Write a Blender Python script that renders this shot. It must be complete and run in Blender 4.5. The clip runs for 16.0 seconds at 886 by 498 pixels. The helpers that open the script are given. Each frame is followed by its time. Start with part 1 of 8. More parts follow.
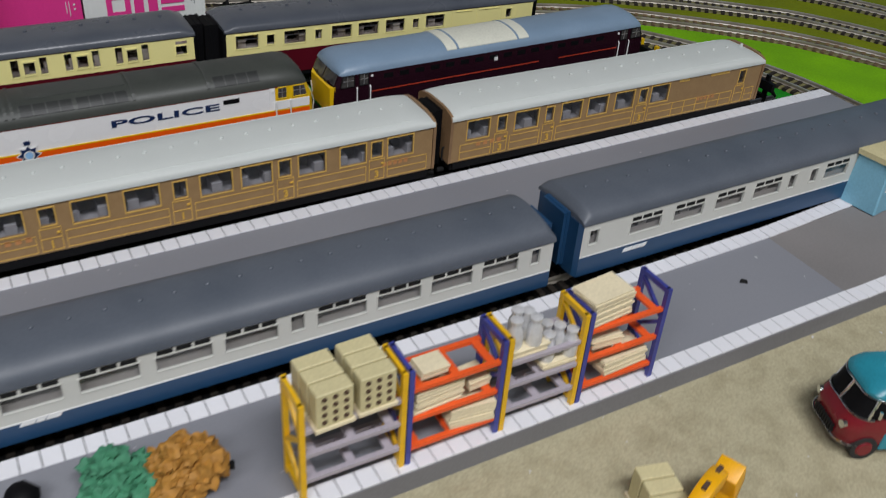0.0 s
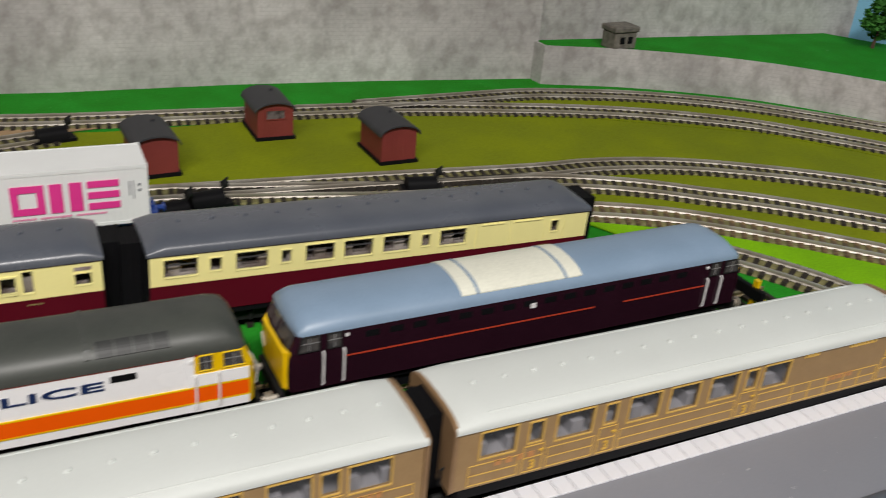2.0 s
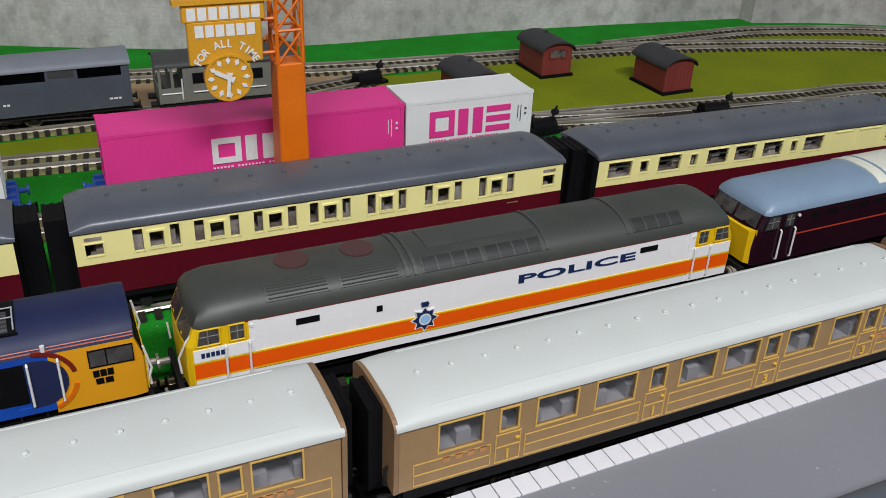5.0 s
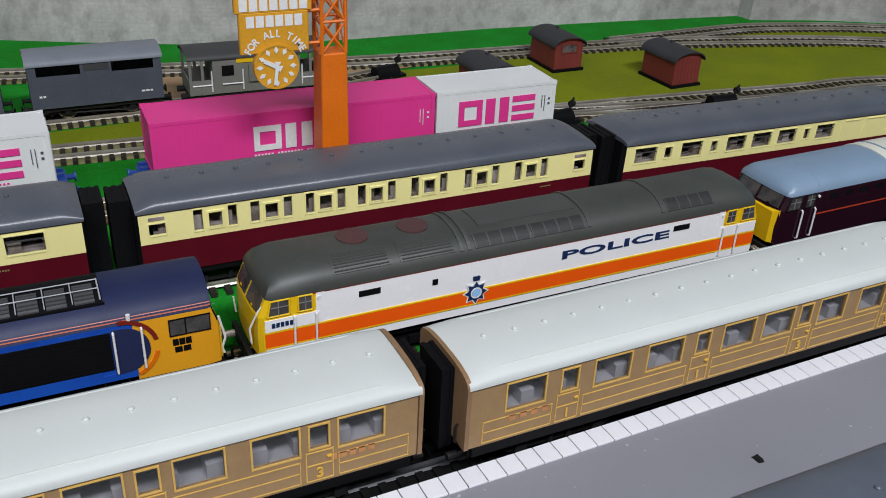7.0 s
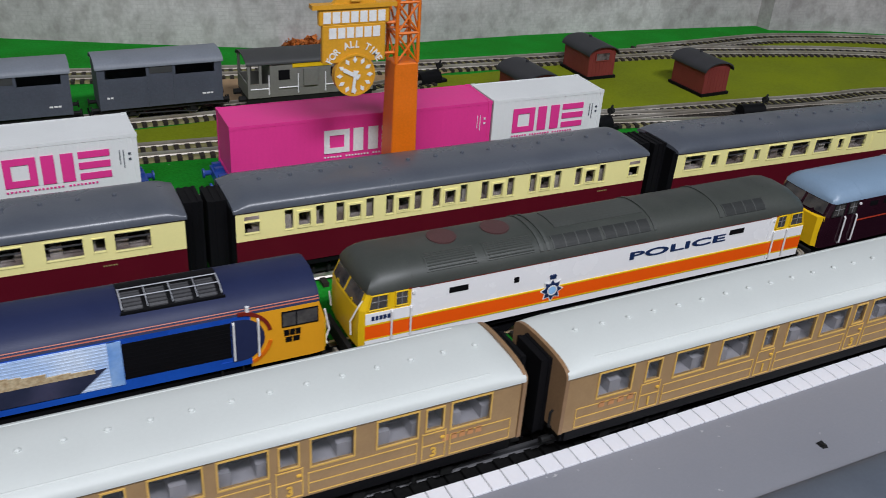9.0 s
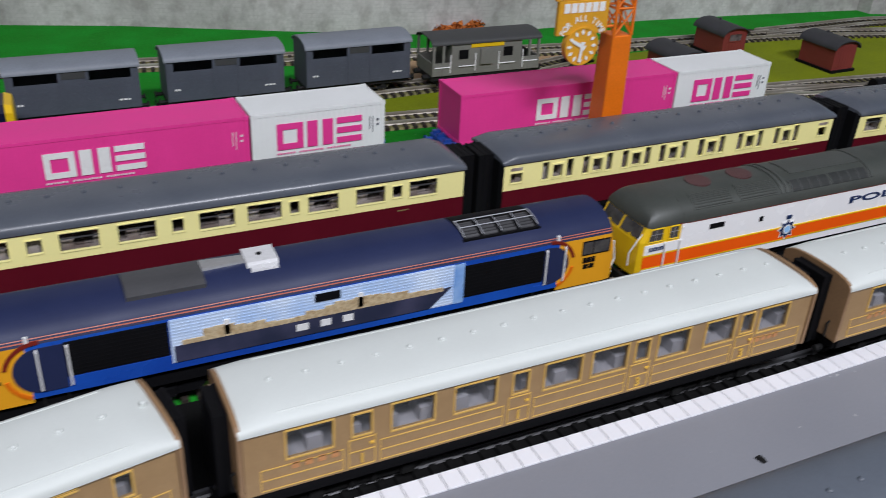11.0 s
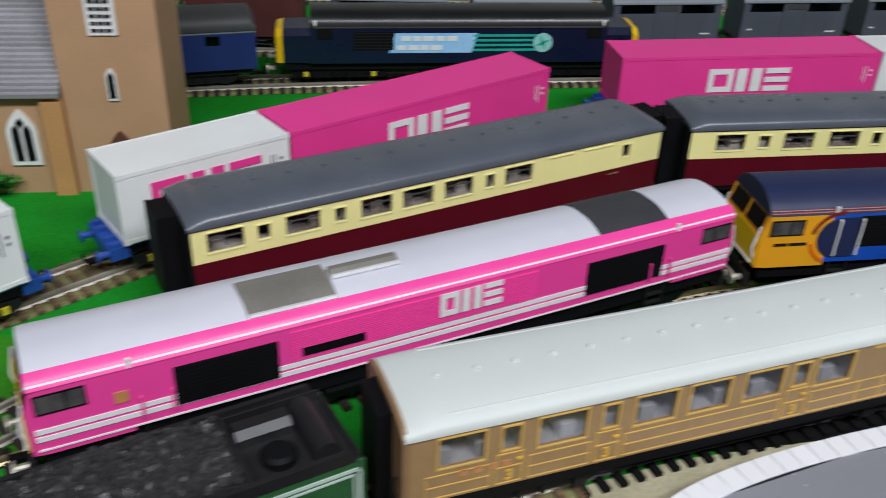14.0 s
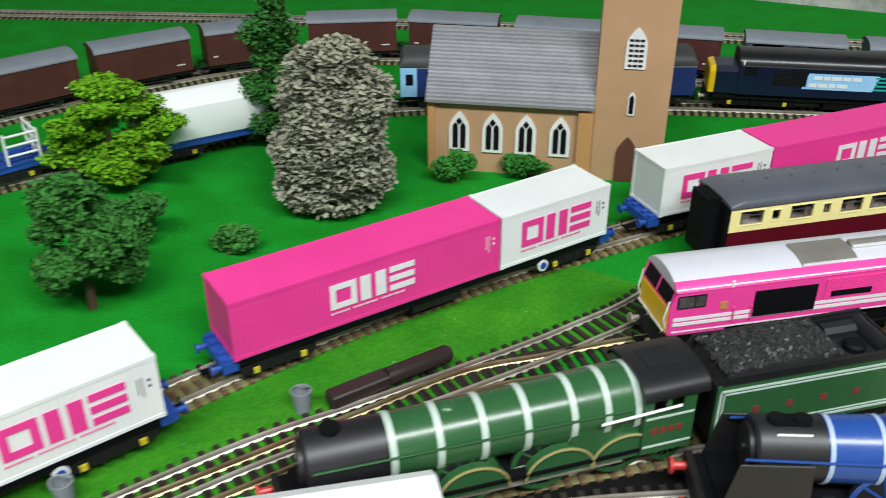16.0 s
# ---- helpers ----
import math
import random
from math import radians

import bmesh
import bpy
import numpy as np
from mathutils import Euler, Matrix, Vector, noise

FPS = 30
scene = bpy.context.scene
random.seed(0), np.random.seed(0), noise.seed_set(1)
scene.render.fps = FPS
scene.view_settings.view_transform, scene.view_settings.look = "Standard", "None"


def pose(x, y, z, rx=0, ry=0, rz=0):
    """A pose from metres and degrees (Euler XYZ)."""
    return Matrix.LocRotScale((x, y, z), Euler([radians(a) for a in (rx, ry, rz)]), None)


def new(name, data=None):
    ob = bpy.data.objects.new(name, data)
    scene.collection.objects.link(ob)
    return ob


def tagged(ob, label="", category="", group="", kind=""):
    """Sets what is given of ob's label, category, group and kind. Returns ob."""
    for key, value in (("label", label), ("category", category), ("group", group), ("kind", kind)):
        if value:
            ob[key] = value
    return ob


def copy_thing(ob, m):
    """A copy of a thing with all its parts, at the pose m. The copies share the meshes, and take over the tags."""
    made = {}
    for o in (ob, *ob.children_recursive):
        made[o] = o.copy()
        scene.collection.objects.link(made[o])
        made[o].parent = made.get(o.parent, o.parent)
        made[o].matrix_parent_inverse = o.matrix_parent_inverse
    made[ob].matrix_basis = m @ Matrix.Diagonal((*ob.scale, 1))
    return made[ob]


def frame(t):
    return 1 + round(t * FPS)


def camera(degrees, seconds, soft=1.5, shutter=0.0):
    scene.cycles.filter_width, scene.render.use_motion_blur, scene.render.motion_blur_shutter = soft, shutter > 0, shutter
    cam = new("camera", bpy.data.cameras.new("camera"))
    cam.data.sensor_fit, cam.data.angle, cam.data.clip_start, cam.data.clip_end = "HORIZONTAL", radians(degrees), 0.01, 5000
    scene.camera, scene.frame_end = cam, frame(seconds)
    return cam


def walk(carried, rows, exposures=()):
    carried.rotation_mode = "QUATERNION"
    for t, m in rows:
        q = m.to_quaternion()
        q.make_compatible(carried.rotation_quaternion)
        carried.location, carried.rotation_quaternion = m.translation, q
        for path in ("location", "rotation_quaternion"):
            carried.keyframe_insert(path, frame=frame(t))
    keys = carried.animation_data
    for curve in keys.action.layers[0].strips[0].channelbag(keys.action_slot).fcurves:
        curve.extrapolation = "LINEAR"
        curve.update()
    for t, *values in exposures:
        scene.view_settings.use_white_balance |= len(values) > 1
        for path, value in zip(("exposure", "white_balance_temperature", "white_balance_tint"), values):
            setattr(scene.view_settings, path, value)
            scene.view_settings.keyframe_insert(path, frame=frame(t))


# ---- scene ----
cam = camera(51.88, 16.0, soft=0.95, shutter=0.42)
PATH = [
    (0, 0.0228, -0.4459, 0.2625, -31.06, -34.60, 4.39),
    (0.5, 0.0831, -0.4239, 0.2662, -28.08, -33.25, 2.57),
    (1, 0.1491, -0.3678, 0.2679, -27.19, -29.65, 2.37),
    (1.5, 0.1680, -0.2998, 0.2486, -28.22, -27.54, 3.34),
    (2, 0.1273, -0.2848, 0.2360, -27.11, -26.78, 5.15),
    (2.5, 0.0773, -0.2788, 0.2231, -26.53, -27.67, 5.79),
    (3, 0.0128, -0.2772, 0.2273, -25.33, -28.31, 5.53),
    (3.5, -0.0423, -0.2750, 0.2276, -24.18, -28.90, 5.49),
    (3.7, -0.0606, -0.2733, 0.2259, -23.64, -29.06, 4.10),
    (5.8, -0.0784, -0.2778, 0.2252, -25.57, -28.59, 2.05),
    (6, -0.0804, -0.2824, 0.2245, -25.92, -28.48, 2.13),
    (6.5, -0.1045, -0.2837, 0.2303, -26.72, -28.78, 3.66),
    (7, -0.1122, -0.2829, 0.2250, -26.58, -28.65, 2.87),
    (7.5, -0.1102, -0.2839, 0.2294, -26.37, -29.09, 3.42),
    (8, -0.1186, -0.2837, 0.2285, -26.53, -28.95, 3.64),
    (8.2, -0.1237, -0.2824, 0.2302, -26.56, -28.97, 3.81),
    (10.3, -0.2414, -0.2967, 0.2391, -28.89, -28.09, 3.78),
    (10.5, -0.2535, -0.2947, 0.2361, -28.21, -28.14, 3.74),
    (11, -0.2951, -0.2924, 0.2327, -26.66, -28.65, 3.02),
    (11.5, -0.3283, -0.2944, 0.2310, -24.75, -29.16, 2.95),
    (12, -0.3508, -0.2951, 0.2331, -23.23, -29.58, 2.72),
    (12.5, -0.3867, -0.2930, 0.2319, -22.23, -29.61, 3.57),
    (13, -0.4290, -0.2924, 0.2254, -19.93, -29.63, 3.35),
    (13.5, -0.4755, -0.2962, 0.2203, -15.34, -30.34, 3.22),
    (14, -0.5207, -0.2993, 0.2192, -9.48, -30.77, 2.13),
    (14.5, -0.5673, -0.3197, 0.2243, -5.19, -31.09, 2.65),
    (15, -0.6032, -0.3498, 0.2399, -0.93, -31.51, 2.24),
    (15.5, -0.6407, -0.4057, 0.2676, 3.67, -31.25, 0.81),
    (15.7, -0.6544, -0.4250, 0.2726, 5.05, -30.31, 0.51),
    (16, -0.6749, -0.4540, 0.2800, 6.33, -30.02, -0.05),
]
WAY = []
for t, x, y, z, yaw, pitch, roll in PATH:
    turn = Euler((radians(90 + pitch), 0, radians(yaw))).to_matrix().to_4x4()
    WAY.append((t, Matrix.Translation((x, y, z)) @ turn @ pose(0, 0, 0, 0, 0, roll)))
walk(cam, WAY, exposures=[(0.0, -0.42, 6500, 11), (0.5, -0.32, 6550, 13), (1.0, -0.17, 6850, 11), (1.5, -0.02, 6900, 12), (2.0, 0.14, 7100, 12), (3.0, 0.2, 6750, 11), (3.5, 0.06, 6750, 11), (6.0, -0.02, 6350, 12), (7.5, -0.03, 6300, 12), (8.0, -0.08, 6250, 12), (10.5, 0.03, 6250, 14), (12.0, 0.02, 6200, 13), (13.0, 0.02, 6150, 12), (13.5, 0.1, 6250, 11), (14.0, -0.05, 6300, 10), (14.5, -0.15, 6350, 10), (16.0, 0.38, 6500, 4)])

# ---- world and light: a closed room with two ceiling lamps ----
world = bpy.data.worlds.new("world")
scene.world = world
world.use_nodes = True
world.node_tree.nodes["Background"].inputs[0].default_value = (0.9, 0.95, 1.0, 1)
world.node_tree.nodes["Background"].inputs[1].default_value = 0.05


def ceiling_lamp_light(x, y, z, sx, sy, watts, colour):
    data = bpy.data.lights.new("lamp_light", "AREA")
    data.shape, data.size, data.size_y, data.energy, data.color = "RECTANGLE", sx, sy, watts, colour
    ob = new("lamp_light", data)
    ob.location = (x, y, z)
    return ob


LAMP_A = ceiling_lamp_light(0.12, -1.1, 1.475, 0.9, 0.28, 32, (0.97, 0.985, 1.02))
LAMP_B = ceiling_lamp_light(-0.95, -1.1, 1.475, 0.9, 0.28, 25, (0.97, 0.985, 1.02))

# ---- geometry helpers, in millimetres ----
S = 0.001
rng = random.Random(7)


def V(x, y, z):
    return Vector((x * S, y * S, z * S))


def hexa(bm, pts):
    vs = [bm.verts.new(V(*p)) for p in pts]
    for f in ((0, 3, 2, 1), (4, 5, 6, 7), (0, 1, 5, 4), (1, 2, 6, 5), (2, 3, 7, 6), (3, 0, 4, 7)):
        bm.faces.new([vs[i] for i in f])
    return vs


def box(bm, x0, x1, y0, y1, z0, z1):
    return hexa(bm, [(x0, y0, z0), (x1, y0, z0), (x1, y1, z0), (x0, y1, z0), (x0, y0, z1), (x1, y0, z1), (x1, y1, z1), (x0, y1, z1)])


def loft(bm, rings, caps=True, closed=True):
    rows = [[bm.verts.new(V(*p)) for p in ring] for ring in rings]
    n = len(rows[0])
    for a, b in zip(rows, rows[1:]):
        for i in range(n if closed else n - 1):
            j = (i + 1) % n
            bm.faces.new((a[i], a[j], b[j], b[i]))
    if caps:
        bm.faces.new(list(reversed(rows[0])))
        bm.faces.new(rows[-1])
    return rows


def extr_x(bm, prof, x0, x1):
    loft(bm, [[(x0, y, z) for y, z in prof], [(x1, y, z) for y, z in prof]])


def extr_y(bm, prof, y0, y1):
    loft(bm, [[(x, y0, z) for x, z in prof], [(x, y1, z) for x, z in prof]])


def extr_z(bm, prof, z0, z1):
    loft(bm, [[(x, y, z0) for x, y in prof], [(x, y, z1) for x, y in prof]])


def cyl(bm, p0, p1, r0, r1=None, n=14):
    a, b = Vector(p0), Vector(p1)
    q = (b - a).to_track_quat("Z", "Y")
    r1 = r0 if r1 is None else r1
    rings = []
    for c, r in ((a, r0), (b, r1)):
        rings.append([tuple(c + q @ Vector((r * math.cos(k * 2 * math.pi / n), r * math.sin(k * 2 * math.pi / n), 0))) for k in range(n)])
    loft(bm, rings)


def rod(bm, pts, r, n=6):
    for p, q in zip(pts, pts[1:]):
        cyl(bm, p, q, r, n=n)


def ball(bm, c, r, seed=0, rough=0.0, squash=1.0, sub=2):
    made = bmesh.ops.create_icosphere(bm, subdivisions=sub, radius=r * S)
    for v in made["verts"]:
        k = 1 + rough * noise.noise(v.co * (1800 / max(r, 1)) + Vector((seed * 3.1, seed, -seed)))
        v.co = Vector((v.co.x * k, v.co.y * k, v.co.z * k * squash)) + V(*c)


def finish(bm, smooth):
    bmesh.ops.recalc_face_normals(bm, faces=bm.faces)
    me = bpy.data.meshes.new("mesh")
    bm.to_mesh(me)
    bm.free()
    if smooth:
        me.polygons.foreach_set("use_smooth", [True] * len(me.polygons))
        me.set_sharp_from_angle(angle=radians(38))
    return me


def bevel(bm, width, seg=1):
    bmesh.ops.remove_doubles(bm, verts=bm.verts, dist=1e-7)
    edges = [e for e in bm.edges if len(e.link_faces) == 2 and e.calc_face_angle(0) > 0.6]
    bmesh.ops.bevel(bm, geom=edges, offset=width * S, segments=seg, affect="EDGES", profile=0.5)


def part(name, bm, material, parent, label="", smooth=False):
    """One mesh object under a thing or a part."""
    me = finish(bm, smooth)
    me.materials.append(material)
    ob = new(name, me)
    ob.parent = parent
    if label:
        ob["label"] = label
    return ob


def twin(ob, m):
    """Another object on the same mesh, under the same parent."""
    other = new(ob.name.split(".")[0], ob.data)
    other.parent = ob.parent
    other.matrix_basis = m
    if "label" in ob:
        other["label"] = ob["label"]
    return other


def thing(name, x, y, z, rz, label, category, group="", kind=""):
    ob = new(name)
    ob.empty_display_size = 0.01
    ob.matrix_basis = pose(x * S, y * S, z * S, 0, 0, rz)
    return tagged(ob, label, category, group, kind)


def single(name, bm, material, label, category, group="", kind="", smooth=False, at=None):
    me = finish(bm, smooth)
    me.materials.append(material)
    ob = new(name, me)
    if at is not None:
        ob.matrix_basis = at
    return tagged(ob, label, category, group, kind)


def lettering(text, size, depth=0.3):
    """The mesh of a line of text, centred, standing in the x-z plane and facing -y."""
    cu = bpy.data.curves.new("text", "FONT")
    cu.body, cu.size, cu.extrude, cu.align_x, cu.align_y = text, size * S, depth * S * 0.5, "CENTER", "CENTER"
    cu.resolution_u = 3
    cu.offset = size * S * 0.022
    ob = bpy.data.objects.new("text", cu)
    scene.collection.objects.link(ob)
    bpy.context.view_layer.update()
    me = bpy.data.meshes.new_from_object(ob.evaluated_get(bpy.context.evaluated_depsgraph_get()))
    bpy.data.objects.remove(ob)
    me.transform(Matrix.Rotation(radians(90), 4, "X"))
    return me


def text_part(name, text, size, x, y, z, material, parent, label="", stretch=1.0, tilt=0.0, width=0):
    me = lettering(text, size)
    if width:
        xs = [v.co.x for v in me.vertices]
        stretch = width * S / (max(xs) - min(xs))
    me.materials.clear()
    me.materials.append(material)
    ob = new(name, me)
    ob.parent = parent
    ob.matrix_basis = pose(x * S, y * S, z * S, 0, tilt, 0) @ Matrix.Diagonal((stretch, 1, 1, 1))
    if label:
        ob["label"] = label
    return ob


# ---- materials ----
def mat(name, colour, rough=0.5, metal=0.0, vary=0.12, size=0.02, grain=0.15, bump=0.05, bump_size=0.0012, alt=None, alt_at=0.55, spec=0.5, island=0.0, speck=0.0):
    """A plain surface with broad and fine variation, optional second colour in patches, and fine relief."""
    m = bpy.data.materials.new(name)
    m.use_nodes = True
    nt = m.node_tree
    nd, ln = nt.nodes, nt.links
    bsdf = nd["Principled BSDF"]
    co = nd.new("ShaderNodeTexCoord")
    broad, fine = nd.new("ShaderNodeTexNoise"), nd.new("ShaderNodeTexNoise")
    broad.inputs["Scale"].default_value, broad.inputs["Detail"].default_value = 1 / size, 4
    fine.inputs["Scale"].default_value, fine.inputs["Detail"].default_value = 1 / bump_size, 3
    for n in (broad, fine):
        ln.new(co.outputs["Object"], n.inputs["Vector"])
    ramp = nd.new("ShaderNodeValToRGB")
    c = Vector(colour)
    alt = alt or tuple(min(1, v * (1 - vary)) for v in c)
    ramp.color_ramp.elements[0].position, ramp.color_ramp.elements[1].position = alt_at - 0.15, alt_at + 0.15
    ramp.color_ramp.elements[0].color = (*alt, 1)
    ramp.color_ramp.elements[1].color = (*colour, 1)
    ln.new(broad.outputs["Fac"], ramp.inputs["Fac"])
    grainmix = nd.new("ShaderNodeMix")
    grainmix.data_type, grainmix.blend_type = "RGBA", "MULTIPLY"
    grainmix.inputs[0].default_value = 1.0
    gr = nd.new("ShaderNodeMapRange")
    gr.inputs["To Min"].default_value, gr.inputs["To Max"].default_value = 1 - grain, 1 + grain
    ln.new(fine.outputs["Fac"], gr.inputs["Value"])
    ln.new(ramp.outputs["Color"], grainmix.inputs[6])
    comb = nd.new("ShaderNodeCombineColor")
    for k in range(3):
        ln.new(gr.outputs["Result"], comb.inputs[k])
    ln.new(comb.outputs["Color"], grainmix.inputs[7])
    out = grainmix.outputs[2]
    if island:
        geo = nd.new("ShaderNodeNewGeometry")
        obi = nd.new("ShaderNodeObjectInfo")
        add = nd.new("ShaderNodeMath")
        add.operation = "ADD"
        ln.new(geo.outputs["Random Per Island"], add.inputs[0])
        ln.new(obi.outputs["Random"], add.inputs[1])
        mr = nd.new("ShaderNodeMapRange")
        mr.inputs["From Max"].default_value = 2
        mr.inputs["To Min"].default_value, mr.inputs["To Max"].default_value = 1 - island, 1 + island
        ln.new(add.outputs[0], mr.inputs["Value"])
        hv = nd.new("ShaderNodeHueSaturation")
        ln.new(mr.outputs["Result"], hv.inputs["Value"])
        ln.new(out, hv.inputs["Color"])
        out = hv.outputs["Color"]
    if speck:
        # sparse pale specks and scuffs
        dots = nd.new("ShaderNodeTexNoise")
        dots.inputs["Scale"].default_value, dots.inputs["Detail"].default_value = 260, 2
        ln.new(co.outputs["Object"], dots.inputs["Vector"])
        cut = nd.new("ShaderNodeMapRange")
        cut.inputs["From Min"].default_value, cut.inputs["From Max"].default_value = 0.735, 0.78
        cut.inputs["To Max"].default_value = speck
        ln.new(dots.outputs["Fac"], cut.inputs["Value"])
        over = nd.new("ShaderNodeMix")
        over.data_type = "RGBA"
        over.inputs[7].default_value = (0.6, 0.6, 0.6, 1)
        ln.new(cut.outputs["Result"], over.inputs[0])
        ln.new(out, over.inputs[6])
        out = over.outputs[2]
    ln.new(out, bsdf.inputs["Base Color"])
    rr = nd.new("ShaderNodeMapRange")
    rr.inputs["To Min"].default_value, rr.inputs["To Max"].default_value = max(0.02, rough - 0.1), min(1, rough + 0.1)
    ln.new(broad.outputs["Fac"], rr.inputs["Value"])
    ln.new(rr.outputs["Result"], bsdf.inputs["Roughness"])
    bsdf.inputs["Metallic"].default_value = metal
    bsdf.inputs["Specular IOR Level"].default_value = spec
    if bump:
        bp = nd.new("ShaderNodeBump")
        bp.inputs["Strength"].default_value, bp.inputs["Distance"].default_value = bump, 0.0006
        ln.new(fine.outputs["Fac"], bp.inputs["Height"])
        ln.new(bp.outputs["Normal"], bsdf.inputs["Normal"])
    return m


def glass_mat(name, tint, clear):
    m = bpy.data.materials.new(name)
    m.use_nodes = True
    nt = m.node_tree
    nd, ln = nt.nodes, nt.links
    nd.remove(nd["Principled BSDF"])
    tr, gl, mx, fr = nd.new("ShaderNodeBsdfTransparent"), nd.new("ShaderNodeBsdfGlossy"), nd.new("ShaderNodeMixShader"), nd.new("ShaderNodeLayerWeight")
    tr.inputs["Color"].default_value = (*[v * clear for v in tint], 1)
    gl.inputs["Roughness"].default_value = 0.08
    fr.inputs["Blend"].default_value = 0.25
    gloss = nd.new("ShaderNodeMapRange")
    gloss.inputs["To Min"].default_value, gloss.inputs["To Max"].default_value = 0.03, 0.3
    ln.new(fr.outputs["Facing"], gloss.inputs["Value"])
    ln.new(gloss.outputs["Result"], mx.inputs[0])
    ln.new(tr.outputs[0], mx.inputs[1])
    ln.new(gl.outputs[0], mx.inputs[2])
    ln.new(mx.outputs[0], nd["Material Output"].inputs["Surface"])
    return m


M = {}
M["black"] = mat("black_plastic", (0.005, 0.005, 0.006), 0.6, grain=0.3, spec=0.12)
M["dark"] = mat("dark_frame_plastic", (0.013, 0.013, 0.013), 0.6, grain=0.3, spec=0.2)
M["steel"] = mat("worn_nickel_rail", (0.56, 0.53, 0.47), 0.4, 0.5, alt=(0.36, 0.32, 0.26), size=0.03)
M["brass"] = mat("bright_rail", (0.52, 0.42, 0.25), 0.42, 0.8, alt=(0.34, 0.26, 0.15), size=0.02)
M["sleeper"] = mat("brown_sleeper", (0.03, 0.024, 0.019), 0.7, grain=0.4, island=0.3, spec=0.25)
M["sleeper_tan"] = mat("tan_sleeper", (0.22, 0.14, 0.06), 0.7, grain=0.4, island=0.3, alt=(0.06, 0.04, 0.025), size=0.006)
M["ballast"] = mat("grey_tan_track_bed", (0.24, 0.22, 0.10), 0.85, alt=(0.15, 0.14, 0.06), size=0.006, grain=0.35, spec=0.2, bump=0.3)
M["silver"] = mat("silver_paint", (0.62, 0.62, 0.62), 0.32, 0.7)
M["white"] = mat("white_paint", (0.8, 0.8, 0.79), 0.4, vary=0.05)
M["glass"] = glass_mat("window_glass", (0.94, 0.96, 0.97), 0.96)
M["smoked"] = glass_mat("smoked_glass", (0.5, 0.52, 0.54), 0.6)
M["teak"] = mat("teak_printed_plastic", (0.33, 0.208, 0.095), 0.4, alt=(0.295, 0.183, 0.082), size=0.006, grain=0.1)
M["teak_dark"] = mat("teak_end", (0.27, 0.16, 0.08), 0.45, size=0.01)
M["gold"] = mat("yellow_lining", (0.72, 0.43, 0.06), 0.45, vary=0.1)
M["gold_red"] = mat("shaded_lettering", (0.56, 0.25, 0.09), 0.45)
M["roof_white"] = mat("off_white_roof", (0.60, 0.63, 0.605), 0.58, vary=0.05, size=0.05, grain=0.03, bump=0.01, spec=0.35)
M["roof_grey"] = mat("slate_grey_roof", (0.075, 0.085, 0.105), 0.29, alt=(0.095, 0.105, 0.125), size=0.03, grain=0.12)
M["roof_bg"] = mat("blue_grey_roof", (0.075, 0.089, 0.112), 0.5, alt=(0.098, 0.112, 0.136), size=0.03, grain=0.12)
M["cream"] = mat("cream_paint", (0.92, 0.84, 0.36), 0.35, vary=0.05, grain=0.04, bump=0.02)
M["maroon"] = mat("crimson_maroon_paint", (0.1, 0.005, 0.013), 0.35, vary=0.08, grain=0.05, spec=0.3)
M["seat"] = mat("pale_seat_plastic", (0.33, 0.31, 0.325), 0.6)
M["seat_bg"] = mat("grey_brown_seat", (0.4, 0.36, 0.33), 0.6)
M["seat_dark"] = mat("brown_seat_plastic", (0.48, 0.42, 0.39), 0.6, alt=(0.2, 0.15, 0.13), size=0.012)
M["bg_blue"] = mat("rail_blue_paint", (0.013, 0.055, 0.13), 0.35, vary=0.08, grain=0.03, bump=0.01)
M["bg_grey"] = mat("pearl_grey_paint", (0.62, 0.62, 0.57), 0.4, vary=0.05, grain=0.03, bump=0.01)
M["loco_white"] = mat("gloss_white_body", (0.86, 0.86, 0.86), 0.26, vary=0.02, grain=0.02, bump=0.01)
M["orange_band"] = mat("orange_red_band", (0.92, 0.11, 0.004), 0.35, vary=0.04, grain=0.04, bump=0.01)
M["digger_yellow"] = mat("orange_yellow_plastic", (0.82, 0.40, 0.004), 0.4, vary=0.08)
M["warn_yellow"] = mat("warning_yellow", (0.82, 0.52, 0.008), 0.35, vary=0.06, grain=0.05, bump=0.02)
M["loco_roof"] = mat("dark_olive_grey_roof", (0.042, 0.047, 0.042), 0.46, alt=(0.055, 0.06, 0.053), size=0.02, grain=0.15)
M["roof_edge"] = mat("olive_grey_slats", (0.062, 0.067, 0.061), 0.5, vary=0.15)
M["grille"] = mat("roof_grille", (0.026, 0.028, 0.027), 0.5, grain=0.35)
M["navy"] = mat("navy_lettering", (0.012, 0.03, 0.10), 0.4)
M["claret"] = mat("dark_claret_gloss", (0.022, 0.006, 0.012), 0.14, vary=0.15)
M["claret_roof"] = mat("pale_blue_roof", (0.22, 0.31, 0.42), 0.38, alt=(0.195, 0.28, 0.38), size=0.03, grain=0.06)
M["ivory"] = mat("ivory_panel", (0.73, 0.73, 0.62), 0.45, vary=0.06)
M["red_line"] = mat("red_coachline", (0.5, 0.05, 0.02), 0.4)
M["swoosh_red"] = mat("dark_red_print", (0.2, 0.02, 0.012), 0.4)
M["bright_metal"] = mat("polished_exhaust", (0.85, 0.85, 0.86), 0.25, 0.35, vary=0.04)
M["gb_roof"] = mat("navy_roof", (0.012, 0.018, 0.06), 0.5, spec=0.3, alt=(0.018, 0.025, 0.072), size=0.03, grain=0.1)
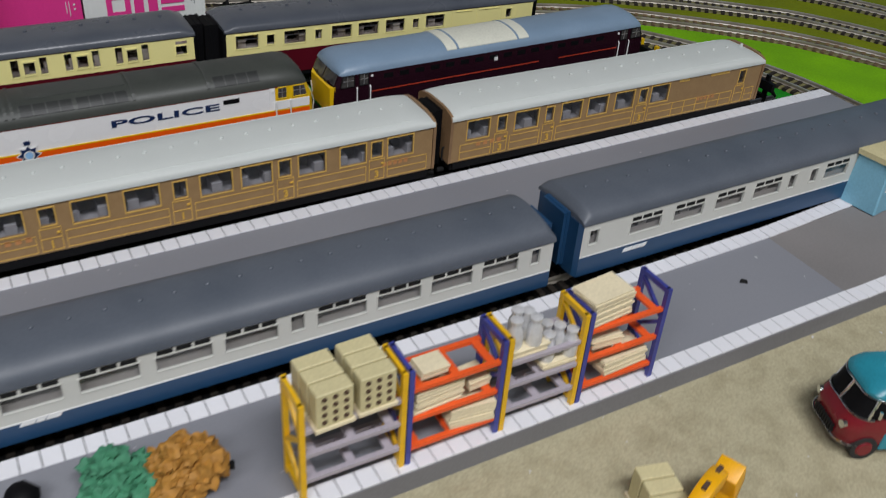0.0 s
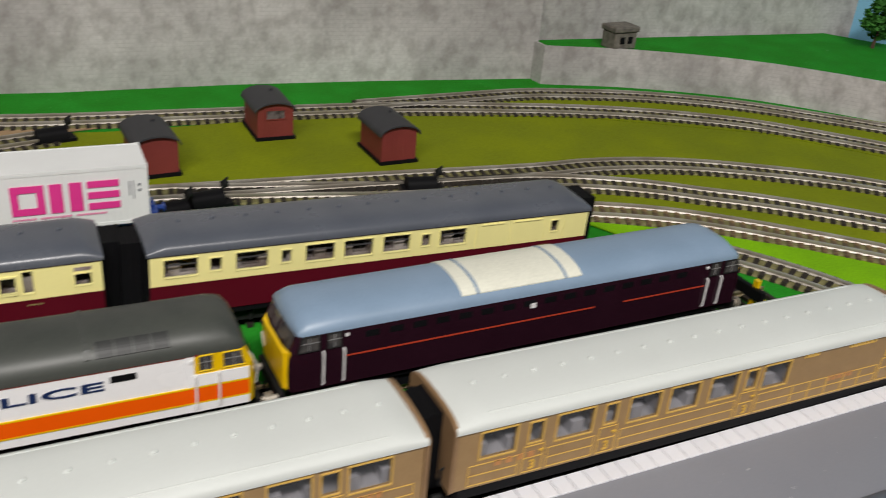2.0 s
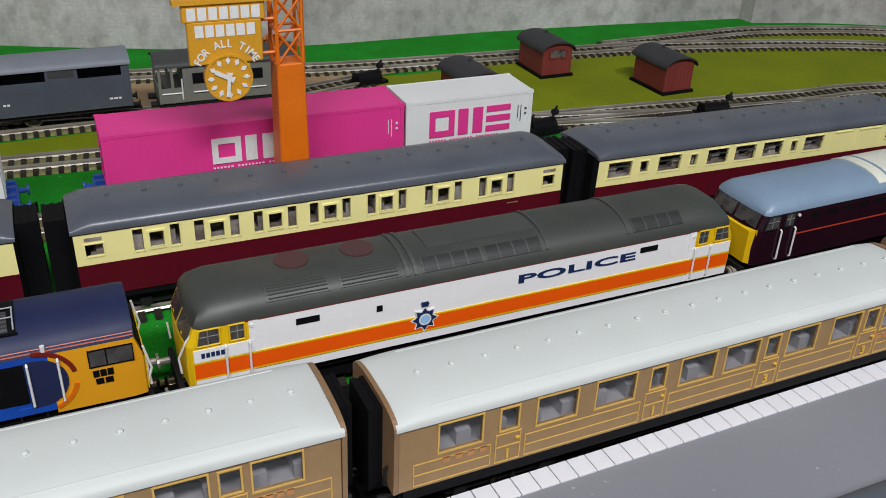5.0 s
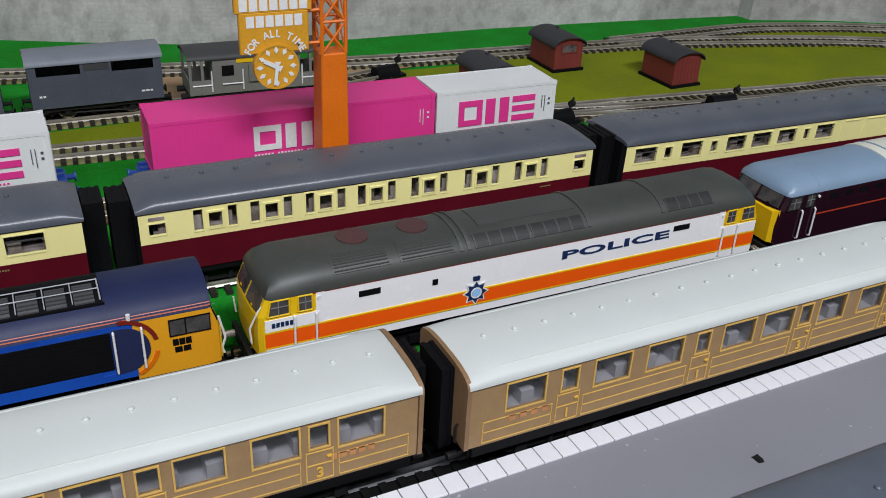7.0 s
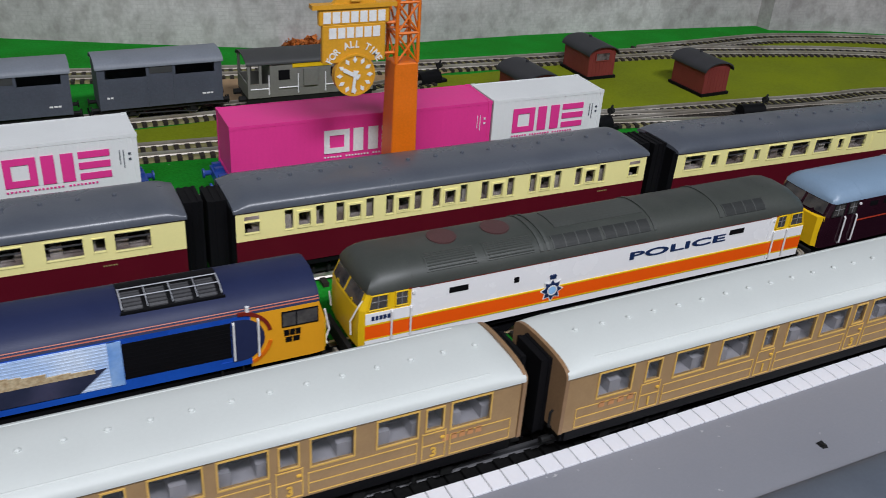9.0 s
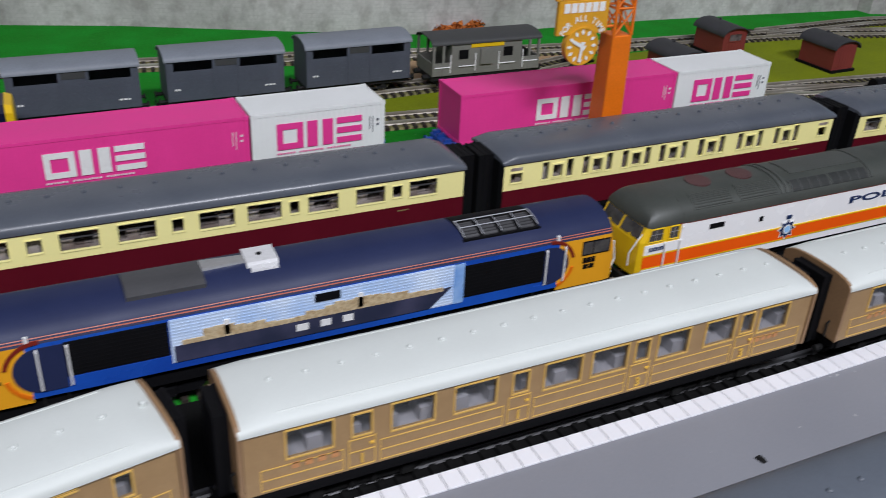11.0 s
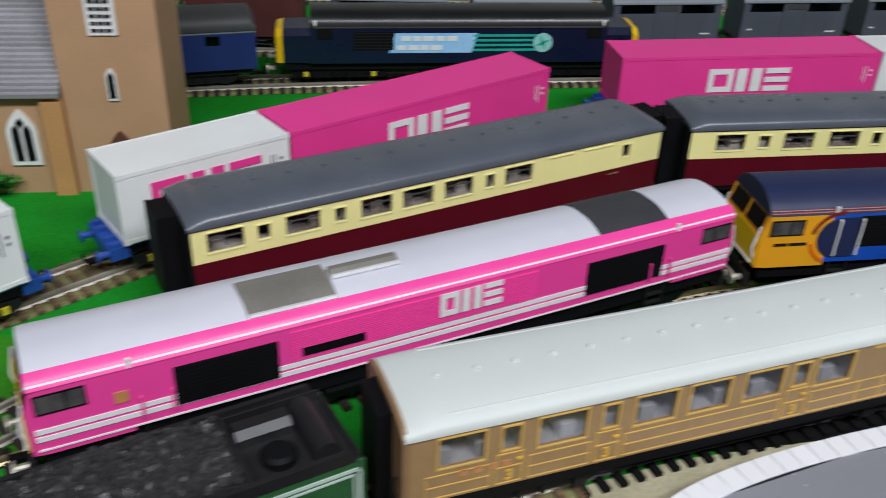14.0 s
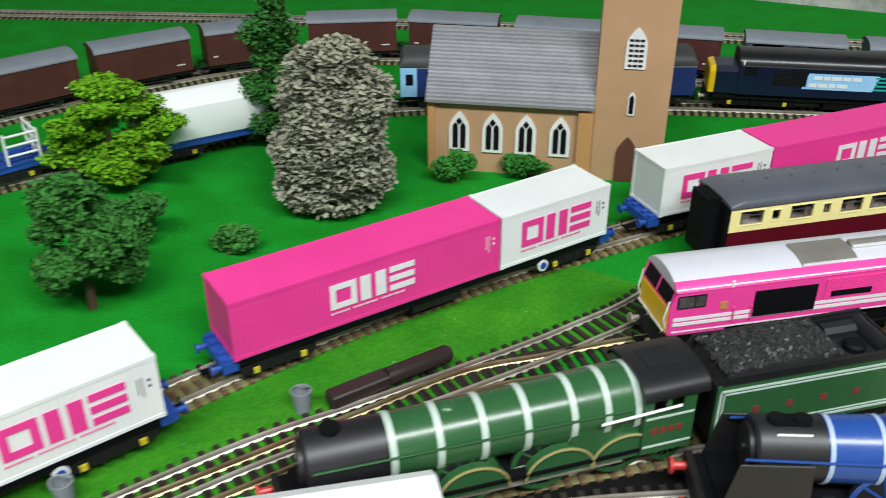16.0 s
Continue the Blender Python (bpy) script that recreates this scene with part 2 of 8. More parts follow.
M["gb_blue"] = mat("royal_blue_side", (0.015, 0.10, 0.5), 0.28, alt=(0.01, 0.055, 0.34), size=0.05)
M["gb_orange"] = mat("orange_yellow_cab", (0.80, 0.36, 0.015), 0.35, vary=0.06, grain=0.04, bump=0.01)
M["sky_print"] = mat("pale_sky_print", (0.7, 0.78, 0.88), 0.35, alt=(0.42, 0.57, 0.82), size=0.025)
M["fade_blue"] = mat("mid_blue_print", (0.13, 0.3, 0.68), 0.35, alt=(0.3, 0.48, 0.78), size=0.01)
M["cargo_print"] = mat("tan_cargo_print", (0.36, 0.24, 0.12), 0.45, alt=(0.56, 0.45, 0.28), size=0.002, grain=0.5, bump_size=0.0008)
M["hull_print"] = mat("dark_hull_print", (0.06, 0.06, 0.11), 0.4, alt=(0.025, 0.03, 0.06), size=0.02)
M["orange_line"] = mat("orange_coachline", (0.5, 0.13, 0.08), 0.4)
M["pink"] = mat("magenta_pink_paint", (0.83, 0.06, 0.32), 0.36, vary=0.04, grain=0.04, bump=0.02)
M["pink_box"] = mat("magenta_container_paint", (0.79, 0.045, 0.285), 0.5, vary=0.05, grain=0.05, bump=0.02, spec=0.4)
M["roof_pale"] = mat("pale_lilac_grey_roof", (0.6, 0.6, 0.66), 0.45, vary=0.04, grain=0.04, bump=0.02)
M["box_white"] = mat("white_container_paint", (0.78, 0.80, 0.79), 0.42, vary=0.04, grain=0.03, bump=0.02)
M["wagon_blue"] = mat("bright_blue_frame", (0.02, 0.075, 0.36), 0.42, vary=0.15)
M["axle_yellow"] = mat("yellow_axlebox", (0.62, 0.5, 0.03), 0.5)
M["wagon_grey"] = mat("freight_grey_planks", (0.074, 0.084, 0.11), 0.6, vary=0.15, grain=0.2)
M["wagon_roof"] = mat("pale_grey_wagon_roof", (0.205, 0.228, 0.262), 0.55, vary=0.12)
M["van_olive"] = mat("olive_grey_van", (0.2, 0.2, 0.175), 0.55, vary=0.15)
M["van_roof"] = mat("charcoal_van_roof", (0.05, 0.052, 0.052), 0.6)
M["bauxite"] = mat("bauxite_brown_planks", (0.085, 0.021, 0.018), 0.55, vary=0.2)
M["drs_blue"] = mat("midnight_blue_side", (0.007, 0.010, 0.034), 0.3)
M["drs_sky"] = mat("sky_blue_print", (0.22, 0.5, 0.85), 0.4, alt=(0.35, 0.6, 0.88), size=0.02)
M["drs_teal"] = mat("teal_green_print", (0.02, 0.42, 0.33), 0.4)
M["pale_teal"] = mat("pale_teal_emblem", (0.32, 0.66, 0.62), 0.4)
M["van_blue"] = mat("deep_blue_van", (0.022, 0.035, 0.17), 0.35)
M["hut_red"] = mat("hut_oxide_red", (0.21, 0.032, 0.026), 0.6, vary=0.15)
M["frosted"] = mat("frosted_pane", (0.16, 0.13, 0.13), 0.5, alt=(0.04, 0.03, 0.03), size=0.003)
M["hut_roof"] = mat("felt_roof_black", (0.04, 0.041, 0.046), 0.65, vary=0.25, grain=0.3)
M["crane_orange"] = mat("orange_plastic", (0.78, 0.17, 0.004), 0.42, vary=0.1)
M["sign_orange"] = mat("amber_plastic", (0.70, 0.34, 0.02), 0.42, vary=0.08)
M["church_wall"] = mat("tan_church_card", (0.46, 0.275, 0.15), 0.7, alt=(0.42, 0.25, 0.135), size=0.03, grain=0.12)
M["church_side"] = mat("orange_tan_card_edge", (0.52, 0.27, 0.10), 0.7)
M["slate"] = mat("slate_courses", (0.36, 0.355, 0.375), 0.55, grain=0.3, island=0.3)
M["church_white"] = mat("white_tracery", (0.78, 0.78, 0.76), 0.5)
M["church_door"] = mat("dark_brown_door", (0.10, 0.035, 0.022), 0.6)
M["loco_green"] = mat("apple_green_paint", (0.03, 0.105, 0.037), 0.26, alt=(0.026, 0.092, 0.032), size=0.04)
M["pale_band"] = mat("pale_green_white_band", (0.5, 0.6, 0.53), 0.4)
M["smokebox"] = mat("satin_black_smokebox", (0.015, 0.0145, 0.016), 0.42, vary=0.2, grain=0.06, bump=0.02)
M["smokebox_gloss"] = mat("gloss_black_roof", (0.012, 0.012, 0.013), 0.32)
M["churn"] = mat("bright_churn_paint", (0.72, 0.72, 0.73), 0.3, 0.3)
M["gold_dull"] = mat("dull_gold_edge", (0.3, 0.27, 0.1), 0.45)
M["wire"] = mat("grey_wire", (0.42, 0.43, 0.46), 0.4)
M["dull_steel"] = mat("dull_steel_paint", (0.34, 0.32, 0.28), 0.36, 0.5)
M["coal"] = mat("coal", (0.03, 0.029, 0.029), 0.38, grain=0.5, bump_size=0.003, bump=0.4, island=0.4, spec=0.3)
M["buffer_red"] = mat("buffer_beam_red", (0.5, 0.03, 0.03), 0.4)
M["steam_blue"] = mat("express_blue_paint", (0.025, 0.08, 0.32), 0.25, alt=(0.02, 0.06, 0.26), size=0.04)
M["platform"] = mat("platform_grey_paint", (0.235, 0.24, 0.265), 0.55, alt=(0.21, 0.215, 0.24), size=0.12, grain=0.05, speck=0.6)
M["platform_b"] = mat("platform_brown_grey", (0.225, 0.21, 0.205), 0.6, size=0.08, grain=0.1)
M["platform_face"] = mat("platform_edge_grey", (0.195, 0.193, 0.205), 0.6, size=0.05)
M["tile"] = mat("white_edging_slab", (0.76, 0.76, 0.79), 0.45, vary=0.04, grain=0.03, bump=0.02, island=0.05)
M["rack_yellow"] = mat("rack_yellow", (0.82, 0.47, 0.01), 0.4)
M["rack_blue"] = mat("rack_blue", (0.05, 0.06, 0.30), 0.4)
M["rack_red"] = mat("rack_orange_red", (0.86, 0.11, 0.02), 0.4)
M["rack_grey"] = mat("rack_lilac_grey", (0.42, 0.38, 0.43), 0.4)
M["crate"] = mat("pale_crate_plastic", (0.62, 0.55, 0.31), 0.55, vary=0.1)
M["plank"] = mat("pale_pallet_plastic", (0.80, 0.70, 0.48), 0.55, vary=0.1)
M["bush_green"] = mat("clump_green", (0.055, 0.24, 0.13), 0.75, grain=0.5, bump=0.6, bump_size=0.003)
M["bush_brown"] = mat("clump_rust", (0.40, 0.19, 0.03), 0.7, grain=0.5, bump=0.6, bump_size=0.003)
M["truck_teal"] = mat("teal_truck_paint", (0.025, 0.25, 0.33), 0.25)
M["truck_red"] = mat("dark_red_truck_paint", (0.20, 0.012, 0.02), 0.25)
M["chrome"] = mat("chrome", (0.7, 0.7, 0.7), 0.12, 1.0, vary=0.02)
M["tyre"] = mat("tyre_rubber", (0.02, 0.02, 0.02), 0.8)
M["pale_blue"] = mat("pale_blue_plastic", (0.22, 0.48, 0.62), 0.4)
M["leaf_green"] = mat(name="leaf_green", spec=0.15, colour=(0.05, 0.24, 0.035), rough=0.75, grain=0.3, island=0.55)
M["leaf_dark"] = mat(name="leaf_dark_green", spec=0.12, colour=(0.05, 0.19, 0.035), rough=0.85, grain=0.3, island=0.35)
M["leaf_lime"] = mat(name="leaf_lime", spec=0.15, colour=(0.19, 0.46, 0.018), rough=0.85, grain=0.3, island=0.3)
M["leaf_grey"] = mat("leaf_silver_grey", (0.30, 0.30, 0.22), 0.8, grain=0.3, island=0.42, spec=0.25)
M["cab_glass"] = mat("cab_window_dark", (0.03, 0.03, 0.033), 0.12, alt=(0.085, 0.08, 0.075), size=0.006)
M["fan_red"] = mat("rust_fan", (0.085, 0.036, 0.036), 0.5, grain=0.3)
M["band_blue"] = mat("pale_blue_band", (0.4, 0.5, 0.68), 0.4)
M["teak_line"] = mat("teak_lining_yellow", (0.68, 0.42, 0.10), 0.45, vary=0.1)
M["duct"] = mat("satin_duct_grey", (0.085, 0.085, 0.09), 0.42, 0.3)
M["bark"] = mat("bark", (0.09, 0.05, 0.03), 0.8, grain=0.4)
M["flame"] = mat("orange_foliage", (0.6, 0.16, 0.02), 0.75, grain=0.3, island=0.4)
M["grass"] = mat("green_felt", (0.013, 0.262, 0.022), 0.85, spec=0.1, alt=(0.011, 0.208, 0.013), size=0.03, grain=0.42, bump=0.4, bump_size=0.0018, speck=0.25)
M["lime"] = mat("light_green_felt", (0.2, 0.46, 0.008), 0.85, spec=0.1, alt=(0.16, 0.38, 0.008), size=0.03, grain=0.3, bump=0.35, bump_size=0.0015)
M["meadow"] = mat("mid_green_felt", (0.05, 0.24, 0.012), 0.85, spec=0.1, alt=(0.03, 0.19, 0.01), size=0.03, grain=0.45, bump=0.4, bump_size=0.0018, speck=0.35)
M["olive"] = mat("olive_grass_mat", (0.2, 0.24, 0.008), 0.85, spec=0.1, alt=(0.165, 0.2, 0.009), size=0.05, grain=0.25, bump=0.35, bump_size=0.0015)
# near-black that stands in for deep shade below the trains
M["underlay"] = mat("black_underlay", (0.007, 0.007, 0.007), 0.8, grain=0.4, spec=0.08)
M["sand"] = mat("speckled_sand_sheet", (0.40, 0.36, 0.235), 0.8, alt=(0.315, 0.28, 0.175), size=0.012, grain=0.35, bump=0.3, bump_size=0.0011, alt_at=0.42, speck=1.0)
M["cork"] = mat("tan_cork_bed", (0.40, 0.26, 0.14), 0.8, grain=0.3, size=0.01)
# grey rather than white, so less light bounces into the shadows
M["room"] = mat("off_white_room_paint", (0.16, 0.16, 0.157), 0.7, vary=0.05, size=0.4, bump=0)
M["floor"] = mat("grey_floor", (0.25, 0.24, 0.23), 0.6, size=0.2, bump=0)
M["skyboard"] = mat("sky_blue_board", (0.19, 0.47, 0.68), 0.6, alt=(0.24, 0.52, 0.72), size=0.15)
M["tank"] = mat("weathered_tank", (0.2, 0.18, 0.15), 0.6, alt=(0.1, 0.09, 0.075), size=0.008, grain=0.4)
M["pipe"] = mat("brown_pipe_plastic", (0.025, 0.016, 0.015), 0.45)
M["bucket"] = mat("grey_bucket_plastic", (0.25, 0.28, 0.30), 0.5)


def stone_paper():
    """Printed stone-effect paper: mottled grey with stains, and fine courses with broken joints."""
    m = bpy.data.materials.new("stone_paper")
    m.use_nodes = True
    nd, ln = m.node_tree.nodes, m.node_tree.links
    bsdf = nd["Principled BSDF"]
    co = nd.new("ShaderNodeTexCoord")
    mp = nd.new("ShaderNodeMapping")
    mp.inputs["Scale"].default_value = (0.9, 0.9, 0.75)
    ln.new(co.outputs["Object"], mp.inputs["Vector"])
    a, b, c = (nd.new("ShaderNodeTexNoise") for _ in range(3))
    for n, s, d in ((a, 14, 6), (b, 95, 6), (c, 420, 3)):
        n.inputs["Scale"].default_value, n.inputs["Detail"].default_value = s, d
        ln.new(mp.outputs["Vector"], n.inputs["Vector"])
    r1, r2 = nd.new("ShaderNodeValToRGB"), nd.new("ShaderNodeValToRGB")
    r1.color_ramp.elements[0].position, r1.color_ramp.elements[1].position = 0.35, 0.65
    r1.color_ramp.elements[0].color, r1.color_ramp.elements[1].color = (0.40, 0.38, 0.37, 1), (0.58, 0.555, 0.54, 1)
    r2.color_ramp.elements[0].position, r2.color_ramp.elements[1].position = 0.36, 0.56
    r2.color_ramp.elements[0].color, r2.color_ramp.elements[1].color = (0.74, 0.725, 0.715, 1), (1, 1, 1, 1)
    ln.new(a.outputs["Fac"], r1.inputs["Fac"])
    ln.new(b.outputs["Fac"], r2.inputs["Fac"])
    mx = nd.new("ShaderNodeMix")
    mx.data_type, mx.blend_type = "RGBA", "MULTIPLY"
    mx.inputs[0].default_value = 1
    ln.new(r1.outputs["Color"], mx.inputs[6])
    ln.new(r2.outputs["Color"], mx.inputs[7])
    r3 = nd.new("ShaderNodeMapRange")
    r3.inputs["To Min"].default_value, r3.inputs["To Max"].default_value = 0.8, 1.2
    ln.new(c.outputs["Fac"], r3.inputs["Value"])
    hv = nd.new("ShaderNodeHueSaturation")
    ln.new(mx.outputs[2], hv.inputs["Color"])
    ln.new(r3.outputs["Result"], hv.inputs["Value"])
    sep, u, flat = nd.new("ShaderNodeSeparateXYZ"), nd.new("ShaderNodeMath"), nd.new("ShaderNodeCombineXYZ")
    u.operation = "ADD"
    ln.new(co.outputs["Object"], sep.inputs[0])
    ln.new(sep.outputs["X"], u.inputs[0])
    ln.new(sep.outputs["Y"], u.inputs[1])
    ln.new(u.outputs[0], flat.inputs["X"])
    ln.new(sep.outputs["Z"], flat.inputs["Y"])
    br = nd.new("ShaderNodeTexBrick")
    for key, v in (("Scale", 1.0), ("Mortar Size", 0.00042), ("Mortar Smooth", 0.6), ("Brick Width", 0.011), ("Row Height", 0.0034)):
        br.inputs[key].default_value = v
    br.inputs["Color1"].default_value, br.inputs["Color2"].default_value = (0.96, 0.955, 0.95, 1), (1.04, 1.035, 1.03, 1)
    br.inputs["Mortar"].default_value = (0.86, 0.85, 0.84, 1)
    ln.new(flat.outputs[0], br.inputs["Vector"])
    joint = nd.new("ShaderNodeMix")
    joint.data_type, joint.blend_type = "RGBA", "MULTIPLY"
    worn = nd.new("ShaderNodeMapRange")
    worn.inputs["From Min"].default_value, worn.inputs["From Max"].default_value = 0.45, 0.7
    ln.new(b.outputs["Fac"], worn.inputs["Value"])
    ln.new(worn.outputs["Result"], joint.inputs[0])
    ln.new(hv.outputs["Color"], joint.inputs[6])
    ln.new(br.outputs["Color"], joint.inputs[7])
    ln.new(joint.outputs[2], bsdf.inputs["Base Color"])
    bsdf.inputs["Roughness"].default_value = 0.6
    return m


M["stone"] = stone_paper()

# ---- structure: room, table, backdrop ----
def slab(name, x0, x1, y0, y1, z0, z1, m, label, category):
    bm = bmesh.new()
    box(bm, x0, x1, y0, y1, z0, z1)
    return single(name, bm, m, label, category, kind="structure")


slab("floor", -2600, 1800, -1700, 1100, -820, -800, M["floor"], "plain grey room floor", "floor")
# unseen ceiling and walls, coloured dark to hold down bounced light
slab("ceiling", -2600, 1800, -1700, 1100, 1500, 1520, M["room"], "plain unseen ceiling, greyed to cut bounced light", "ceiling")
slab("wall_south", -2600, 1800, -1720, -1700, -800, 1500, M["room"], "plain unseen room wall, greyed to cut bounced light", "wall")
slab("wall_north", -2600, 1800, 1100, 1120, -800, 1500, M["room"], "plain unseen room wall, greyed to cut bounced light", "wall")
slab("wall_west", -2620, -2600, -1700, 1100, -800, 1500, M["room"], "plain unseen room wall, greyed to cut bounced light", "wall")
slab("wall_east", 1800, 1820, -1700, 1100, -800, 1500, M["room"], "plain unseen room wall, greyed to cut bounced light", "wall")
slab("ground", -1700, 1300, -420, 900, -30, 0, M["grass"], "baseboard covered in bright green felt", "ground")


def sheet(name, pts, z, m, label, category, thick=0.6):
    bm = bmesh.new()
    extr_z(bm, pts, z - thick, z)
    return single(name, bm, m, label, category, kind="structure")


def smooth_path(pts, step=6.0):
    """Points at even steps along a Catmull-Rom curve."""
    p = [Vector(q) for q in pts]
    p = [p[0] * 2 - p[1]] + p + [p[-1] * 2 - p[-2]]
    fine = []
    for i in range(1, len(p) - 2):
        for k in range(24):
            t = k / 24
            a, b, c, d = p[i - 1], p[i], p[i + 1], p[i + 2]
            fine.append(0.5 * ((2 * b) + (c - a) * t + (2 * a - 5 * b + 4 * c - d) * t * t + (3 * b - a - 3 * c + d) * t ** 3))
    fine.append(p[-2])
    out, left = [fine[0]], step
    for a, b in zip(fine, fine[1:]):
        d = (b - a).length
        while d >= left:
            a = a + (b - a) * (left / d)
            out.append(a.copy())
            d -= left
            left = step
        left -= d
    out.append(fine[-1])
    return out


# felt and mats laid on the baseboard
sheet("olive_mat", [(120, 372), (185, 362), (300, 364), (420, 352), (560, 316), (690, 250), (800, 130), (840, 0), (600, -60), (575, 20), (520, 120), (440, 190), (300, 226), (180, 250), (-60, 268), (-150, 276), (-150, 312), (-60, 314), (60, 322)], 0.7, M["olive"], "olive green grass mat between the tracks", "grass mat")
sheet("olive_mat_outer", [(420, 352), (560, 316), (690, 250), (800, 130), (840, 0), (1000, 0), (900, 190), (760, 305), (640, 372), (520, 396), (400, 395)], 1.4, M["olive"], "olive green grass mat under the outer curves", "grass mat")
sheet("lime_mat", [(440, 140), (500, 110), (555, 68), (603, 22), (640, -35), (680, -120), (575, -110), (568, -45), (556, 0), (540, 35), (518, 72), (490, 100), (455, 112)], 1.6, M["lime"], "light green felt strip inside the curve", "grass mat")
# next three black sheets paint in the shade under and between trains
sheet("underlay_mat", [(-380, -82), (-340, -80), (-300, -79), (-230, -76), (500, -61), (510, -28), (490, 2), (200, 4), (-200, 7), (-305, 7), (-335, -2), (-400, -30), (-440, -72)], 0.9, M["underlay"], "black sheet painting in the shade beneath the coaches at the platform", "track underlay")
sheet("underlay_mat_front", [(-285, -186), (600, -168), (600, -136), (200, -141), (-100, -143), (-285, -141)], 0.9, M["underlay"], "black sheet painting in the shade between the platforms", "track underlay")
sheet("underlay_mat_yard", [(-770, -245), (-720, -172), (-600, -112), (-498, -76), (-430, -66), (-430, -86), (-498, -108), (-560, -140), (-600, -200), (-640, -225)], 1.0, M["underlay"], "black sheet painting in the shade beneath the steam locomotives", "track underlay")
sheet("cork_patch", [(70, 318), (150, 366), (190, 372), (100, 392), (-20, 404), (-20, 345), (20, 318)], 1.1, M["cork"], "bare tan cork patch beside the siding", "bare patch")
sheet("meadow_mat", [(-560, -12), (-612, -2), (-650, 16), (-720, -34), (-800, -92), (-870, -160), (-930, -230), (-1000, -330), (-900, -330), (-820, -210), (-740, -138), (-660, -82), (-600, -42)], 0.9, M["meadow"], "mid green felt strip between the tracks", "grass mat")
sheet("sand_sheet", [(-1200, -400), (1290, -410), (1290, -241), (620, -241), (-300, -232), (-420, -150), (-300, -84), (-290, -77), (-400, -84), (-470, -100), (-560, -140), (-640, -172), (-760, -232), (-900, -320)], 0.8, M["sand"], "speckled sand-coloured sheet in front of the platforms", "ground sheet")
sheet("grass_sheet", [(-900, 470), (-1020, 380), (-1110, 280), (-1200, 150), (-1500, 250), (-1500, 560), (-1065, 540), (-880, 515)], 0.7, M["grass"], "green felt sheet beside the rear track", "grass mat")


def backdrop(name, line, z0, z1, m, label, thick=8):
    bm = bmesh.new()
    pts = [Vector(p) for p in line]
    back = []
    for i, p in enumerate(pts):
        d = (pts[min(i + 1, len(pts) - 1)] - pts[max(i - 1, 0)]).normalized()
        back.append(p + Vector((-d.y, d.x)) * thick)
    extr_z(bm, [tuple(p) for p in pts] + [tuple(p) for p in reversed(back)], z0, z1)
    return single(name, bm, m, label, "wall", kind="structure")


backdrop("backdrop_wall", [(-1690, 760), (-900, 720), (-470, 655), (-200, 573), (-60, 515), (60, 470), (160, 460), (300, 457), (420, 447), (572, 429)], 0, 430, M["stone"], "backdrop wall papered with mottled grey stone print")
backdrop("backdrop_wall_upper", [(572, 443), (800, 436), (968, 423)], 0, 430, M["stone"], "backdrop wall above the raised lawn, grey stone print")
backdrop("sky_board", [(962, 424), (1000, 352), (1060, 240), (1150, 60), (1200, -300)], 0, 430, M["skyboard"], "plain sky blue backdrop board", 8)
# raised lawn on a curved retaining wall
curve = [(570, 424), (572, 414), (654, 388), (747, 338), (821, 268), (872, 202), (930, 90), (965, -60), (975, -260)]
rim = [tuple(p) for p in smooth_path(curve[1:], 14)]
bm = bmesh.new()
extr_z(bm, rim + [(1190, -260), (1140, 60), (1052, 240), (977, 352), (925, 424), (574, 438)], 0, 34)
single("raised_bank", bm, M["grass"], "raised lawn of green felt above the retaining wall", "bank", kind="structure")
backdrop("retaining_wall", list(reversed([(570, 440)] + rim)), 0, 35.5, M["stone"], "low curved retaining wall in grey stone print", 3)

# ---- platforms ----
def platform(name, rear, front, m, label, tile_sides, group):
    """A raised slab between two edge lines, with a row of separate white edging slabs along each named side."""
    th = thing(name, 0, 0, 0, 0, label, "platform", kind="structure")
    bm = bmesh.new()
    extr_z(bm, list(front) + list(reversed(rear)), 0, 10.6)
    part("deck", bm, m, th)
    for side, inward in tile_sides:
        line = [Vector(p) for p in side]
        bm = bmesh.new()
        for p, q in zip(line, line[1:]):
            n = (q - p).normalized()
            n = Vector((-n.y, n.x)) * inward
            extr_z(bm, [tuple(p + n * 0.2), tuple(q + n * 0.2), tuple(q + n * 8.2), tuple(p + n * 8.2)], 10.55, 10.75)
        part("slab_bed", bm, M["dark"], th, "dark bed showing in the slab joints")
    for side, inward in tile_sides:
        pts = smooth_path(side, 7.4)
        bm = bmesh.new()
        box(bm, 0.18, 7.22, 0, 8.4, 10.4, 11.3)
        bevel(bm, 0.12)
        first = None
        for p, q in zip(pts, pts[1:]):
            d = (q - p)
            if d.length < 0.8:
                continue
            a = math.degrees(math.atan2(d.y, d.x))
            if first is None:
                first = part("edging_slab", bm, M["tile"], th)
                ob = first
            else:
                ob = twin(first, Matrix.Identity(4))
            ob.matrix_basis = pose(p.x * S, p.y * S, (0.05 * rng.random()) * S, 0, 0, a) @ Matrix.Diagonal((d.length / 7.4, inward, 1, 1))
    bm = bmesh.new()
    line = list(front)
    for p, q in zip(line, line[1:]):
        d = (Vector(q) - Vector(p)).normalized()
        n = Vector((d.y, -d.x)) * 0.4
        hexa(bm, [(p[0], p[1], 0), (p[0] + n.x, p[1] + n.y, 0), (q[0] + n.x, q[1] + n.y, 0), (q[0], q[1], 0), (p[0], p[1], 10.2), (p[0] + n.x, p[1] + n.y, 10.2), (q[0] + n.x, q[1] + n.y, 10.2), (q[0], q[1], 10.2)])
    part("facing", bm, M["platform_face"], th)
    return th


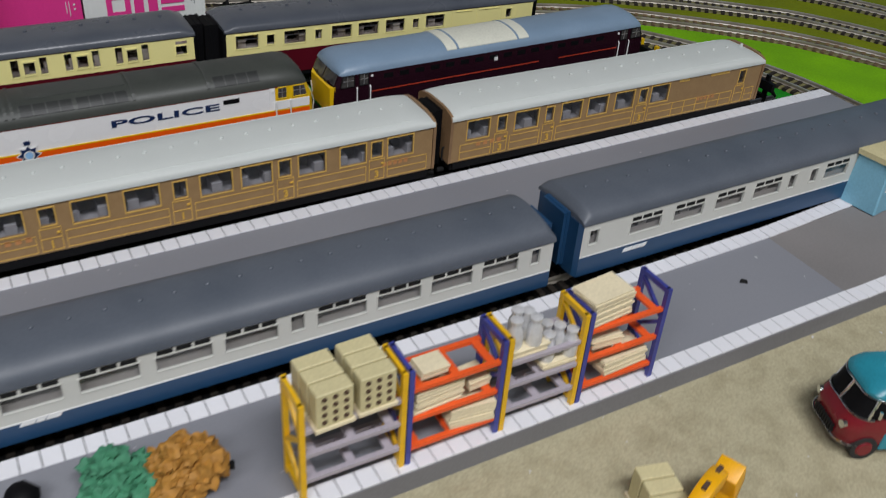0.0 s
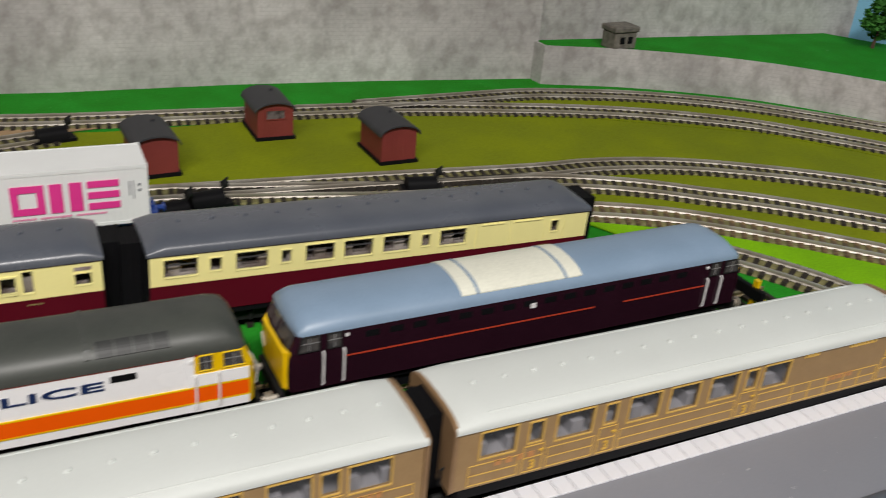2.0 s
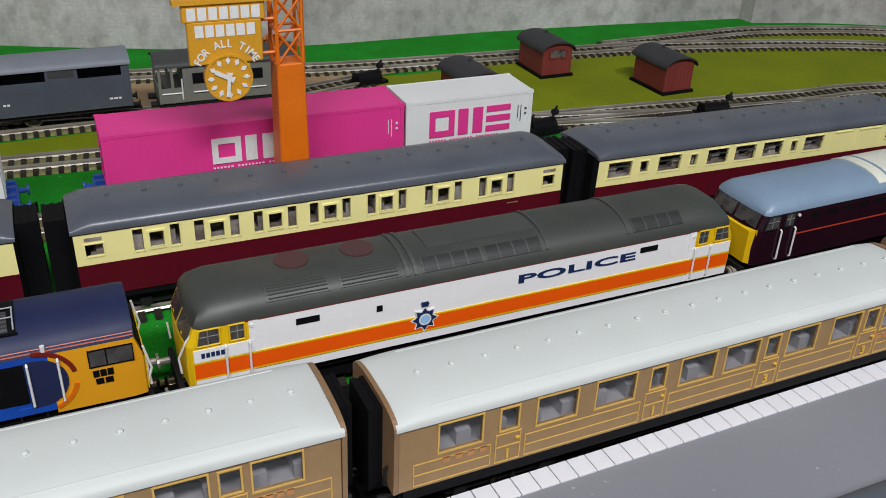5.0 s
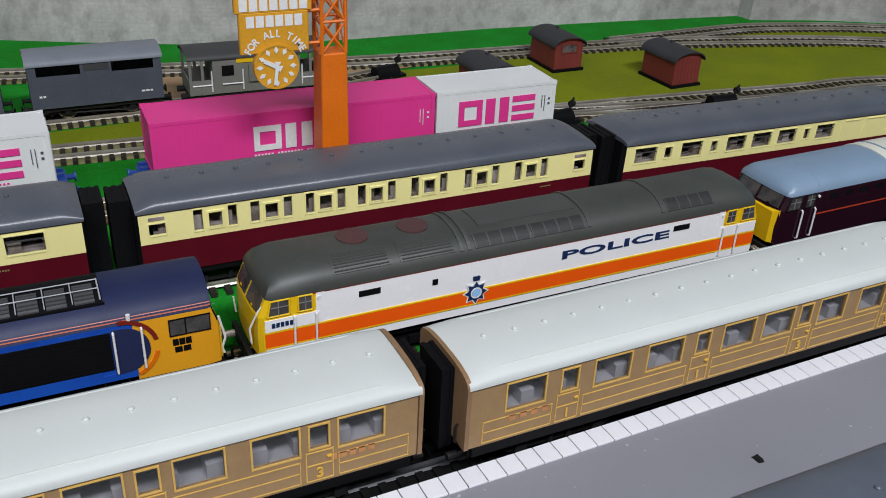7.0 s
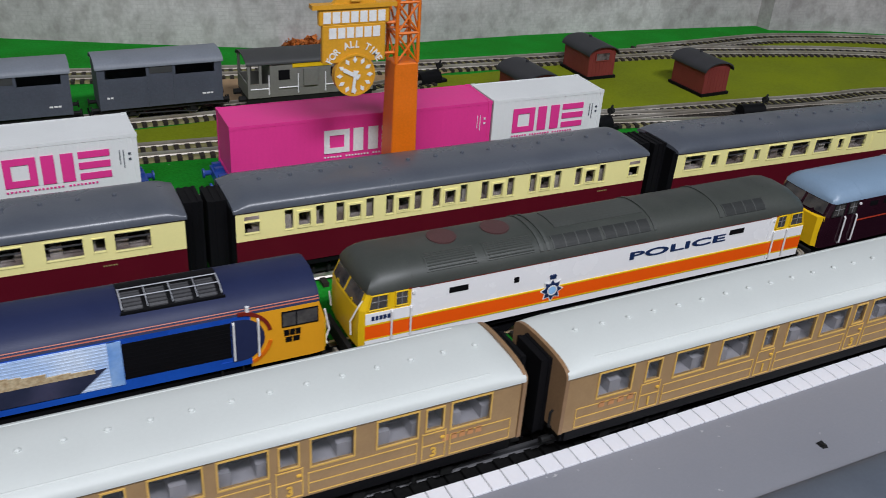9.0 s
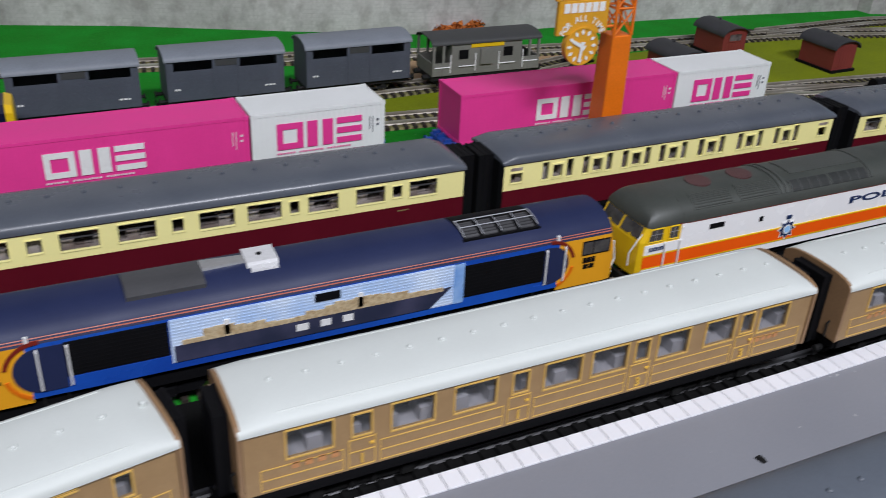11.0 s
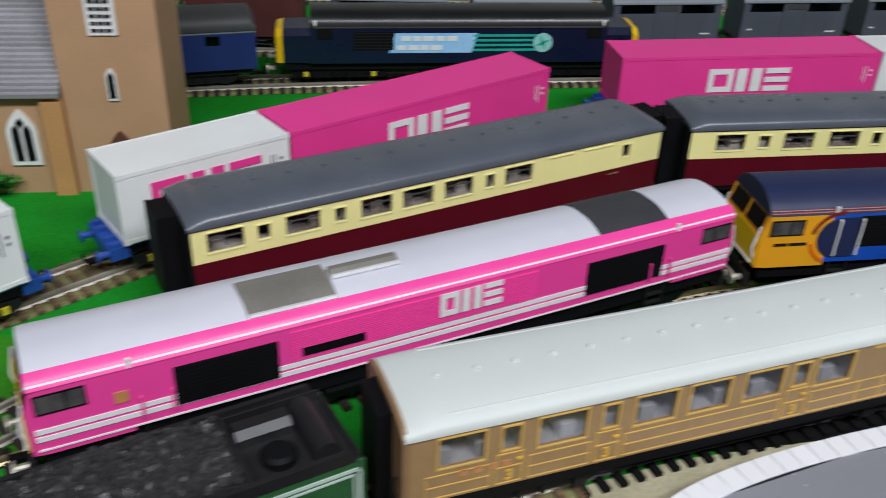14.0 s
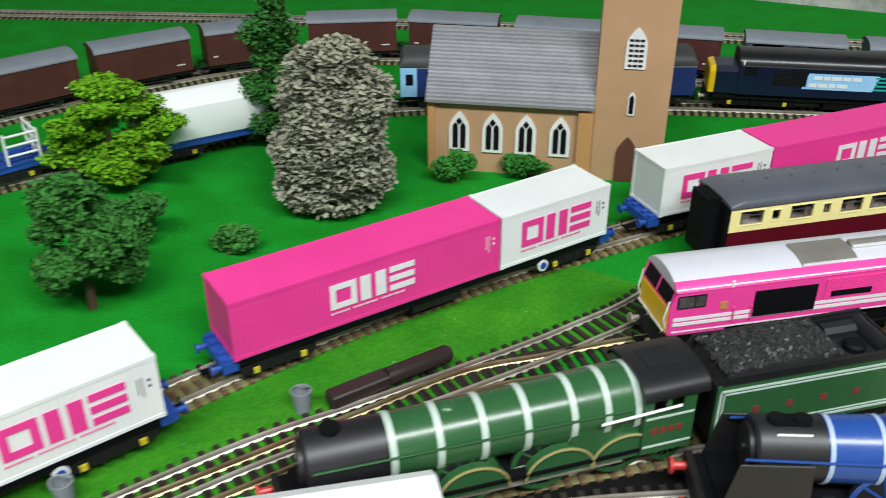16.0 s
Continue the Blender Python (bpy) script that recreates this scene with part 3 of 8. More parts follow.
P2_REAR = [(-436, -122), (-400, -103), (-350, -90), (-280, -80.5), (-230, -77.5), (-28, -77), (205, -72), (547, -67)]
P2_FRONT = [(-436, -122), (-300, -139), (-100, -141), (200, -139), (552, -134)]
platform("platform_middle", P2_REAR, P2_FRONT, M["platform"], "grey island platform with white edging slabs", [(P2_REAR, -1), (P2_FRONT[1:], 1)], "")
P1_REAR = [(-300, -188), (0, -187), (254, -185.5), (371.5, -183)]
P1_FRONT = [(-300, -253), (97, -252), (241, -251), (371.5, -249.5)]
platform("platform_front", P1_REAR, P1_FRONT, M["platform"], "grey front platform with white edging slabs", [(P1_REAR, -1), (P1_FRONT, 1)], "")
P1B_REAR = [(371.52, -183), (464, -177), (640, -170)]
P1B_FRONT = [(371.52, -249.5), (403, -249), (640, -242)]
platform("platform_front_end", P1B_REAR, P1B_FRONT, M["platform_b"], "brownish grey end section of the front platform", [(P1B_REAR, -1), (P1B_FRONT, 1)], "")

# ---- tracks ----
bm = bmesh.new()
box(bm, -1.5, 1.5, -15, 15, 0.2, 2.4)
SLEEPER = finish(bm, False)


def track(name, pts, label, sleeper, rail, bed=True, gap=6.9):
    th = thing(name, 0, 0, 0, 0, label, "railway track", group="model railway tracks")
    line = smooth_path(pts, 5)
    for side in (-8.25, 8.25):
        bm = bmesh.new()
        rings = []
        for i, p in enumerate(line):
            d = (line[min(i + 1, len(line) - 1)] - line[max(i - 1, 0)]).normalized()
            n = Vector((-d.y, d.x))
            c = p + n * side
            rings.append([(c.x + n.x * o, c.y + n.y * o, z) for o, z in ((-1.1, 2.0), (1.1, 2.0), (0.35, 2.8), (0.75, 4.0), (0.75, 4.9), (-0.75, 4.9), (-0.75, 4.0), (-0.35, 2.8))])
        loft(bm, rings)
        part("rail", bm, rail, th)
    if bed:
        bm = bmesh.new()
        rings = []
        for i, p in enumerate(line):
            d = (line[min(i + 1, len(line) - 1)] - line[max(i - 1, 0)]).normalized()
            n = Vector((-d.y, d.x))
            rings.append([(p.x + n.x * o, p.y + n.y * o, z) for o, z in ((-14.6, 0.2), (14.6, 0.2), (13.4, 1.5), (-13.4, 1.5))])
        loft(bm, rings)
        part("track_bed", bm, M["ballast"], th, "grey-tan speckled bed")
    me = SLEEPER.copy()
    me.materials.append(sleeper)
    ties = smooth_path(pts, gap)
    for p, q in zip(ties, ties[1:]):
        d = q - p
        ob = new("sleeper", me)
        ob.parent = th
        ob.matrix_basis = pose(p.x * S, p.y * S, 0, 0, 0, math.degrees(math.atan2(d.y, d.x)) + rng.uniform(-1, 1))
    return th


track("railway_track", [(-800, -260), (-700, -203), (-600, -176), (-480, -165), (-300, -161), (300, -160), (600, -153)], "platform track with dark sleepers", M["sleeper"], M["steel"], False)
track("railway_track", [(-1040, -345), (-900, -262), (-740, -186), (-600, -133), (-498, -98), (-440, -83)], "curved track on a tan bed leading to the island platform", M["sleeper_tan"], M["steel"])
# sleepers and rails coloured darker here for the coaches' shade
track("railway_track", [(-440, -83), (-380, -70), (-260, -56), (0, -54), (250, -52), (490, -45), (520, -44)], "track beside the island platform with black sleepers, darkened for shade", M["underlay"], M["duct"], False)
track("railway_track", [(-1000, -340), (-900, -262), (-820, -200), (-744, -139), (-700, -104), (-661, -87), (-612, -66), (-480, -20), (-354, 20), (-260, 22), (0, 20), (250, 20), (490, 24)], "siding with bright rails under the diesel locomotives", M["sleeper"], M["brass"], False)
track("railway_track", [(-1000, -352), (-900, -262), (-800, -172), (-747, -134), (-672, -79), (-645, -57), (-616, -32), (-571, 16), (-470, 70), (-360, 104), (-260, 98), (-80, 95), (170, 96), (400, 98)], "track under the crimson and cream coaches", M["sleeper"], M["steel"], False)
track("railway_track", [(400, 98), (450, 97), (485, 88), (512, 58), (534, 22), (546, -10), (556, -50), (562, -110)], "curved end of the cream coaches' track on a tan bed", M["sleeper"], M["steel"])
track("railway_track", [(-1010, -320), (-930, -222), (-855, -144), (-760, -51), (-644, 36), (-520, 116), (-398, 180), (-344, 190), (-230, 191), (-103, 187), (0, 182), (181, 178), (320, 172), (400, 166), (449, 153), (506, 126), (563, 82), (613, 35), (650, -20), (690, -110)], "container train track with tan-edged sleepers", M["sleeper_tan"], M["steel"])
track("railway_track", [(-1180, -90), (-1100, 20), (-1030, 95), (-968, 128), (-908, 186), (-850, 228), (-790, 254), (-700, 270), (-540, 282), (-300, 280), (-100, 272), (100, 254), (192, 243), (330, 231), (450, 219), (495, 218), (539, 211), (581, 197), (619, 178), (655, 157), (688, 133), (715, 104), (750, 50), (790, -40)], "through track with dark sleepers", M["sleeper"], M["steel"])
track("railway_track", [(212, 240), (287, 225), (342, 213), (402, 207), (441, 202), (479, 190), (515, 173), (547, 152), (580, 131), (610, 108), (638, 84), (664, 59), (700, 0), (735, -80)], "inner curved track branching from the through track", M["sleeper"], M["steel"])
track("railway_track", [(-1180, 60), (-1130, 165), (-1080, 225), (-1010, 290), (-940, 340), (-872, 372), (-811, 382), (-700, 374), (-500, 350), (-300, 334), (-20, 332), (70, 338), (150, 356)], "rear siding track under the goods wagons", M["sleeper"], M["steel"])
track("railway_track", [(-1480, 478), (-1345, 483), (-1207, 488), (-996, 497), (-738, 496), (-634, 492), (-384, 476), (-296, 460), (-113, 434), (-3, 414), (134, 390), (247, 380), (339, 373), (420, 364), (513, 343), (560, 330), (607, 313), (651, 292), (692, 267), (727, 235), (759, 203), (788, 169), (825, 110), (860, 20)], "rear running track round the curve", M["sleeper"], M["steel"])
track("railway_track", [(380, 378), (460, 380), (532, 381), (584, 371), (635, 356), (682, 335), (726, 308), (764, 276), (800, 243), (832, 208), (880, 130), (920, 20)], "outermost curved track below the retaining wall", M["sleeper"], M["steel"])

# ---- rolling stock: shared pieces ----
def bogie(parent, x, wheelbase, radius, frame_m=None, length=None, axle_m=None):
    """A bogie frame with its wheels as sub-parts."""
    frame_m = frame_m or M["dark"]
    half = (length or wheelbase + 14) / 2
    bm = bmesh.new()
    for s in (-1, 1):
        y = s * 11.5
        extr_y(bm, [(x - half, 9), (x - half + 3, 7), (x + half - 3, 7), (x + half, 9), (x + half, 12), (x + 6, 13.5), (x - 6, 13.5), (x - half, 12)], y - 0.8, y + 0.8)
        for k in (-1, 1):
            box(bm, x + k * wheelbase / 2 - 2.4, x + k * wheelbase / 2 + 2.4, y + s * 0.6, y + s * 2.4, 7, 11)
            cyl(bm, (x + k * 4, y + s * 1.6, 7.5), (x + k * 4, y + s * 1.6, 12), 1.1, n=8)
    box(bm, x - 5, x + 5, -11, 11, 11, 14)
    frame = part("bogie", bm, frame_m, parent)
    for k in (-1, 1):
        for s in (-1, 1):
            bm = bmesh.new()
            c = (x + k * wheelbase / 2)
            cyl(bm, (c, s * 7.3, 5 + radius), (c, s * 9.2, 5 + radius), radius, n=20)
            cyl(bm, (c, s * 6.7, 5 + radius), (c, s * 7.3, 5 + radius), radius + 0.7, n=20)
            part("wheel", bm, M["steel"], frame)
            if axle_m and s < 0:
                bm = bmesh.new()
                box(bm, c - 1.5, c + 1.5, -14.6, -13.4, 8.4, 11.4)
                part("axlebox", bm, axle_m, frame)
    return frame


def coupling(parent, x):
    bm = bmesh.new()
    s = 1 if x > 0 else -1
    box(bm, min(x - s * 6, x + s * 5), max(x - s * 6, x + s * 5), -1.6, 1.6, 7.5, 9)
    rod(bm, [(x + s * 5, -3.5, 8.2), (x + s * 5, 3.5, 8.2), (x + s * 5, 3.5, 11)], 0.6)
    part("coupling", bm, M["black"], parent)


def side(bm, x0, x1, z0, z1, wins, y0, y1):
    """A wall along x with real openings."""
    if not wins:
        box(bm, x0, x1, y0, y1, z0, z1)
        return
    lo, hi = min(w[2] for w in wins), max(w[3] for w in wins)
    if lo > z0:
        box(bm, x0, x1, y0, y1, z0, lo)
    if hi < z1:
        box(bm, x0, x1, y0, y1, hi, z1)
    at = x0
    for a, b, za, zb in sorted(wins):
        box(bm, at, a, y0, y1, lo, hi)
        if za > lo:
            box(bm, a, b, y0, y1, lo, za)
        if zb < hi:
            box(bm, a, b, y0, y1, zb, hi)
        at = b
    box(bm, at, x1, y0, y1, lo, hi)


def arch(hw, zs, rise, n=15, power=2.3):
    out = []
    for k in range(n + 1):
        a = math.pi * (1 - k / n)
        c, s = math.cos(a), math.sin(a)
        out.append((hw * math.copysign(abs(c) ** (2 / power), c), zs + rise * abs(s) ** (2 / power)))
    return out


def roof_part(parent, L, hw, eave, rise, m, dome, label="", end=0.42, power=2.35):
    """An arched roof; dome: millimetres over which its ends come down."""
    bm = bmesh.new()
    xs = [-L / 2 + dome * k / 8 for k in range(9)] if dome else [-L / 2]
    xs = xs + [-x for x in reversed(xs)]
    rings = []
    for x in xs:
        d = min(1.0, (L / 2 - abs(x)) / dome) if dome else 1
        f = end + (1 - end) * math.sin(d * math.pi / 2) if dome else 1
        w = hw
        prof = arch(w, eave + 0.9, rise * f - 0.9, 21, power)
        rings.append([(x, y, z) for y, z in [(-w, eave)] + prof + [(w, eave)]])
    loft(bm, rings)
    return part("roof", bm, m, parent, label, smooth=True)


def pane(parent, a, b, za, zb, y, m):
    bm = bmesh.new()
    box(bm, a, b, y, y + 0.3, za, zb)
    ob = part("pane", bm, m, parent)
    ob.visible_shadow = False
    return ob


def frame_round(parent, a, b, za, zb, y, w, proud, m):
    bm = bmesh.new()
    for q in ((a - w, b + w, za - w, za), (a - w, b + w, zb, zb + w), (a - w, a, za, zb), (b, b + w, za, zb)):
        box(bm, q[0], q[1], y - proud, y, q[2], q[3])
    return part("window_frame", bm, m, parent)


def vents(parent, xs, y, z, m):
    bm = bmesh.new()
    cyl(bm, (0, 0, -1.5), (0, 0, 0.8), 1.15, 1.0, n=10)
    cyl(bm, (0, 0, 0.8), (0, 0, 1.2), 1.0, 0.5, n=10)
    first = part("roof_vent", bm, m, parent)
    first.matrix_basis = pose(xs[0] * S, y * S, z * S)
    for x in xs[1:]:
        twin(first, pose(x * S, y * S, z * S))


def seats(parent, x0, x1, m, lift=0.0, pitch=13.5):
    bm = bmesh.new()
    box(bm, x0, x1, -15, 15, 18, 19.5)
    n = int((x1 - x0) / pitch)
    for s in (-1, 1):
        box(bm, x0 + 2, x1 - 2, s * 10.4 - 4.8, s * 10.4 + 4.8, 19.5, 30.5 + lift)
        for k in range(n):
            x = x0 + (k + 0.5) * pitch
            box(bm, x - 2.6, x + 2.6, s * 10.4 - 4.8, s * 10.4 + 4.8, 30.5 + lift, 36 + lift)
    box(bm, x0, x1, 1.0, 1.6, 19, 40)
    part("seats", bm, m, parent)


def gangway(parent, x, z0, z1, m, folds=2):
    """Folded black corridor bellows at one end."""
    s = 1 if x > 0 else -1
    bm = bmesh.new()
    for k in range(folds):
        a = x + s * k * 1.7
        w = 8.8 - 0.3 * (k % 2)
        box(bm, min(a, a + s * 1.75), max(a, a + s * 1.75), -w, w, z0 + 0.3 * (k % 2), z1 - 0.3 * (k % 2))
    part("gangway", bm, m, parent)


def coach_body(th, L, W, z0, eave, wins, lower_m, upper_m, split, end_m, frame_m, frame_w, pane_m, seat_m, y_frame=0.35, bellows_m=None, folds=2):
    hw = W / 2
    for s in (-1, 1):
        y0, y1 = (-hw, -hw + 1.1) if s < 0 else (hw - 1.1, hw)
        bm = bmesh.new()
        side(bm, -L / 2, L / 2, split, eave, wins, y0, y1)
        upper = part("side_panel", bm, upper_m, th)
        if split > z0:
            bm = bmesh.new()
            box(bm, -L / 2, L / 2, y0, y1, z0, split - 0.02)
            part("lower_panel", bm, lower_m, th)
        if s < 0:
            for a, b, za, zb in wins:
                fr = frame_round(upper, a, b, za, zb, -hw, frame_w, y_frame, frame_m)
                pane(upper, a, b, za, zb, -hw + 0.45, pane_m)
    for s in (-1, 1):
        bm = bmesh.new()
        x = s * L / 2
        loft(bm, [[(x, y, z) for y, z in [(-hw + 0.05, z0), (-hw + 0.05, eave), (hw - 0.05, eave), (hw - 0.05, z0)]],
                  [(x + s * 1.6, y, z) for y, z in [(-hw + 2.4, z0), (-hw + 2.4, eave + 1), (hw - 2.4, eave + 1), (hw - 2.4, z0)]]])
        part("end_panel", bm, end_m, th)
        gangway(th, x + s * 1.6, 15, eave + 3, bellows_m or M["black"], folds)
        coupling(th, x + s * 2)
    bm = bmesh.new()
    box(bm, -L / 2 + 1, L / 2 - 1, -hw + 2, hw - 2, 14.2, z0)
    box(bm, -L / 2 + 2, L / 2 - 2, -hw + 0.6, -hw + 2, 15, z0)
    # added full-length block, black in place of the shade under the coach
    box(bm, -L / 2 + 10, L / 2 - 10, -6, 6, 5.5, 14.2)
    box(bm, -24, 24, -9, 9, 8.5, 14.2)
    box(bm, 30, 46, -13, 13, 9.5, 14.2)
    for s in (-1, 1):
        rod(bm, [(-L * 0.3, s * 13, 14), (-L * 0.16, s * 13, 9.5), (L * 0.16, s * 13, 9.5), (L * 0.3, s * 13, 14)], 0.6)
    part("underframe", bm, M["black"], th)
    for s in (-1, 1):
        bogie(th, s * (L / 2 - 42), 34, 6.4)
    seats(th, -L / 2 + 4, L / 2 - 4, seat_m, max(0.0, eave - 41.5) if eave > 46 else 0.0)


def bars(name, parent, x, z, widths, gap, h, y, m, label="", lean=0.0):
    """A row of plain blocks standing for writing."""
    bm = bmesh.new()
    for w in widths:
        if w > 0:
            hexa(bm, [(x, y - 0.25, z), (x + w, y - 0.25, z), (x + w, y, z), (x, y, z), (x + lean, y - 0.25, z + h), (x + w + lean, y - 0.25, z + h), (x + w + lean, y, z + h), (x + lean, y, z + h)])
        x += abs(w) + gap
    return part(name, bm, m, parent, label)


# ---- teak coaches ----
def teak_coach(x, y, rz, brake, label):
    L, W, z0, eave = 231 if brake else 238, 36, 19.8, 45.0
    th = thing("teak_coach", x, y, 0, rz, label, "railway coach", "teak coaches")
    zb = 43.2
    if not brake:
        big = [(14, 29.5), (50.5, 66), (74, 90), (110, 125.5), (130.5, 146), (160.5, 175), (183.5, 198), (211, 226)]
        doors = [(36.5, 43), (97, 103), (150, 156), (201.5, 207.5)]
    else:
        big = [(9, 23), (40, 55.5), (72, 86), (91, 105), (111, 125), (138.5, 152.5)]
        doors = [(28.5, 34), (61, 66), (129.5, 135), (212, 217)]
    wins = [(a - L / 2, b - L / 2, 32.2, zb) for a, b in big] + [(a - L / 2, b - L / 2, 34, zb - 0.5) for a, b in doors]
    coach_body(th, L, W, z0, eave, wins, M["teak"], M["teak"], z0, M["teak_dark"], M["teak_line"], 0.6, M["glass"], M["seat"], 0.35, None, 3)
    y = -W / 2
    bm = bmesh.new()
    cuts = sorted(doors)
    spans, at = [], 5
    for a, b in cuts:
        spans.append((at, a - 3.2))
        at = b + 3.2
    spans.append((at, L - 3))
    for p, q in spans:
        for z in (29.4, 25.0, 20.7):
            box(bm, p - L / 2, q - L / 2, y - 0.25, y, z, z + 0.38)
        for e in (p, q - 0.38):
            box(bm, e - L / 2, e + 0.38 - L / 2, y - 0.25, y, 21.0, 29.5)
    for a, b in doors:
        for q in (a - 1.6, b + 1.2):
            box(bm, q - L / 2, q + 0.4 - L / 2, y - 0.32, y, 20.7, 32.8)
        for z in (20.7, 27.0, 32.2):
            box(bm, a - 1.3 - L / 2, b + 1.3 - L / 2, y - 0.32, y, z, z + 0.38)
    if brake:
        for a in (158, 168, 178, 188, 198):
            box(bm, a - L / 2 - 0.25, a - L / 2 + 0.25, y - 0.3, y, 20.4, 29.8)
        for a, b in ((160, 168), (186, 202)):
            box(bm, a - L / 2, b - L / 2, y - 0.4, y, 42.8, 43.4)
            box(bm, a - L / 2, b - L / 2, y - 0.4, y, 43.9, 44.3)
    part("lining", bm, M["teak_line"], th, "raised yellow lining")
    bars("lettering", th, 15.5 - L / 2, 27.5, (2.6, 2.6, 2.6, 2.6), 1.9, 2.4, y, M["gold_red"], "small red and gold transfer blocks")
    bars("lettering", th, (208 if not brake else 178) - L / 2, 27.5, (2.2,) * 5, 1.0, 2.4, y, M["gold_red"], "small red and gold transfer blocks")
    marks = ("1", "1", "3", "3") if not brake else ("3", "3", "3", "")
    for (a, b), digit in zip(doors, marks):
        if digit:
            text_part("class_numeral", digit, 5.6, (a + b) / 2 - L / 2, y - 0.3, 23.8, M["gold"], th, "yellow class numeral")
    for a, b in doors:
        bm = bmesh.new()
        box(bm, b - 0.6 - L / 2, b + 0.9 - L / 2, y - 0.9, y, 29.6, 30.2)
        part("door_handle", bm, M["gold"], th)
    roof_part(th, L + 2.5, W / 2 + 0.9, eave, 5.8, M["roof_white"], 13, "off-white arched roof with low ends", 0.66, 2.7)
    crown = arch(W / 2 + 0.9, eave + 0.9, 4.9, 21, 2.7)
    for k in (5, 16):
        bm = bmesh.new()
        rod(bm, [(-L / 2 + 12, crown[k][0], crown[k][1] - 0.12), (L / 2 - 12, crown[k][0], crown[k][1] - 0.12)], 0.4, 6)
        part("roof_bead", bm, M["roof_white"], th)
    for s in (-1, 1):
        bm = bmesh.new()
        prof = [(-W / 2 - 0.4, z0)] + arch(W / 2 + 0.7, eave, 5.3, 16, 2.6) + [(W / 2 + 0.4, z0)]
        extr_x(bm, prof, min(s * (L / 2 + 0.3), s * (L / 2 + 1.9)), max(s * (L / 2 + 0.3), s * (L / 2 + 1.9)))
        part("end_plate", bm, M["teak_dark"], th)
    vents(th, [-L / 2 + 14 + k * 12.6 for k in range(18)], 0.5, eave + 5.5, M["roof_white"])
    for k in range(2):
        s = -1 if k == 0 else 1
        bm = bmesh.new()
        rod(bm, [(s * (L / 2 + 2), -13.5, 20), (s * (L / 2 + 3.2), -13.5, 21), (s * (L / 2 + 3.2), -13.5, 27), (s * (L / 2 + 2), -13.5, 28)], 0.5)
        part("grab_rail", bm, M["dark"], th)
        for yb in (-12, 12):
            bm = bmesh.new()
            cyl(bm, (s * (L / 2 + 1), yb, 13.5), (s * (L / 2 + 5), yb, 13.5), 1.5, n=10)
            part("buffer", bm, M["dark"], th)
    return th


def place_mid(a, b, off):
    """Middle and heading of a vehicle whose near side runs from a to b."""
    a, b = Vector(a), Vector(b)
    d = (b - a).normalized()
    c = (a + b) / 2 + Vector((-d.y, d.x)) * off
    return c.x, c.y, math.degrees(math.atan2(d.y, d.x))


teak_a = teak_coach(120, -56.3, 0.6, False, "teak brown coach with yellow lining and off-white roof")
short = Matrix.Diagonal((0.97, 1, 1, 1))
copy_thing(teak_a, pose(-131.5 * S, -53.5 * S, -1.2 * S, 0, 0, 0.2))
teak_a.matrix_basis = pose(120 * S, -56.3 * S, -1.4 * S, 0, 0, 0.6) @ short
bx, by, bz = place_mid((248, -72.3), (479, -68), 18)
teak_b = teak_coach(bx, by, bz, True, "teak brown brake coach with a blank luggage section")
tilted = pose(bx * S, by * S, -2.8 * S, 0, 0.8, bz)  # the board dips towards this end
bx, by, bz = place_mid((-497, -112.5), (-270, -70.2), 18)
copy_thing(teak_b, pose(bx * S, by * S, 0, 0, 0, bz))
teak_b.matrix_basis = tilted

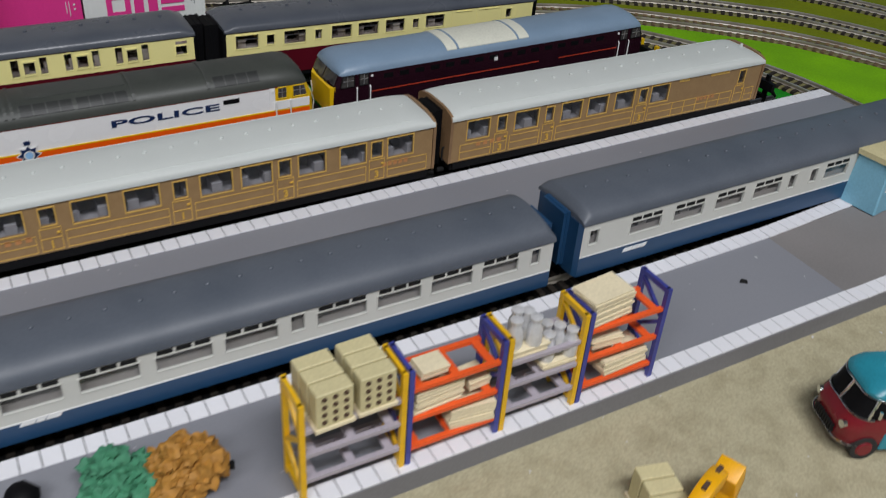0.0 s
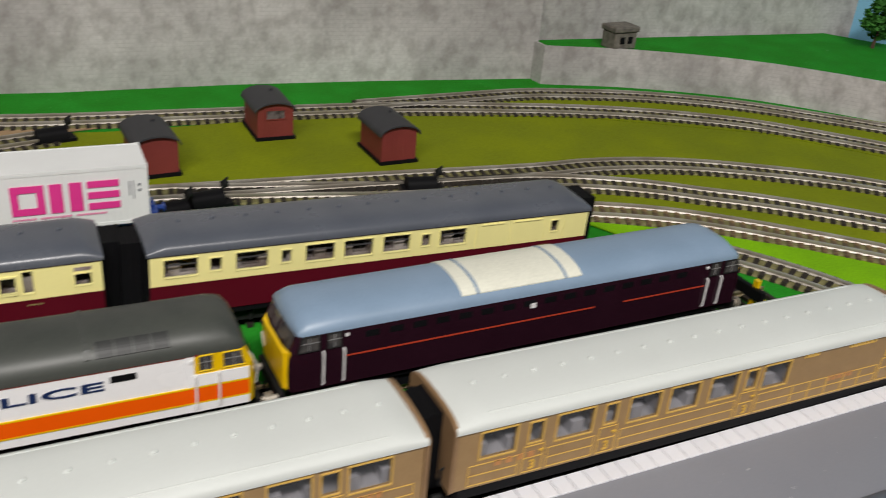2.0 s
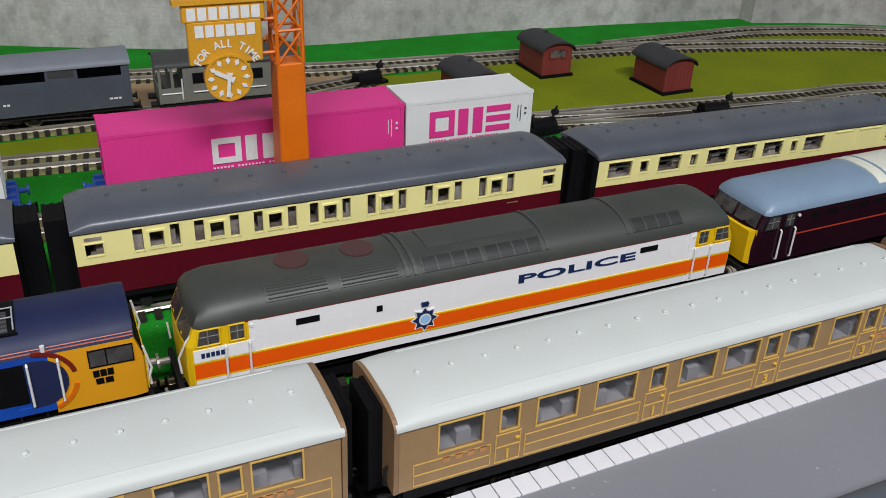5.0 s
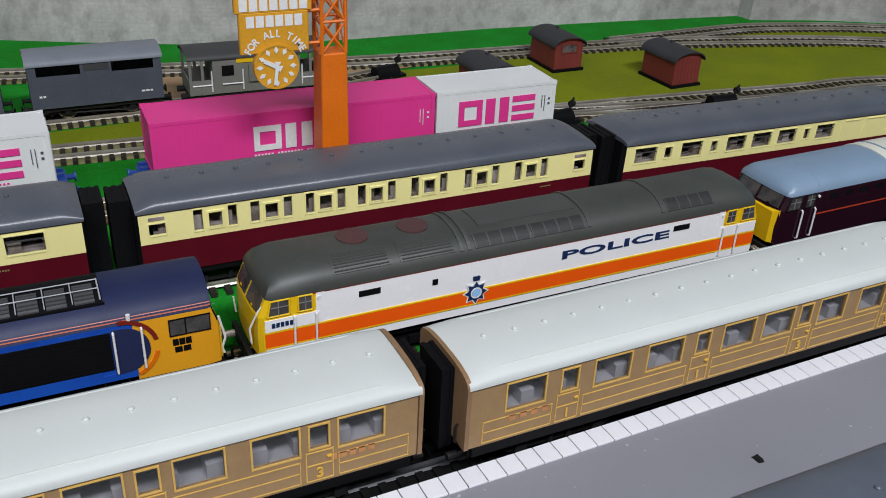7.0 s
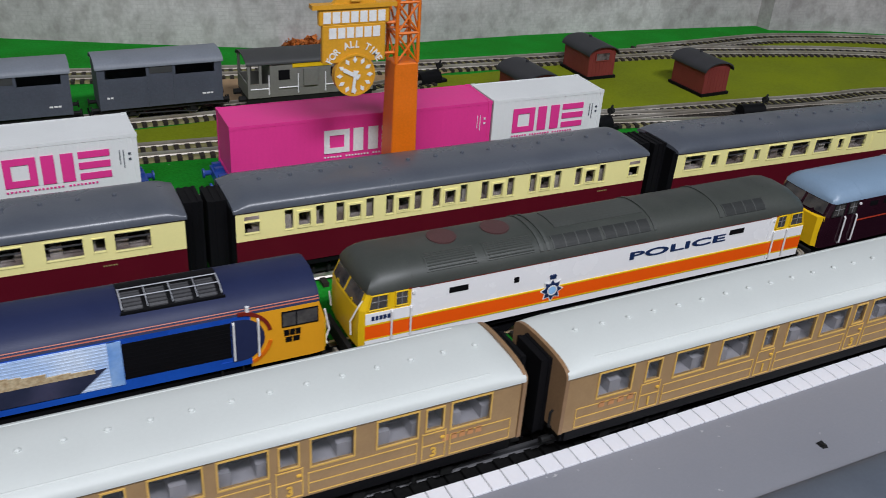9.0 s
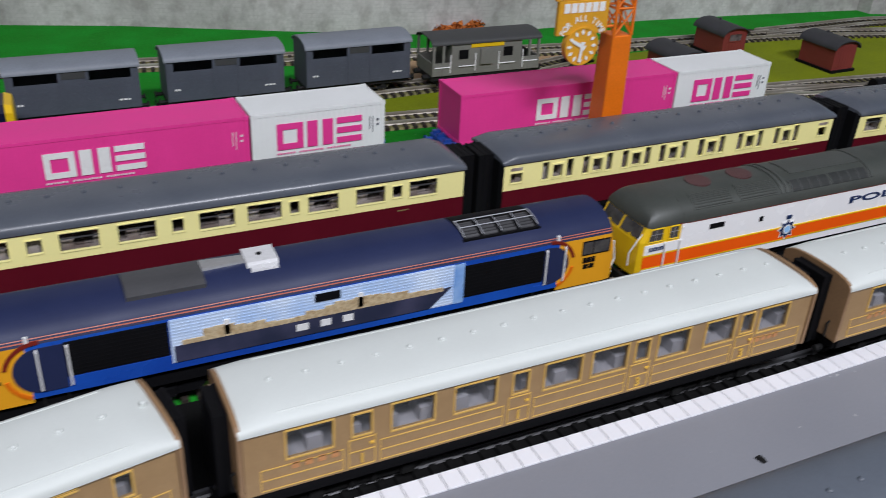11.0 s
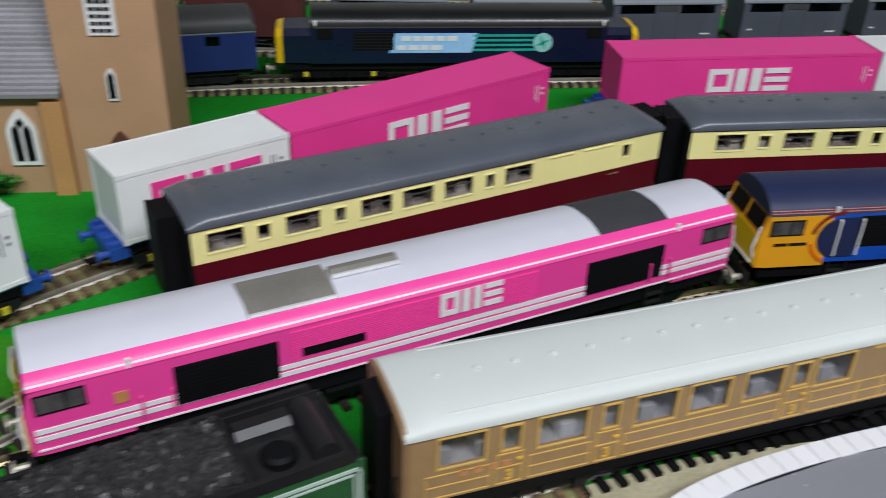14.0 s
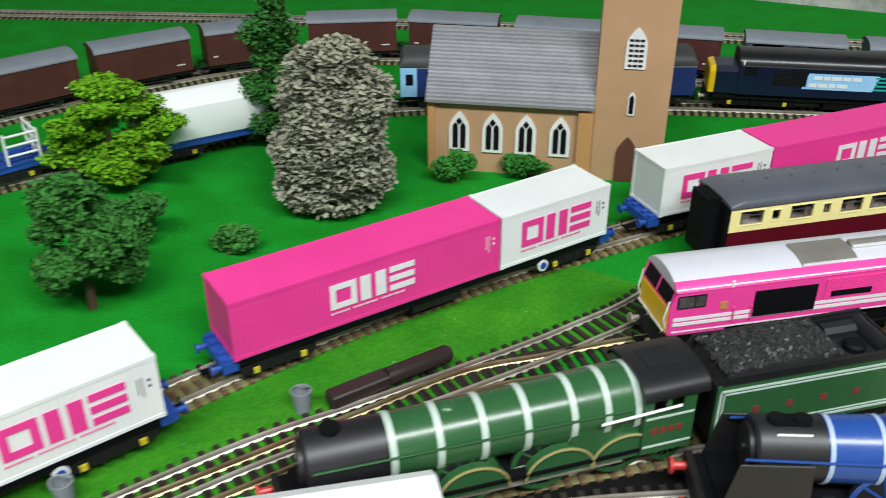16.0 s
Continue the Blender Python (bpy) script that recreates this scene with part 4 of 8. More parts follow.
# ---- crimson and cream coaches ----
def cream_coach(x, y, rz, style, label):
    L, W, z0, eave, split = 240 if style == "open" else 228, 36, 18, 48, 33
    th = thing("crimson_cream_coach", x, y, 0, rz, label, "railway coach", "crimson and cream coaches")
    zb = 45.6
    if style == "brake":
        big = [(6, 20.5), (37.5, 52), (70, 84), (89, 103.5), (109, 123), (139.5, 154)]
        small = [(26, 31), (58.5, 63), (129.5, 134), (205, 209.5)]
        wins = [(a - L / 2, b - L / 2, 37, zb) for a, b in big] + [(a - L / 2, b - L / 2, 38, zb - 1.2) for a, b in small]
    elif style == "open":
        big = [(13, 28), (48, 64), (72, 88), (107, 123), (129, 145), (158, 173), (182, 197), (210, 225)]
        small = [(35, 41), (95, 100), (149, 153.5), (201, 206)]
        wins = [(a - L / 2, b - L / 2, 37, zb) for a, b in big] + [(a - L / 2, b - L / 2, 38, zb - 1.2) for a, b in small]
    else:
        wins = [(4 - L / 2, 11 - L / 2, 37, 42.5), (217 - L / 2, 223.5 - L / 2, 37, 42.5)]
        for o in (22.9, 48, 73.4, 98.5, 125.6, 154, 182):
            o -= L / 2
            wins += [(o, o + 4.0, 36.2, zb + 0.8), (o + 6.6, o + 12.4, 37, 44.2), (o + 15.1, o + 19.0, 36.2, zb + 0.8)]
    coach_body(th, L, W, z0, eave, wins, M["maroon"], M["cream"], split, M["black"], M["cream"], 0.5, M["glass"], M["seat_dark"], 0.3, None, 5)
    y = -W / 2
    for a, b, za, zc in wins:
        if b - a > 10:
            bm = bmesh.new()
            box(bm, a, b, y + 0.1, y + 0.5, za + 5.6, za + 6.1)
            part("window_bar", bm, M["duct"], th)
        if style == "suburban" and 5 < b - a < 6.5:
            frame_round(th, a, b, za, zc, y, 0.9, 0.45, M["cream"])
    bm = bmesh.new()
    box(bm, -L / 2, L / 2, y - 0.15, y, eave - 0.7, eave)
    box(bm, -L / 2, L / 2, y - 0.12, y, split - 0.5, split + 0.1)
    part("lining", bm, M["maroon"], th)
    bars("lettering", th, 84, split - 2.6, (0.6,) * 6, 0.45, 0.6, y, M["gold_dull"], "tiny yellow transfer blocks")
    if style == "brake":
        for a, b in ((163, 176), (182, 199)):
            bm = bmesh.new()
            box(bm, a - L / 2, b - L / 2, y - 0.5, y, 45.8, 46.3)
            part("rain_strip", bm, M["cream"], th)
        for a in (160, 180, 201, 213):
            bm = bmesh.new()
            box(bm, a - L / 2, a - L / 2 + 0.35, y - 0.2, y, split + 0.4, 46.8)
            part("panel_beading", bm, M["cream"], th)
    if style == "suburban":
        for a in (4, 217):
            bm = bmesh.new()
            box(bm, a - L / 2, a + 6.8 - L / 2, y - 0.2, y + 0.1, 44, 45.6)
            part("top_light", bm, M["seat_dark"], th)
    roof_part(th, L + 2, W / 2 + 0.8, eave, 7.3, M["roof_grey"], 10, "slate grey arched roof")
    vents(th, [-L / 2 + 16 + k * 15.2 for k in range(14)], 0, eave + 7.2, M["roof_grey"])
    return th


cream_c = cream_coach(-75.5 + 114, 78.5 + 18, -0.4, "suburban", "crimson and cream compartment coach with narrow paired windows")
cream_b = cream_coach(283.3, 94.7, 1.3, "brake", "crimson and cream brake coach with grey roof")
cream_o = cream_coach(-337.5 + 120, 82 + 18, -0.2, "open", "crimson and cream corridor coach with wide windows")
bx, by, bz = place_mid((-567.5, 4.5), (-350.5, 85.5), 18)
copy_thing(cream_b, pose(bx * S, by * S, 0, 0, 0, bz))
cream_b.matrix_basis = pose(283.3 * S, 94.7 * S, -3.6 * S, 0, 1.8, 1.3)  # the board dips at this end

# ---- blue and grey coaches ----
def bluegrey_coach(x, y, rz, label, turned=False):
    L, W, z0, eave, split = 252, 36, 12.5, 41, 23.5
    low = 2.0 if turned else 0.0
    eave, split = eave - low * 1.9, split - low
    th = thing("blue_grey_coach", x, y, 0, rz, label, "railway coach", "blue and grey coaches")
    big = [(28, 47), (55, 74), (82, 101), (108, 127), (160, 178), (186, 205), (212, 230)]
    small = [(4, 9), (133, 138), (149, 154), (243, 248)]
    if turned:
        big = [(22, 42), (48, 69), (75, 96), (101, 122), (138.5, 160), (165, 185), (190, 210), (215, 233.5)]
        small = [(6, 11), (127.5, 133), (240.5, 245)]
    wins = [(a - L / 2, b - L / 2, 29 - low, 35.6 - low) for a, b in big] + [(a - L / 2, b - L / 2, 29.5 - low, 37.5 - low) for a, b in small]
    coach_body(th, L, W, z0, eave, wins, M["bg_blue"], M["bg_grey"], split, M["bg_blue"], M["bg_grey"], 0.5, M["glass"], M["seat_bg"], 0.25, M["bg_blue"])
    y = -W / 2
    for a, b in big:
        n = 3
        w = (b - a) / n
        for k in range(n):
            bm = bmesh.new()
            box(bm, a + k * w + 0.6 - L / 2, a + (k + 1) * w - 0.6 - L / 2, y - 0.28, y, 36.6 - low, 38.4 - low)
            part("top_light", bm, M["dark"], th, "dark ventilator light above the window")
    bars("lettering", th, 26 - L / 2, 19.6, (5, 3, 5), 0.4, 2.0, y, M["white"], "small white transfer blocks", 1)
    bm = bmesh.new()
    box(bm, -L / 2, L / 2, y - 0.2, y, split - 0.3, split + 0.2)
    part("lining", bm, M["white"], th)
    roof_part(th, L + 1.5, W / 2 + 0.6, eave, 8.4 + low * 0.9, M["roof_bg"], 5, "dark blue-grey arched roof")
    vents(th, [-L / 2 + 12 + k * 12.7 for k in range(19)], 0, eave + 8.0 + low * 0.9, M["roof_bg"])
    return th


bg = bluegrey_coach(256 + 126, -181 + 18 + 1.2, 0.5, "blue and pale grey coach with dark roof at the platform")
bg_turned = bluegrey_coach(240 - 126, -163.3, 0.2, "blue and pale grey coach turned about, with dark roof", True)
copy_thing(bg_turned, pose((240 - 126 - 264) * S, -163 * S, 0, 0, 0, 0))

# ---- diesel locomotives with rounded cabs ----
def buffers(parent, x, z=13.5):
    s = 1 if x > 0 else -1
    bm = bmesh.new()
    box(bm, min(x, x + s * 2), max(x, x + s * 2), -15, 15, 10.5, 17)
    part("buffer_beam", bm, M["dark"], parent)
    for y in (-11.5, 11.5):
        bm = bmesh.new()
        cyl(bm, (x + s * 2, y, z), (x + s * 6, y, z), 1.5, n=10)
        cyl(bm, (x + s * 6, y, z), (x + s * 7, y, z), 3.0, n=14)
        part("buffer", bm, M["steel"], parent)


def rail_pair(parent, x0, x1, y, z0, z1, m, name="handrail"):
    for x in (x0, x1):
        bm = bmesh.new()
        rod(bm, [(x, y, z0), (x, y - 0.9, z0 + 0.6), (x, y - 0.9, z1 - 0.6), (x, y, z1)], 0.45)
        part(name, bm, m, parent)


def round_loco(x, y, rz, body_m, roof_m, label, livery, L=246):
    z0 = 18.5
    h = L / 2
    th = thing("diesel_locomotive", x, y, 0, rz, label, "locomotive", "diesel locomotives")
    trim = M["warn_yellow"] if livery == "white" else body_m
    rise = 10.8 if livery == "white" else 8.2

    def plan(front, corner, shoulder, w, z, back=24):
        """A level outline of the cab: bowed front, bevelled corners."""
        half_line = [(h - back, w), (h - shoulder, w), (h - corner, w - 1.7), (h - front, w * 0.45)]
        return [(a, -b, z) for a, b in half_line] + [(a, b, z) for a, b in reversed(half_line)]

    for s in (-1, 1):
        bm = bmesh.new()
        rings = [plan(0.4, 1.2, 3.0, 17.4, z0), plan(0.2, 1.0, 2.8, 17.5, 27), plan(0.5, 1.4, 3.2, 17.5, 36.4), plan(4.0, 4.6, 6.2, 17.4, 43.7)]
        loft(bm, [[(s * a, b, c) for a, b, c in ring] for ring in rings])
        part("cab", bm, trim, th, "yellow cab" if livery == "white" else "")
        for t in (-1, 1):
            bm = bmesh.new()
            q = [(1.03, 0.9, 37.5), (1.03, 7.9, 37.5), (1.75, 14.4, 37.5), (4.2, 14.0, 43.3), (3.76, 7.9, 43.3), (3.76, 0.9, 43.3)]
            loft(bm, [[(s * (h - a + o), t * b, c) for a, b, c in q] for o in (0.3, -1.2)])
            part("windscreen", bm, M["cab_glass"], th, "dark cab windscreen")
        bm = bmesh.new()
        if livery == "white":
            rod(bm, [(s * (h + 0.6), -12, 23), (s * (h + 1.2), -12.6, 30), (s * (h - 1.8), -14.5, 38), (s * (h - 6), -15.6, 44)], 0.4)
            part("handrail", bm, M["white"], th)
            bm = bmesh.new()
        rod(bm, [(s * (h + 0.6), 12, 23), (s * (h + 1.2), 12.6, 30)], 0.4)
        part("handrail", bm, M["white"], th)
        if livery == "claret":
            bm = bmesh.new()
            loft(bm, [[(s * (h + 0.5), -13.4, 19), (s * (h + 0.5), -13.4, 35.5), (s * (h + 0.5), 13.4, 35.5), (s * (h + 0.5), 13.4, 19)],
                      [(s * (h - 1.8), -16.3, 19), (s * (h - 1.8), -16.3, 36.8), (s * (h - 1.8), 16.3, 36.8), (s * (h - 1.8), 16.3, 19)]])
            part("warning_panel", bm, M["warn_yellow"], th, "yellow nose panel")
        buffers(th, s * h)
        coupling(th, s * (h + 3))
        # side cab windows
        for a, b, lean in ((h - 13.2, h - 4.6, 1.4), (h - 22.2, h - 16.6, 0)):
            bm = bmesh.new()
            loft(bm, [[(s * a, yy, 36.8), (s * b, yy, 36.8), (s * (b - lean), yy, 43.0), (s * a, yy, 43.0)] for yy in (-17.72, -16.9)])
            w = part("cab_window", bm, M["cab_glass"], th, "dark cab side window")
            bm = bmesh.new()
            rod(bm, [(s * a, -17.7, 36.6), (s * b, -17.7, 36.6), (s * (b - lean), -17.6, 43.2), (s * a, -17.7, 43.2), (s * a, -17.7, 36.6)], 0.4)
            part("window_frame", bm, trim if livery == "white" else M["dark"], w)
            bm = bmesh.new()
            box(bm, s * (a + b) / 2 - 0.2, s * (a + b) / 2 + 0.2, -17.95, -17.6, 37, 42.8)
            box(bm, min(s * a, s * (b - lean)), max(s * a, s * (b - lean)), -17.95, -17.6, 40.2, 40.5)
            part("window_bar", bm, M["silver"], w)
        rail_pair(th, s * (h - 14.8), s * (h - 23.4), -17.6, 20, 35.5, M["white"])
        bm = bmesh.new()
        cyl(bm, (s * (h - 24.6), -17.4, 41.4), (s * (h - 24.6), -18.1, 41.4), 0.75, n=10)
        part("side_lamp", bm, M["white"], th)
    bm = bmesh.new()
    box(bm, -h + 24, h - 24, -17.5, 17.5, z0, 43.6)
    part("body", bm, body_m, th)
    bm = bmesh.new()
    loft(bm, [[(a, yy, zz) for yy, zz in arch(17.7, 43.62, rise, 17, 2.25)] for a in (-h + 23.9, h - 23.9)])
    for s in (-1, 1):
        rings = [plan(3.6, 4.4, 6.2, 17.6, 43.62), plan(3.8, 4.6, 6.6, 17.6, 45), plan(4.5, 5.6, 8.6, 17.1, 47.2), plan(5.6, 7.4, 11, 15.6, 50), plan(7.6, 9.6, 14, 12.8, 52.5), plan(12, 14, 18, 8.3, 54.5), plan(19, 20, 21.8, 4.1, 55.4)]
        loft(bm, [[(s * a, b, 43.62 + (c - 43.62) * rise / 11.9) for a, b, c in ring] for ring in rings])
    part("roof", bm, roof_m, th, smooth=True)
    bm = bmesh.new()
    box(bm, -h + 4, h - 4, -15, 15, 14.5, z0)
    box(bm, -28, 28, -13.5, 13.5, 7, 14.5)
    for k in (-1, 1):
        box(bm, k * 40 - 6, k * 40 + 6, -12, 12, 9, 14.5)
    part("underframe", bm, M["black"], th)
    for s in (-1, 1):
        bogie(th, s * (h - 45), 44, 7.2, M["black"], 66)
    return th


def roof_strip(parent, x0, x1, y0, y1, hw, zs, rise, m, name, label="", proud=0.5, power=2.25, n=6):
    """A panel that follows the arch of a roof."""
    bm = bmesh.new()
    outer, inner = [], []
    for k in range(n + 1):
        y = y0 + (y1 - y0) * k / n
        z = zs + rise * (max(0.0, 1 - abs(y / hw) ** power)) ** (1 / power)
        outer.append((y, z + proud))
        inner.append((y, z - 0.4))
    extr_x(bm, outer + list(reversed(inner)), x0, x1)
    return part(name, bm, m, parent, label, smooth=False)


police = round_loco(76, 0.5 + 17.6, 0.2, M["loco_white"], M["loco_roof"], "white diesel locomotive with orange band and yellow cabs", "white")
bm = bmesh.new()
box(bm, -119.6, 119.6, -17.85, -17.3, 22.9, 29.4)
part("orange_band", bm, M["orange_band"], police, "orange band along the side")
bm = bmesh.new()
for z in (22.5, 29.4):
    box(bm, -119.6, 119.6, -17.9, -17.3, z - 0.1, z + 0.55)
part("band_edge", bm, M["warn_yellow"], police)
for s in (-1, 1):
    for z0, z1 in ((30.1, 35.2), (18.6, 22.4)):
        bm = bmesh.new()
        box(bm, min(s * 98, s * 119.6), max(s * 98, s * 119.6), -17.85, -17.2, z0, z1)
        part("cab_panel", bm, M["loco_white"], police)
    bm = bmesh.new()
    box(bm, min(s * 96, s * 99.4), max(s * 96, s * 99.4), -17.7, -17.2, 29.8, 43.4)
    part("door_post", bm, M["loco_white"], police)
text_part("lettering", "POLICE", 5.3, 39, -17.65, 37.4, M["navy"], police, "dark blue POLICE lettering", width=57)
for k in range(5):
    bars("number_block", police, -117 + k * 1.75, 31.8, (1.3,), 0, 1.9, -17.85, M["navy"], "small dark blue block")
for a, w, z in ((-82, 9, 37.5), (-50.5, 2.4, 36), (70, 9, 38.3)):
    bm = bmesh.new()
    box(bm, a, a + w, -17.75, -17.4, z, z + 2.6)
    part("side_vent", bm, M["black"], police)
bm = bmesh.new()
for k in range(8):
    a = k * math.pi / 4
    p = Vector((-30.5, 28.5))
    d, n = Vector((math.cos(a), math.sin(a))), Vector((-math.sin(a), math.cos(a)))
    q = [p + d * 5.2, p + d * 2 + n * 1.9, p - d * 1, p + d * 2 - n * 1.9]
    loft(bm, [[(v.x, -18.2, v.y) for v in q], [(v.x, -17.6, v.y) for v in q]])
cyl(bm, (-30.5, -17.6, 28.5), (-30.5, -18.35, 28.5), 3.4, n=16)
box(bm, -31.9, -29.1, -18.2, -17.6, 34.2, 35.2)
for q in (-31.5, -30.5, -29.5):
    cyl(bm, (q, -17.6, 35.6), (q, -18.2, 35.6), 0.7, n=8)
badge = part("badge", bm, M["navy"], police, "dark blue star badge with a crown block")
bm = bmesh.new()
for k in range(8):
    a = k * math.pi / 4
    p = Vector((-30.5, 28.5))
    d, n = Vector((math.cos(a), math.sin(a))), Vector((-math.sin(a), math.cos(a)))
    q = [p + d * 6.2, p + d * 2 + n * 2.5, p - d * 1, p + d * 2 - n * 2.5]
    loft(bm, [[(v.x, -18.0, v.y) for v in q], [(v.x, -17.6, v.y) for v in q]])
part("badge_border", bm, M["white"], badge, "white border")
bm = bmesh.new()
loft(bm, [[(-30.5 + r * math.cos(k * math.pi / 10), y, 28.5 + r * math.sin(k * math.pi / 10)) for k in range(20)] for r, y in ((2.6, -18.35), (2.6, -18.48), (2.0, -18.48), (2.0, -18.35))])
part("badge_ring", bm, M["white"], badge)
bm = bmesh.new()
cyl(bm, (-30.5, -18.3, 28.5), (-30.5, -18.55, 28.5), 1.9, n=14)
part("badge_centre", bm, M["drs_sky"], badge)
for a, b in ((-92, -68), (-64, -40), (-31, -5), (-4, 22), (66, 92)):
    g = roof_strip(police, a, b, -16.4 if a > -35 else -16.2, -11.5 if a > -35 else -8, 17.7, 43.6, 10.8, M["loco_roof"] if a < -50 else M["grille"], "roof_grille", "roof side grille", 0.25)
    bm = bmesh.new()
    for k in range(7):
        yy = -15.6 + k * 1.05
        z = 43.6 + 10.8 * (max(0.0, 1 - abs(yy / 17.7) ** 2.25)) ** (1 / 2.25)
        if a < -35:
            box(bm, a + 0.9, b - 0.9, yy - 0.3, yy + 0.3, z, z + 0.4)
    if a > -35:
        for k in range(5):
            q = a + 0.3 + (b - a - 0.6) * k / 4
            extr_x(bm, [(yy, 43.95 + 10.8 * (1 - abs(yy / 17.7) ** 2.25) ** (1 / 2.25)) for yy in (-16.4, -15, -13, -11.5)] + [(-11.5, 48), (-16.4, 44)], q - 0.3, q + 0.3)
    part("grille_slats", bm, M["roof_edge"], g)
for a in (-38, -34.6, 23.4, 62.5):
    roof_strip(police, a, a + 1.6, -16.5, 16.5, 17.7, 43.6, 10.8, M["roof_edge"], "roof_rib", "", 0.55, n=14)
roof_strip(police, -26, 22, -7.5, 7.5, 17.7, 43.6, 10.8, M["roof_edge"], "roof_hatch", "", 0.4, n=8)
for a in (-78, -52):
    bm = bmesh.new()
    cyl(bm, (a, 1, 52), (a, 1, 54.8), 6.5, n=24)
    part("roof_fan", bm, M["fan_red"], police, "rusty red roof fan")
bm = bmesh.new()
box(bm, -101, 101, -17.65, -17.2, 43.2, 43.9)
part("cantrail_line", bm, M["swoosh_red"], police)

claret = round_loco(326.5, 3.2 + 17.6, 1.2, M["claret"], M["claret_roof"], "glossy dark claret diesel locomotive with a pale blue roof", "claret", 233)
bm = bmesh.new()
box(bm, -92, 28, -17.75, -17.4, 31.2, 31.8)
box(bm, 44, 92, -17.75, -17.4, 31.2, 31.8)
part("coachline", bm, M["red_line"], claret, "thin red coachline")
roof_strip(claret, -40.5, 19.5, -15.5, 15.5, 17.7, 43.6, 8.2, M["ivory"], "roof_panel", "ivory roof panel", 0.5, n=14)
for a in (-33.5, 10.5):
    roof_strip(claret, a, a + 1.4, -15.6, 15.6, 17.7, 43.6, 8.2, M["claret_roof"], "roof_rib", "", 0.75, n=14)
bm = bmesh.new()
box(bm, -7, -4.5, -18.1, -17.4, 37.6, 39.8)
part("side_plate", bm, M["white"], claret)
bm = bmesh.new()
for k in range(16):
    box(bm, -84 + k * 10.5, -84 + k * 10.5 + 6, -17.6, -17.3, 38.5, 41.4)
part("side_grilles", bm, M["black"], claret)

# ---- boxy diesel locomotives ----
HALF = [(-17.5, 45.2), (-16.6, 47.0), (-15.2, 48.8), (-13, 50.5), (-10, 52.2), (-6.5, 53.5), (-3, 54.0)]
BOXY = HALF + [(-y, z) for y, z in reversed(HALF)]


def boxy_z(y, crown=1.0):
    return 45.2 + crown * (float(np.interp(y, [p[0] for p in BOXY], [p[1] for p in BOXY])) - 45.2)


